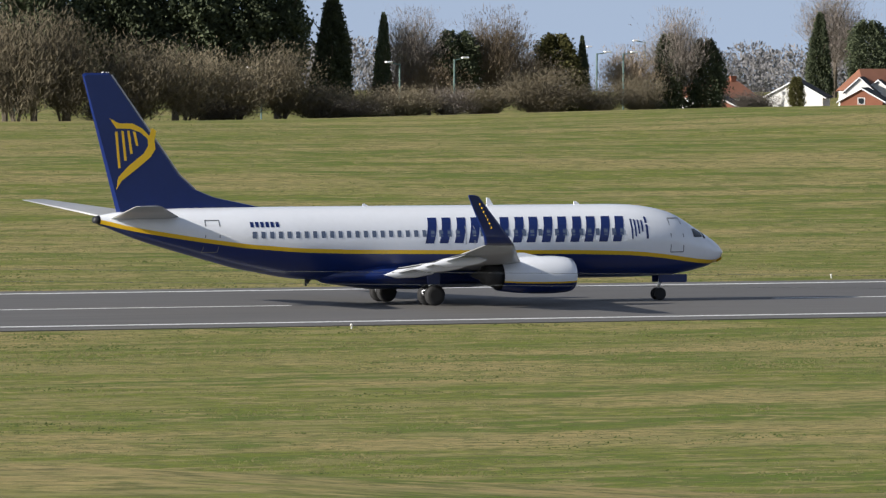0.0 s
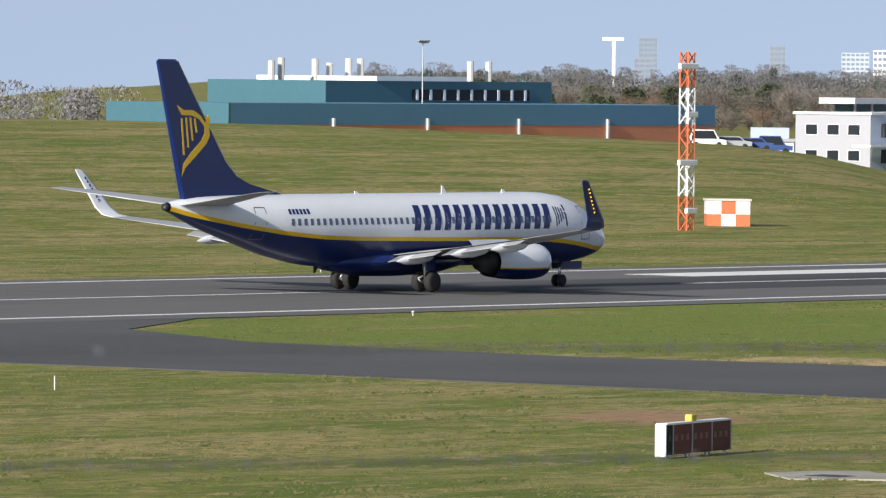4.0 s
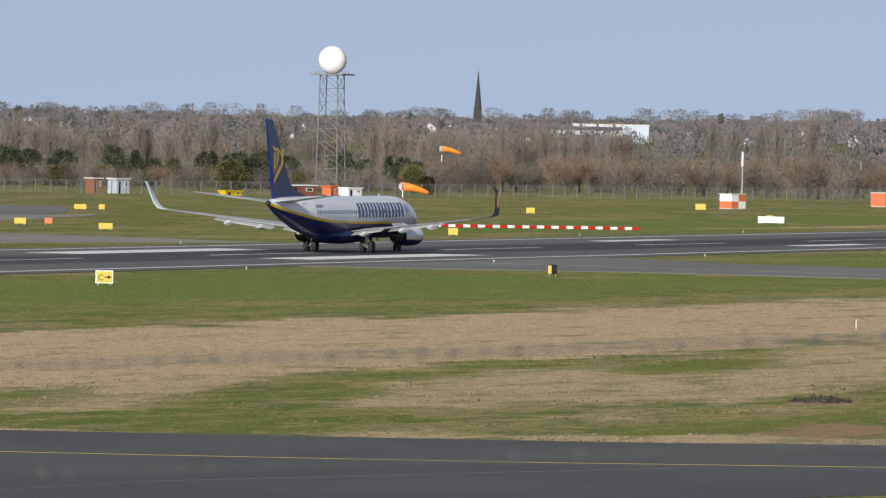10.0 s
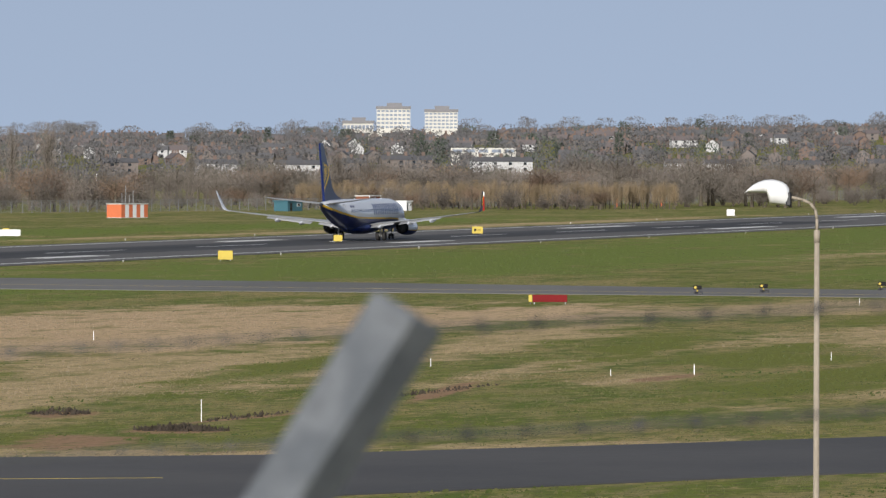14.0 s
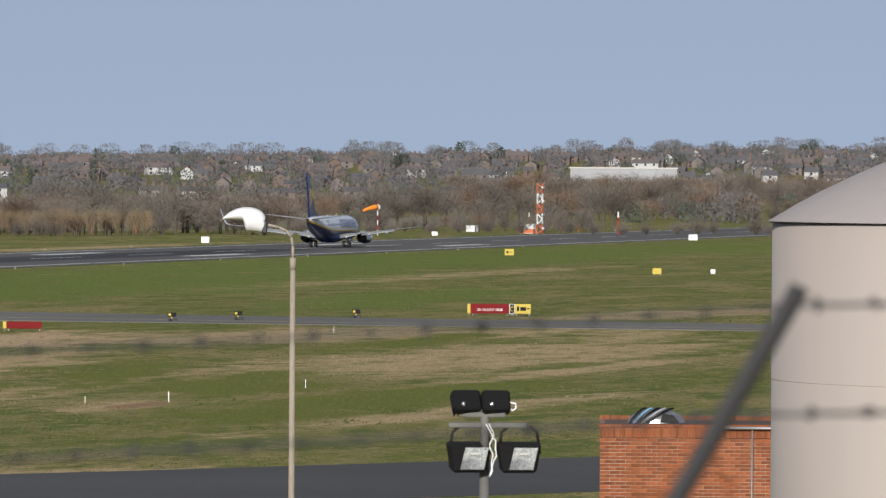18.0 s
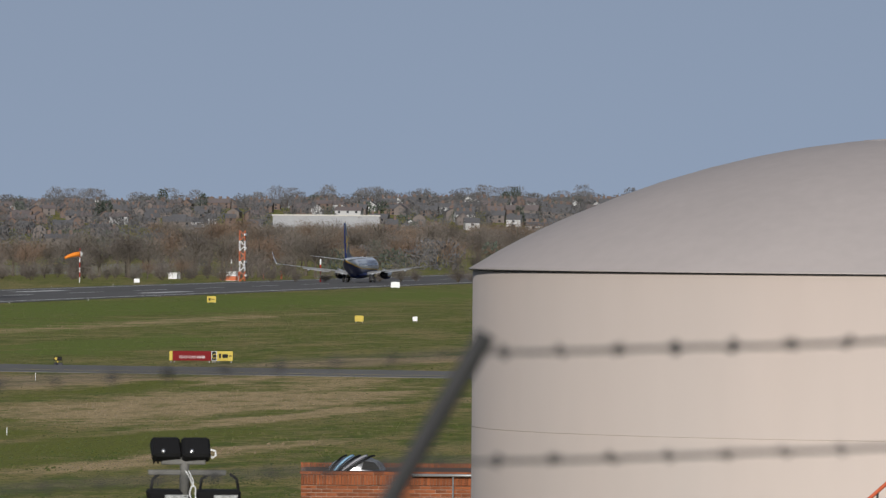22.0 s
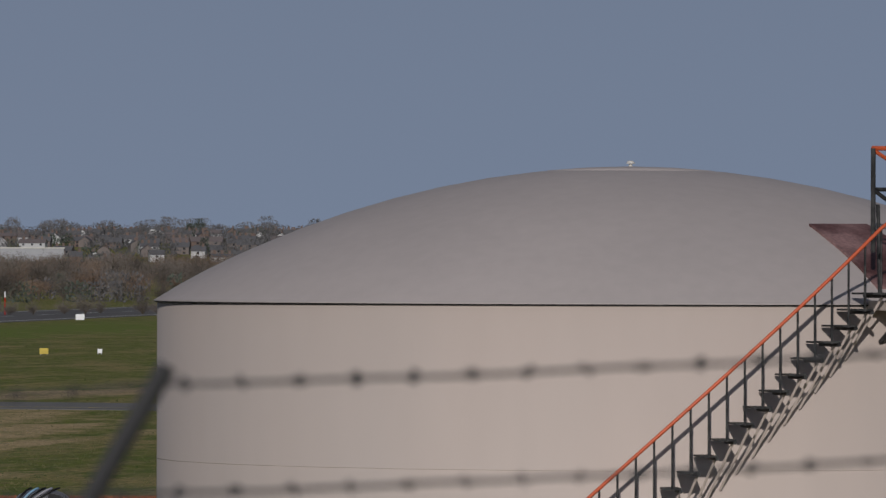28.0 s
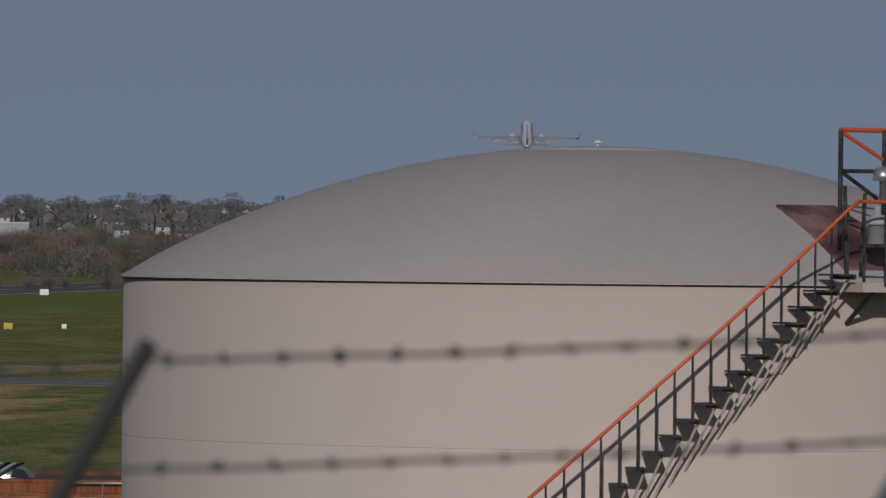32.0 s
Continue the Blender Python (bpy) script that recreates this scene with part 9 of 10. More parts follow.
    # Wall and roof colours are greyed to paint the distance haze in.
    for m in (mat("hazed_white_render", (0.46, 0.465, 0.48), 0.85, vary=0.08, scale=0.3), mat("hazed_brick", (0.165, 0.142, 0.135), 0.9, vary=0.15, scale=0.3), mat("hazed_brown_roof", (0.135, 0.115, 0.116), 0.9, vary=0.15, scale=0.3), mat("hazed_slate_roof", (0.10, 0.10, 0.108), 0.85, vary=0.15, scale=0.3), GLASSDARK, mat("hazed_red_brick", (0.150, 0.108, 0.093), 0.9, vary=0.15, scale=0.3)):
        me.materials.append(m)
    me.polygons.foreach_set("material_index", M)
    tagged(new("distant_town", me), "rows of brick and white houses on the far hillside", "houses", "", "stuff")


far_town()


# The blue-grey of far towers and panes is skyline haze painted as colour.
HAZEBLUE = mat("haze_blue_facade", (0.22, 0.26, 0.33), 0.6, vary=0.06, scale=0.1)
HAZEPANE = mat("haze_far_glass", (0.19, 0.23, 0.30), 0.3, vary=0.1, scale=0.2)


def far_block(name, label, az, d, w, z0, z1, wall, storeys, bays, depth=14.0, cap=None, category="building"):
    """A distant tall block facing the airfield, with a window grid."""
    p = polar(az, d, 0)
    b = empty(name, label, category, at=pose(p.x, p.y, 0, 0, 0, -az))
    part("body", boxes((-w / 2, w / 2, 0, depth, z0 - 6, z1)), wall, b)
    if bays == 0:
        part("roof_edge", boxes((-w / 2 - 0.3, w / 2 + 0.3, -0.3, depth, z1, z1 + 0.5)), PALE, b)
        return b
    pane = mesh_of("window", boxes((-w / bays * 0.36, w / bays * 0.36, -0.1, 0.02, -(z1 - z0) / storeys * 0.26, (z1 - z0) / storeys * 0.26)), HAZEPANE)
    for i in range(bays):
        for j in range(storeys):
            twin("window", pane, b, pose(-w / 2 + w * (i + 0.5) / bays, 0, z0 + (z1 - z0) * (j + 0.5) / storeys))
    if cap:
        part("roof_storey", boxes((-w / 2 - 0.4, w / 2 + 0.4, -0.4, depth + 0.4, z1, z1 + 1.6)), cap, b, "grey flat roof storey")
        part("lift_house", boxes((-w * 0.2, w * 0.25, 2, depth - 2, z1 + 1.6, z1 + 3.4)), cap, b)
    return b


FARCAP = mat("grey_roof_storey", (0.19, 0.19, 0.205), 0.8, vary=0.1, scale=0.3)
far_block("tower_block", "white tower block with a grey top on the skyline", 74.91, 4300, 18.5, 22, 33.0, PALE, 5, 8, cap=FARCAP)
far_block("tower_block", "white tower block with a grey top on the skyline", 75.26, 4300, 18.0, 22, 31.4, PALE, 5, 8, cap=FARCAP)
far_block("flats", "low white block of flats on the skyline", 74.65, 4350, 17.0, 21, 25.2, PALE, 1, 8, cap=FARCAP)
far_block("hospital", "long white hospital block on the skyline", 55.05, 4500, 47, 9, 26.5, RENDERED, 5, 18, 20)
far_block("hospital_wing", "grey hospital wing beside the white block", 54.62, 4520, 16, 9, 25.0, CLAD_GREY, 6, 6, 20)
far_block("warehouse", "long pale grey warehouse among the trees", 80.45, 3000, 41, 12.5, 15.6, ROOF_GREY, 0, 0, 30)
far_block("warehouse", "white low warehouse on the hill", 70.9, 3300, 32, 11, 14.2, CLAD_GREY, 0, 0, 30)
far_block("works_building", "white flat-roofed works among the trees", 75.57, 3000, 25, 9.5, 11.8, PALE, 1, 5, 20)


def spire():
    p = polar(69.92, 4000, 0)
    s = empty("church", "church with a tall grey stone spire on the hill", "church", at=pose(p.x, p.y, 0, 0, 0, -70))
    part("tower", boxes((-2.1, 2.1, 0.5, 4.7, 5, 22)), SLATE, s)
    part("spire", lathe(bmesh.new(), [(1.9, 22), (0.08, 41.5)], 8, "z", (0, 2.6, 0)), SLATE, s)
    part("nave", slab(bmesh.new(), [(2.6, 10), (9, 10), (9, 14), (5.8, 17), (2.6, 14)], 0, 12), SLATE, s)


spire()


# Concrete colour of the relay towers, dulled blue to hold the haze.
HAZEWHITE = mat("hazed_pale_concrete", (0.26, 0.29, 0.335), 0.8, vary=0.06, scale=0.2)


def relay_tower(az, d, z0, z1, w, label):
    p = polar(az, d, 0)
    t = empty("relay_tower", label, "tower", at=Matrix.Translation((p.x, p.y, 0)))
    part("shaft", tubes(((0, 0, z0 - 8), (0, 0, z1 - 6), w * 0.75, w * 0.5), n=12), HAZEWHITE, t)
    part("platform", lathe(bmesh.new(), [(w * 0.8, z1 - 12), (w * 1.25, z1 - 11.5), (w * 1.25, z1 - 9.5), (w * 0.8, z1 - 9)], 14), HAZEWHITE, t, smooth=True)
    part("aerial", tubes(((0, 0, z1 - 6), (0, 0, z1), w * 0.25), n=6), STEEL, t)


relay_tower(56.47, 4300, 14, 35, 2.0, "slim pale telecommunications tower on the skyline")
relay_tower(57.4, 3500, 13, 33, 1.4, "slim pale telecommunications tower on the skyline")
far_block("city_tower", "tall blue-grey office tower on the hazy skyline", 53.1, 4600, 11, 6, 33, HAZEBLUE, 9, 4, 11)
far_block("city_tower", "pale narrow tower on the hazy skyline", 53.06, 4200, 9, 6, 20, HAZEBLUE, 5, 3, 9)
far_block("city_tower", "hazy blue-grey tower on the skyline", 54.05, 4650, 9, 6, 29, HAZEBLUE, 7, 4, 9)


def crane(az, d, z1):
    p = polar(az, d, 0)
    c = empty("tower_crane", "white construction tower crane on the skyline", "crane", at=pose(p.x, p.y, 0, 0, 0, -az))
    part("mast", boxes((-0.8, 0.8, -0.8, 0.8, 0, z1)), WHITE, c)
    part("jib", boxes((-6, 5, -0.6, 0.6, z1 - 1.6, z1)), WHITE, c)


crane(52.85, 4000, 30)


def rope(bm, pts, r, n=5):
    """One unbroken round strand through the points."""
    pts = [Vector(p) for p in pts]
    last = None
    for i, p in enumerate(pts):
        w = (pts[min(i + 1, len(pts) - 1)] - pts[max(i - 1, 0)]).normalized()
        side = w.cross(Vector((0.13, 0.97, 0.21))).normalized()
        up = w.cross(side)
        ring = [bm.verts.new(p + (side * math.cos(2 * math.pi * k / n) + up * math.sin(2 * math.pi * k / n)) * r) for k in range(n)]
        if last:
            for k in range(n):
                bm.faces.new((last[k], last[(k + 1) % n], ring[(k + 1) % n], ring[k]))
        else:
            bm.faces.new(ring[::-1])
        last = ring
    bm.faces.new(last)
    return bm


# ---- near things: lamp post, floodlights, brick building, stair, fence ----
def facing(az, dist, z=0.0):
    """A place whose x runs to the right and y away, seen from the eye."""
    p = toward(az) * dist
    return pose(p.x, p.y, z, 0, 0, -az)


def near_lamp():
    l = empty("street_lamp", "weathered grey lamp post with a white plastic lantern", "lamp", at=facing(78.02, 140))
    post = mat("weathered_post", (0.30, 0.26, 0.21), 0.9, vary=0.25, scale=4, stretch=(1, 1, 0.3))
    part("post", tubes(((0, 0, -0.1), (0, 0, 10.6), 0.072, 0.048), ((0, 0, 10.4), (0, 0, 10.62), 0.058), n=12), post, l, "weathered concrete post", True)
    bm = bmesh.new()
    pts = [(0, 0, 10.6), (0.0, 0, 10.82), (-0.03, 0, 10.98), (-0.12, 0, 11.1), (-0.25, 0, 11.16), (-0.52, 0, 11.22)]
    for a, b in zip(pts, pts[1:]):
        tube(bm, a, b, 0.028, n=8)
    part("bracket", bm, post, l, "curved metal bracket", True)
    bm = bmesh.new()
    last = None
    for i in range(15):
        u = i / 14
        x = -0.50 - 0.80 * u
        top = 11.37 + 0.20 * math.sin(math.pi * min(1, u * 1.02)) ** 0.6 - 0.10 * u
        bot = 11.13 - 0.07 * (1 - u) if u < 0.45 else 11.27 + 0.03 * u
        w = 0.20 * math.sin(math.pi * (0.12 + 0.85 * u)) + 0.02
        ring = []
        for j in range(12):
            a = 2 * math.pi * j / 12
            zc, hh = (top + bot) / 2, (top - bot) / 2
            ring.append(bm.verts.new((x, w * math.cos(a), zc + hh * math.sin(a))))
        if last:
            for j in range(12):
                bm.faces.new((last[j], last[(j + 1) % 12], ring[(j + 1) % 12], ring[j]))
        else:
            bm.faces.new(ring)
        last = ring
    bm.faces.new(last[::-1])
    part("lantern", bm, WHITE, l, "white rounded lantern", True)
    part("collar", boxes((-0.56, -0.46, -0.1, 0.1, 11.05, 11.3), bevel=0.02), DARKMETAL, l)


near_lamp()


def floodlights():
    f = empty("floodlight_pole", "pole with four black floodlights and loose white cables", "lamp", at=facing(79.43, 90))
    z = 9.35
    frame_steel = mat("dull_grey_steel", (0.17, 0.168, 0.16), 0.8, 0.3, vary=0.25, scale=8)
    part("pole", tubes(((0, 0.22, 0), (0, 0.22, z - 0.16), 0.06), ((0, 0.0, z - 0.4), (0, 0.0, z + 0.12), 0.055), ((0, 0, z - 0.38), (0, 0.22, z - 0.38), 0.05), n=10), frame_steel, f, smooth=True)
    for i, (x0, x1, dz) in enumerate(((-0.27, 0.24, 0.0), (-0.42, -0.04, -0.12), (0.06, 0.48, -0.12))):
        part("crossbar", boxes((x0, x1, -0.05, 0.05, z + dz - 0.03, z + dz + 0.03), bevel=0.01), frame_steel, f)
    lens = mat("floodlight_glass", (0.50, 0.52, 0.53), 0.1, vary=0.9, scale=9, second=(0.16, 0.17, 0.18))

    def unit(cx, cz, w, h, tilt, turn, lit):
        u = part("floodlight", boxes((-w / 2, w / 2, 0.0, 0.16, -h / 2, h / 2), bevel=0.03), BLACK, f, "black floodlight housing")
        u.matrix_basis = pose(cx, -0.06, cz, tilt, 0, turn)
        if lit:
            for v in u.data.vertices:
                v.co.x += (0.16 if v.co.x > 0 else -0.2) * v.co.z
        bm = bmesh.new()
        for k in range(6):
            box(bm, -w / 2 + 0.04 + k * (w - 0.1) / 5 - 0.008, -w / 2 + 0.04 + k * (w - 0.1) / 5 + 0.008, 0.14, 0.22, -h / 2 + 0.03, h / 2 - 0.03)
        part("cooling_fin", bm, BLACK, u)
        if lit:
            bm = boxes((-w / 2 + 0.15, w / 2 - 0.045, -0.012, 0.0, -h / 2 + 0.045, h / 2 - 0.05))
            for v in bm.verts:
                v.co.x += 0.2 * v.co.z
            part("lens", bm, lens, u, "pale glass front")
            part("lamp_tube", tubes(((0.0, -0.016, 0.05), (0.1, -0.016, 0.05), 0.012), n=8), PALE, u)
        else:
            for dx in (-0.06,):
                part("bolt", lathe(bmesh.new(), [(0.0, -0.03), (0.02, -0.02), (0.025, 0.0)], 8, "y", (dx, 0, -h * 0.3)), ALU, u)
        return u

    unit(-0.20, z + 0.19, 0.34, 0.27, -35, 14, False)
    unit(0.135, z + 0.19, 0.33, 0.27, -35, 8, False)
    for cx, turn in ((-0.165, 12), (0.40, 7)):
        unit(cx, z - 0.50, 0.47, 0.35, 8, turn, True)
        for s in (-0.24, 0.24):
            part("yoke", tubes(((cx + s, 0.05, z - 0.45), (cx + s * 0.85, 0.03, z - 0.2), 0.018), ((cx + s * 0.85, 0.03, z - 0.2), (cx + s * 0.5, 0, z - 0.13), 0.018), n=6), BLACK, f)
    r = random.Random(5)
    for k in range(2):
        x, zz = 0.06 * r.uniform(-1, 1), z - 0.1
        run = [(x, -0.08, zz)]
        for _ in range(9):
            x, zz = max(0.06, min(0.16, x + r.uniform(-0.04, 0.04))), zz - r.uniform(0.04, 0.09)
            run.append((x, -0.08, zz))
        bm = rope(bmesh.new(), run, 0.008)
        part("cable", bm, WHITE, f)
    part("cable", rope(bmesh.new(), [(0.27, -0.02, z + 0.1), (0.32, -0.02, z + 0.05), (0.36, -0.02, z + 0.08), (0.355, -0.02, z + 0.13), (0.28, -0.02, z + 0.145)], 0.012, 6), WHITE, f)


floodlights()


def brick_building():
    b = empty("brick_building", "red brick building with a corbelled parapet", "building", at=facing(80.28, 162))
    mortar = mat("pale_mortar", (0.40, 0.30, 0.24), 0.95, vary=0.2, scale=3, second=(0.20, 0.095, 0.05))
    top = 6.98
    part("core", boxes((0.012, 5.2, 0.012, 3.5, 0, top - 0.02)), mortar, b)
    one = mesh_of("brick", boxes((0.004, 0.211, 0, 0.1, 0.004, 0.065), bevel=0.004), BRICK)
    head = mesh_of("brick", boxes((0.004, 0.061, -0.03, 0.1, 0.004, 0.211), bevel=0.004), BRICK)
    for row in range(17):
        z = top - 0.36 - row * 0.075
        x = 0.0 if row % 2 else -0.1075
        while x < 3.7:
            twin("brick", one, b, pose(max(0.0, x), 0.0, z))
            x += 0.2155
    for k in range(58):
        twin("brick", head, b, pose(k * 0.0655, 0.0, top - 0.28))
    for k in range(18):
        twin("brick", one, b, pose(k * 0.2155, -0.02, top - 0.066))
    for k in range(57):
        twin("brick", head, b, pose(k * 0.0655, 3.4, top - 0.13))
    part("roof", boxes((0.1, 5.1, 0.35, 3.36, top - 0.02, top - 0.008)), mat("brown_roof_felt", (0.10, 0.062, 0.046), 0.95, vary=0.3, scale=2), b, "brown felt flat roof")
    bm = bmesh.new()
    for row in range(17, 36):
        z = top - 0.36 - row * 0.075
        for k in range(18):
            x = max(0.0, k * 0.2155 - (0.0 if row % 2 else 0.1075))
            box(bm, x + 0.004, x + 0.211, 0, 0.1, z + 0.004, z + 0.065)
    tagged(part("lower_bricks", bm, BRICK, b), kind="stuff")
    part("coping_course", boxes((-0.02, 5.2, 0.02, 0.34, top - 0.05, top)), BRICK, b, "top course of bricks")
    part("pipe", tubes(((2.3, -0.12, top - 0.06), (5.2, -0.12, top - 0.06), 0.032), n=10), STEEL, b, "grey pipe along the parapet", True)
    part("downpipe", tubes(((3.16, -0.10, top - 0.06), (3.16, -0.10, 2.0), 0.017), n=10), STEEL, b, "pale conduit", True)
    c = empty("roof_cowl", "rounded metal roof cowl with blue and black bands", "vent", at=facing(80.68, 163, top))
    bm = bmesh.new()
    rings = []
    for i in range(9):
        v = math.pi / 2 * i / 8
        rings.append([bm.verts.new((0.60 * math.cos(v) * math.cos(u) + 0.04, 0.4 * math.cos(v) * math.sin(u), 0.30 * math.sin(v))) for u in (2 * math.pi * j / 28 for j in range(28))])
    for p, q in zip(rings, rings[1:-1]):
        for j in range(28):
            bm.faces.new((p[j], p[(j + 1) % 28], q[(j + 1) % 28], q[j]))
    bm.faces.new(rings[-2])
    part("shell", bm, ALU, c, "silver rounded shell", True)
    blue = mat("pale_blue_band", (0.25, 0.45, 0.62), 0.4)
    for k, m in enumerate((BLACK, blue, BLACK, CLAD_WHITE, BLACK)):
        lean = 0.06 * k
        arc = [(-0.52 + 0.085 * k + lean * math.sin(v) + 0.30 * (1 - math.cos(v)) * 0.5 + 0.18 * math.sin(v), -0.43 * math.cos(v * 0.9), 0.31 * math.sin(v)) for v in (math.pi / 2 * i / 10 for i in range(11))]
        part("band", rope(bmesh.new(), arc, 0.024, 6), m, c, smooth=True)
    # Solid black slab on the shell paints the shade of the cowl's mouth.
    part("opening", slab(bmesh.new(), [(0.12, 0.03), (0.52, 0.03), (0.40, 0.17), (0.18, 0.21)], -0.42, -0.30), BLACK, c, "dark opening of the cowl")


brick_building()


# ---- the tank's stair and platform ----
def on_tank(phi, out, z):
    """A point outside the tank's shell: angle to the right of the line to the eye, distance from the axis, height."""
    back, right = -toward(TANK_AZ), Vector((math.cos(radians(TANK_AZ)), -math.sin(radians(TANK_AZ)), 0))
    d = back * math.cos(radians(phi)) + right * math.sin(radians(phi))
    return Vector((d.x * out, d.y * out, z))


def tank_stair():
    R = TANK_R
    BLACKRAIL = mat("chipped_black_paint", (0.010, 0.011, 0.013), 0.7, vary=0.5, scale=20, second=(0.04, 0.04, 0.04))
    REDRAIL = mat("orange_red_rail", (0.55, 0.10, 0.035), 0.5, vary=0.15, scale=6)
    RUST = mat("dark_red_oxide", (0.10, 0.040, 0.038), 0.6, vary=0.6, scale=3, second=(0.22, 0.13, 0.125))
    seam = [(R, RIM - 2.408), (R + 0.006, RIM - 2.40), (R, RIM - 2.392)]
    part("weld_seam", lathe(bmesh.new(), seam, 128), TANK, tank, "faint weld seam", True)
    # Black ring paints the shadow line under the roof edge.
    part("rim_shadow_gap", lathe(bmesh.new(), [(R + 0.02, RIM - 0.02), (R + 0.05, RIM - 0.012), (R + 0.05, RIM - 0.002)], 128), BLACK, tank, "black ring drawing the shadow line under the roof edge")
    part("vent_cap", lathe(bmesh.new(), [(0.03, -0.03), (0.03, 0.05), (0.07, 0.05), (0.05, 0.09), (0.0, 0.10)], 14, "z", (0, 0, RIM + 2.07)), PALE, tank, "small pale roof vent")
    crown_ring = lathe(bmesh.new(), [(1.30, RIM + 1.985), (1.28, RIM + 2.012), (0.7, RIM + 2.058), (0.05, RIM + 2.078)], 96)
    part("crown_plate", crown_ring, DOME_SKYLIT, tank, "flat plate at the top of the dome", True)
    n = 34
    step, dphi = 0.234, math.degrees(0.234 / (R + 0.4))
    tops, mids = [], []
    for k in range(n):
        phi, z = 26.8 - k * dphi * 1.068, 11.62 - k * step
        bm = bmesh.new()
        q = [on_tank(phi - 0.95, R + 0.10, z), on_tank(phi + 0.95, R + 0.10, z), on_tank(phi + 0.95, R + 0.78, z), on_tank(phi - 0.95, R + 0.78, z)]
        lo = [bm.verts.new(v - Vector((0, 0, 0.028))) for v in q]
        hi = [bm.verts.new(v) for v in q]
        bm.faces.new(lo[::-1]); bm.faces.new(hi)
        for i in range(4):
            bm.faces.new((lo[i], lo[(i + 1) % 4], hi[(i + 1) % 4], hi[i]))
        tread = part("tread", bm, BLACKRAIL, tank)
        part("side_plate", tubes((on_tank(phi + 0.9, R + 0.06, z - 0.05), on_tank(phi + 0.9, R + 0.76, z - 0.05), 0.03), n=6), BLACKRAIL, tread)
        part("strut", tubes((on_tank(phi + 0.9, R + 0.60, z - 0.05), on_tank(phi - 1.5, R + 0.03, z - 0.98), 0.02), n=6), TANK, tread, "beige strut to the shell")
        foot, head_ = on_tank(phi, R + 0.77, z - 0.04), on_tank(phi, R + 0.77, z + 0.93)
        part("baluster", tubes((foot, head_, 0.017), n=6), BLACKRAIL, tank)
        tops.append(head_)
    tops.insert(0, on_tank(28.2, R + 0.77, 12.68))
    bm = rope(bmesh.new(), tops, 0.028, 8)
    part("handrail", bm, REDRAIL, tank, "orange-red handrail", True)
    # platform
    def plate(pts, thick, material, label="", name="deck"):
        bm = bmesh.new()
        a = [bm.verts.new(p) for p in pts]
        b = [bm.verts.new(p - Vector((0, 0, thick))) for p in pts]
        bm.faces.new(a); bm.faces.new(b[::-1])
        m = len(pts)
        for i in range(m):
            bm.faces.new((a[i], a[(i + 1) % m], b[(i + 1) % m], b[i]))
        return part(name, bm, material, tank, label)
    plate([on_tank(28.3, R + 0.85, 11.5), on_tank(46, R + 0.85, 11.5), on_tank(46, R - 0.6, 11.5), on_tank(28.3, R - 0.1, 11.5)], 0.14, TANK, "beige platform edge", "platform")
    for p0 in (30, 36, 42):
        part("platform_bracket", tubes((on_tank(p0, R + 0.8, 11.4), on_tank(p0, R + 0.02, 10.9), 0.035), n=6), BLACKRAIL, tank)
    sheet = bmesh.new()
    lines = []
    for i in range(11):
        u = i / 10
        line = []
        for p0, p1, o0, o1 in ((32.33, 31.19, 2.312, 0.299), (45.48, 42.06, 2.316, 0.253)):
            out = R - (o0 + (o1 - o0) * u)
            z = RIM + 0.018 + 2.05 * math.sin(math.pi / 2 * (1 - out / R) ** 0.86) + 0.035
            line += [sheet.verts.new(on_tank(p0 + (p1 - p0) * u, out, z)), sheet.verts.new(on_tank(p0 + (p1 - p0) * u, out, z - 0.05))]
        lines.append(line)
    for a, b in zip(lines, lines[1:]):
        sheet.faces.new((a[0], a[2], b[2], b[0])); sheet.faces.new((a[1], b[1], b[3], a[3]))
        sheet.faces.new((a[0], b[0], b[1], a[1])); sheet.faces.new((a[2], a[3], b[3], b[2]))
    for a in (lines[0], lines[-1]):
        sheet.faces.new((a[0], a[1], a[3], a[2]))
    part("roof_plate", sheet, RUST, tank, "dark red oxide walkway plate on the dome")
    for phi in (28.6, 31.2, 34.5, 38, 42):
        part("guard_post", tubes((on_tank(phi, R + 0.80, 11.45), on_tank(phi, R + 0.80, 12.66), 0.022), n=6), BLACKRAIL, tank)
    for z in (12.67, 12.02):
        bm = bmesh.new()
        ang = [28.2, 31, 34, 38, 42, 46]
        for a, b in zip(ang, ang[1:]):
            tube(bm, on_tank(a, R + 0.80, z), on_tank(b, R + 0.80, z), 0.026, n=8, cap=False)
        part("guard_rail", bm, REDRAIL if z > 12.5 else BLACKRAIL, tank, smooth=True)
    # upper frame over the gauge hatch
    for phi, out in ((30.3, R - 0.25), (36.7, R - 0.25), (43.2, R - 0.25)):
        part("frame_post", tubes((on_tank(phi, out, 12.2), on_tank(phi, out, 13.72), 0.036), n=8), BLACKRAIL, tank)
    part("frame_rail", tubes((on_tank(30.2, R - 0.25, 13.72), on_tank(43.4, R - 0.25, 13.72), 0.035), n=8), REDRAIL, tank)
    part("frame_brace", tubes((on_tank(30.5, R - 0.25, 13.68), on_tank(37.7, R - 0.25, 13.22), 0.03), n=8), REDRAIL, tank)
    part("frame_bar", tubes((on_tank(30.3, R - 0.25, 13.12), on_tank(43.2, R - 0.25, 13.12), 0.03), n=8), BLACKRAIL, tank)
    part("frame_bar", tubes((on_tank(30.5, R - 0.25, 13.1), on_tank(35.7, R - 0.25, 12.72), 0.03), n=8), BLACKRAIL, tank)
    c = on_tank(33.4, R + 0.15, 0.06)
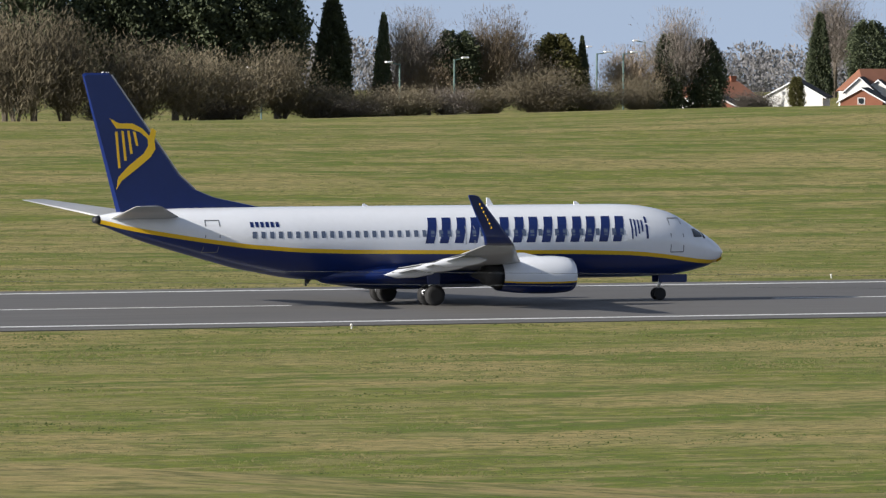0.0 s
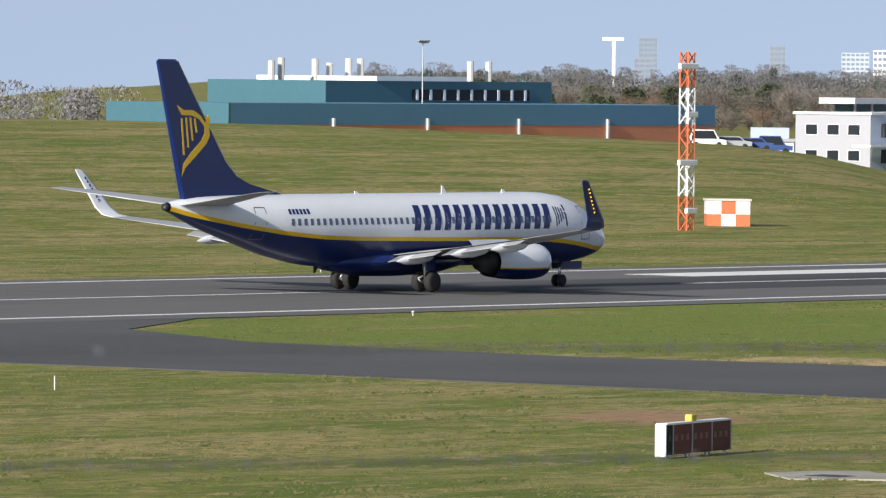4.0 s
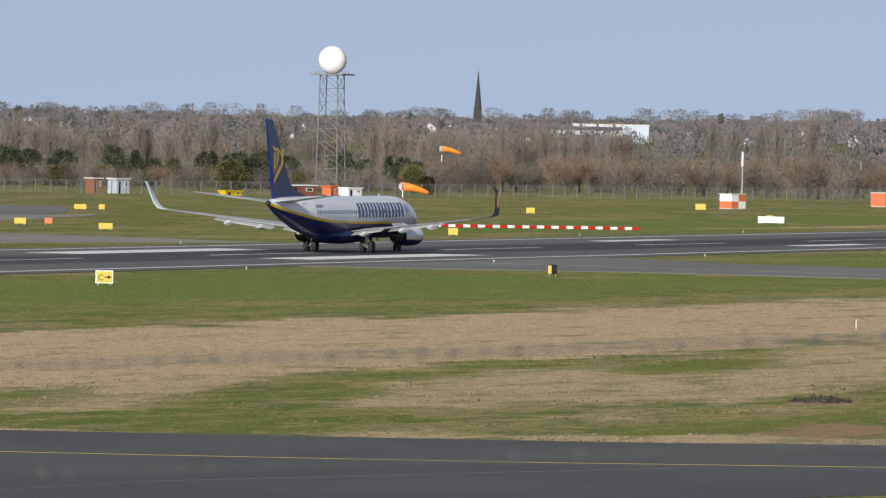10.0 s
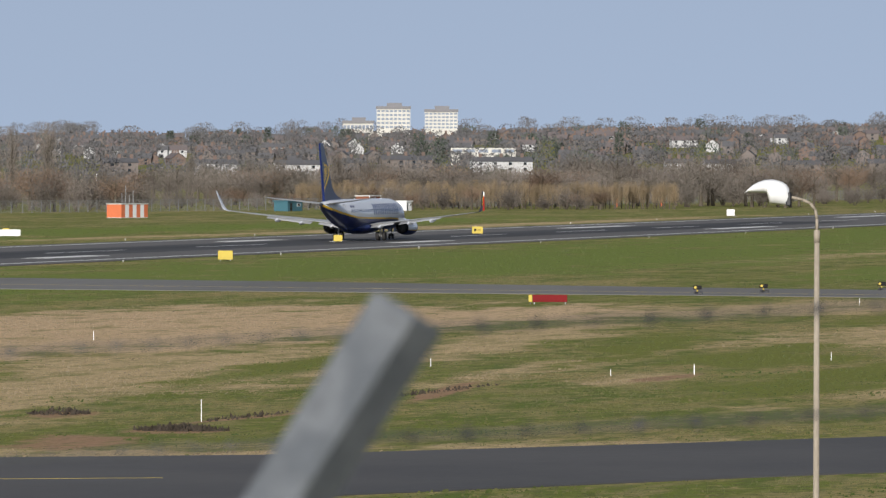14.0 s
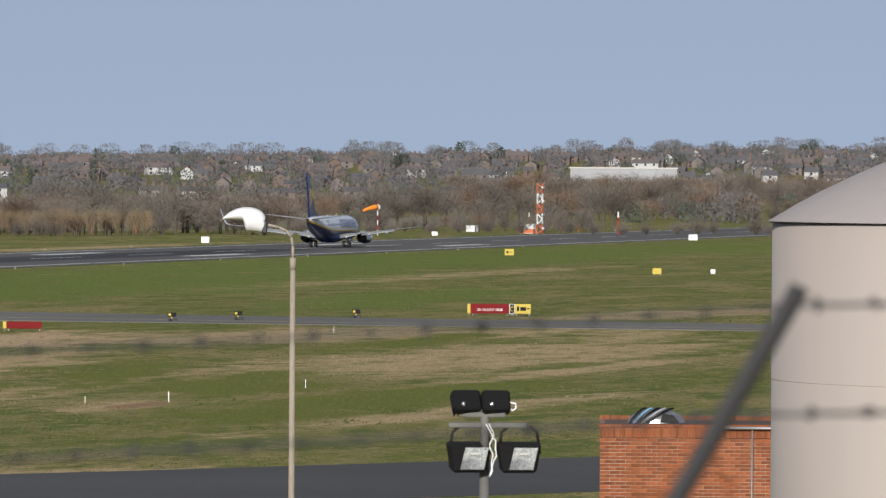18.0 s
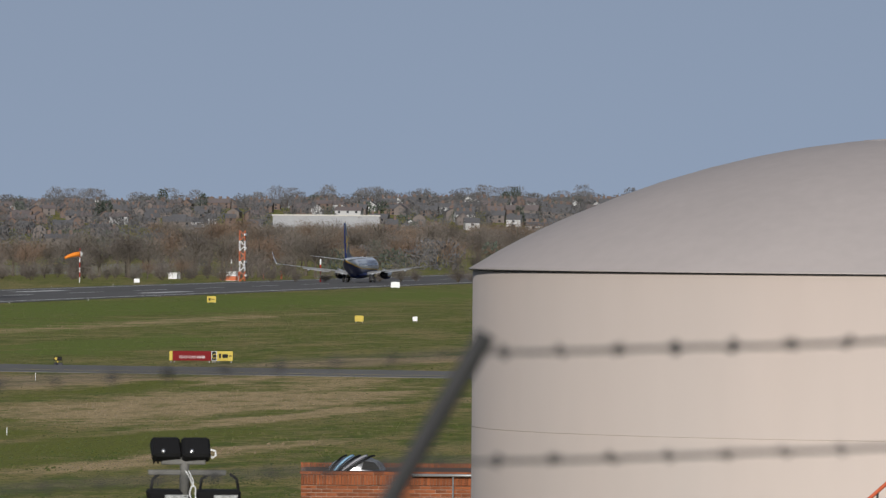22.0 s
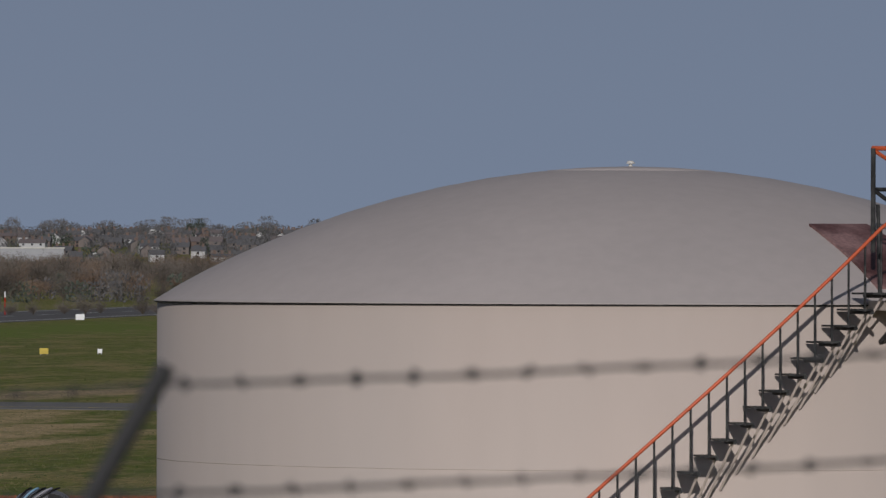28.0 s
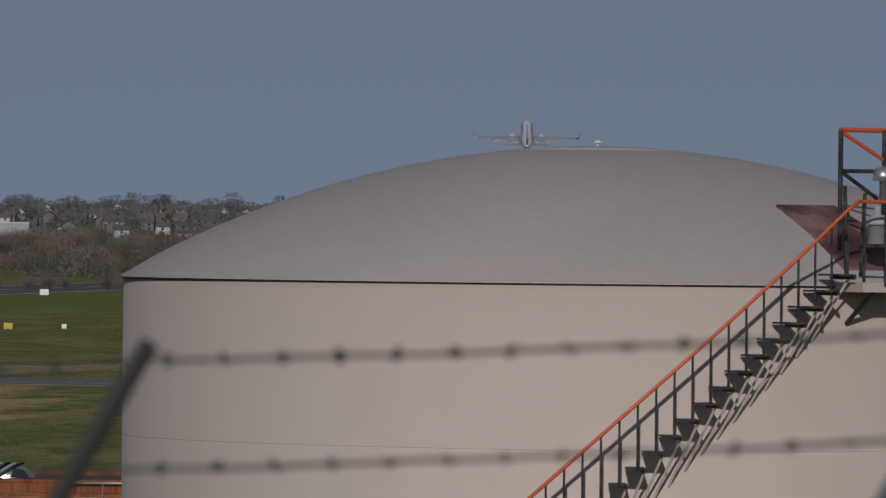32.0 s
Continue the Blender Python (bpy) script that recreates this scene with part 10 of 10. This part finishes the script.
    part("gauge_drum", lathe(bmesh.new(), [(0.1, 12.0), (0.15, 12.0), (0.15, 12.28), (0.19, 12.28), (0.19, 12.33), (0.15, 12.35), (0.1, 12.42), (0.05, 12.42), (0.05, 12.55), (0.0, 12.55)], 18, "z", c), CLAD_WHITE, tank, "beige gauge drum with a flange", True)
    c = on_tank(36.2, R - 0.2, 0.14)
    part("vent_dome", lathe(bmesh.new(), [(0.05, 12.5), (0.05, 12.84), (0.15, 12.85), (0.15, 12.93), (0.12, 13.02), (0.0, 13.06)], 18, "z", c), ALU, tank, "silver domed vent", True)
    part("vent_pipe", tubes((on_tank(30.5, R - 0.1, 11.6), on_tank(30.2, R - 0.1, 12.9), 0.03), (on_tank(32.5, R - 0.1, 11.6), on_tank(33, R - 0.1, 12.8), 0.03), n=6), BLACKRAIL, tank)


tank_stair()


# ---- the near fence ----
def near_fence():
    f = empty("security_fence", "leaning concrete fence posts with two strands of barbed wire", "fence")
    concrete = mat("grey_concrete_post", (0.152, 0.166, 0.186), 0.9, vary=0.4, scale=22, second=(0.085, 0.095, 0.11), bump=0.2)
    slate_post = mat("weathered_grey_post", (0.09, 0.094, 0.10), 0.9, vary=0.3, scale=20)
    dark = mat("dark_steel_angle", (0.05, 0.05, 0.053), 0.7, 0.2, vary=0.2, scale=10)
    GREYPOST = mat("grey_steel_angle", (0.052, 0.052, 0.055), 0.7, 0.2, vary=0.2, scale=10)

    def bar(a, b, w, material, name="post", twist=-38.0):
        """A square bar between two points, one face toward the eye."""
        a, b = Vector(a), Vector(b)
        way = (b - a).normalized()
        side = way.cross(Vector((a.x, a.y, 0)).normalized()).normalized()
        side = (side * math.cos(radians(twist)) + way.cross(side) * math.sin(radians(twist))).normalized()
        deep = way.cross(side)
        bm = bmesh.new()
        lo = [bm.verts.new(a + (side * i + deep * j) * w / 2) for i, j in ((-1, -1), (1, -1), (1, 1), (-1, 1))]
        hi = [bm.verts.new(b + (side * i + deep * j) * w / 2) for i, j in ((-1, -1), (1, -1), (1, 1), (-1, 1))]
        bm.faces.new(lo[::-1]); bm.faces.new(hi)
        for i in range(4):
            bm.faces.new((lo[i], lo[(i + 1) % 4], hi[(i + 1) % 4], hi[i]))
        bmesh.ops.bevel(bm, geom=list(bm.edges), offset=w * 0.08, segments=1, affect="EDGES")
        return part(name, bm, material, f)

    wire_steel = mat("weathered_wire", (0.10, 0.104, 0.11), 0.6, 0.3, vary=0.2, scale=30)
    tips = []
    for az, dist, tip, lean, w, m in ((-25.0, 14.0, 11.80, -0.3, 0.11, concrete), (64.31, 16.0, 11.604, -0.32, 0.041, slate_post), (75.08, 12.5, 11.83, -0.33, 0.098, concrete), (81.66, 12.6, 11.918, -0.30, 0.025, dark), (87.97, 12.6, 11.985, -0.30, 0.055, concrete)):
        base = polar(az, dist)
        right = Vector((math.cos(radians(az)), -math.sin(radians(az)), 0))
        t = Vector((base.x, base.y, tip))
        elbow = t + right * lean + Vector((0, 0, -0.0416 * dist))
        bar(elbow, t, w, m, "arm")
        bar((elbow.x, elbow.y, land(elbow.x, elbow.y) - 0.2), elbow + Vector((0, 0, 0.02)), w * 1.05, m)
        tips.append((t, elbow))
    part("insulator", lathe(bmesh.new(), [(0.012, 0.0), (0.022, 0.02), (0.014, 0.035), (0.026, 0.065), (0.022, 0.085), (0.0, 0.09)], 12, "x", tips[0][0] + Vector((0.03, -0.03, 0.0))), dark, f, "dark insulator on the arm", True)
    r = random.Random(3)
    for frac in (0.06, 0.40):
        for span, ((t0, e0), (t1, e1)) in enumerate(zip(tips, tips[1:])):
            steel, thick = (wire_steel, 0.7) if span < 2 else (dark, 0.98)
            a, b = t0 + (e0 - t0) * frac, t1 + (e1 - t1) * frac
            n = max(6, int((b - a).length / 0.09))
            bm = rope(bmesh.new(), [a + (b - a) * i / n + Vector((0, 0, -0.006 * 4 * i / n * (1 - i / n) + r.uniform(-0.002, 0.002))) for i in range(n + 1)], 0.004 * thick)
            part("wire", bm, steel, f)
            bb = bmesh.new()
            for i in range(n):
                u = (i + 0.5) / n
                p = a + (b - a) * u + Vector((0, 0, -0.006 * 4 * u * (1 - u)))
                for _ in range(3):
                    d = Vector((r.uniform(-1, 1), r.uniform(-1, 1), r.uniform(-1, 1))).normalized() * 0.012
                    tube(bb, p - d, p + d, 0.0045 * thick ** 2, 0.0033 * thick ** 2, n=5)
            tagged(part("barb", bb, steel, f), kind="stuff")
    # two strands on the arms farther back
    right = Vector((math.cos(radians(37)), -math.sin(radians(37)), 0))
    top = Vector((-39.05, -59.97, 14.37))
    for frac, fall in ((0.04, 0.02), (0.46, -0.1)):
        hold = top + right * -0.416 * frac + Vector((0, 0, -frac))
        for sx, dz in ((-5.0, fall), (4.0, -fall)):
            end = hold + right * sx + Vector((0, 0, dz))
            n = 32
            part("wire", rope(bmesh.new(), [hold + (end - hold) * i / n + Vector((0, 0, r.uniform(-0.003, 0.003))) for i in range(n + 1)], 0.006), dark, f)
            bb = bmesh.new()
            for i in range(n):
                p = hold + (end - hold) * (i + 0.5) / n
                for _ in range(3):
                    d = Vector((r.uniform(-1, 1), r.uniform(-1, 1), r.uniform(-1, 1))).normalized() * 0.016
                    tube(bb, p - d, p + d, 0.007, 0.005, n=5)
            tagged(part("barb", bb, dark, f), kind="stuff")
    # two more arms farther back along the fence
    for x, y, tip, dx in ((-39.05, -59.97, 14.37, -0.26), (-25.166, -29.028, 13.21, -0.24)):
        base = Vector((x, y, tip))
        right = Vector((math.cos(radians(37)), -math.sin(radians(37)), 0))
        elbow = base + right * dx * 1.6 + Vector((0, 0, -1.0))
        bar(elbow, base, 0.062 if y < -40 else 0.055, GREYPOST, "arm")
        bar((elbow.x, elbow.y, land(elbow.x, elbow.y) - 0.2), elbow + Vector((0, 0, 0.02)), 0.09, GREYPOST)


near_fence()


def motions():
    """The airliner's roll along the runway and its climb: seconds, nose along X, height, pitch."""
    track = [(0, 156.7, 0, 0), (1, 199.0, 0, 0), (2, 243.3, 0, 0), (2.5, 265.4, 0, 0), (3, 293.0, 0, 0), (4, 351.2, 0, 0), (4.5, 381.8, 0, 0), (5, 409.7, 0, 0), (6, 465.6, 0, 0), (7, 523.5, 0, 0), (8, 583.7, 0, 0),
             (9, 645.7, 0, 0), (10, 711.4, 0, 0), (11, 778.4, 0, 0), (12, 846.5, 0, 0), (13, 915.6, 0, 0), (14, 992.1, 0, 0), (15, 1069.5, 0, 0), (16, 1147.7, 0, 0), (17, 1226.9, 0, 0), (18, 1307.3, 0, 0),
             (19, 1389.0, 0, 0), (20, 1472.9, 0, 0), (21, 1558.8, 0, 0), (22, 1647.1, 0, 0), (23, 1738.1, 0, 0), (24, 1828.0, 0, 0.5), (25, 1920.0, 0, 4), (26, 2014.0, 0, 6), (27, 2110.0, 1, 9),
             (28, 2207.0, 4, 11), (29, 2305.0, 10, 13), (30, 2403.0, 18, 14), (31, 2501.0, 29, 15), (31.5, 2550.0, 35.2, 15), (32, 2600.0, 42.4, 16)]
    walk(airliner, [(t, pose(x - GEAR_AFT, RUNWAY_Y - 1.1 * max(0.0, t - 28) ** 2, 0.062 + z, 0, -p, 1.4 * max(0.0, t - 28))) for t, x, z, p in track])


motions()
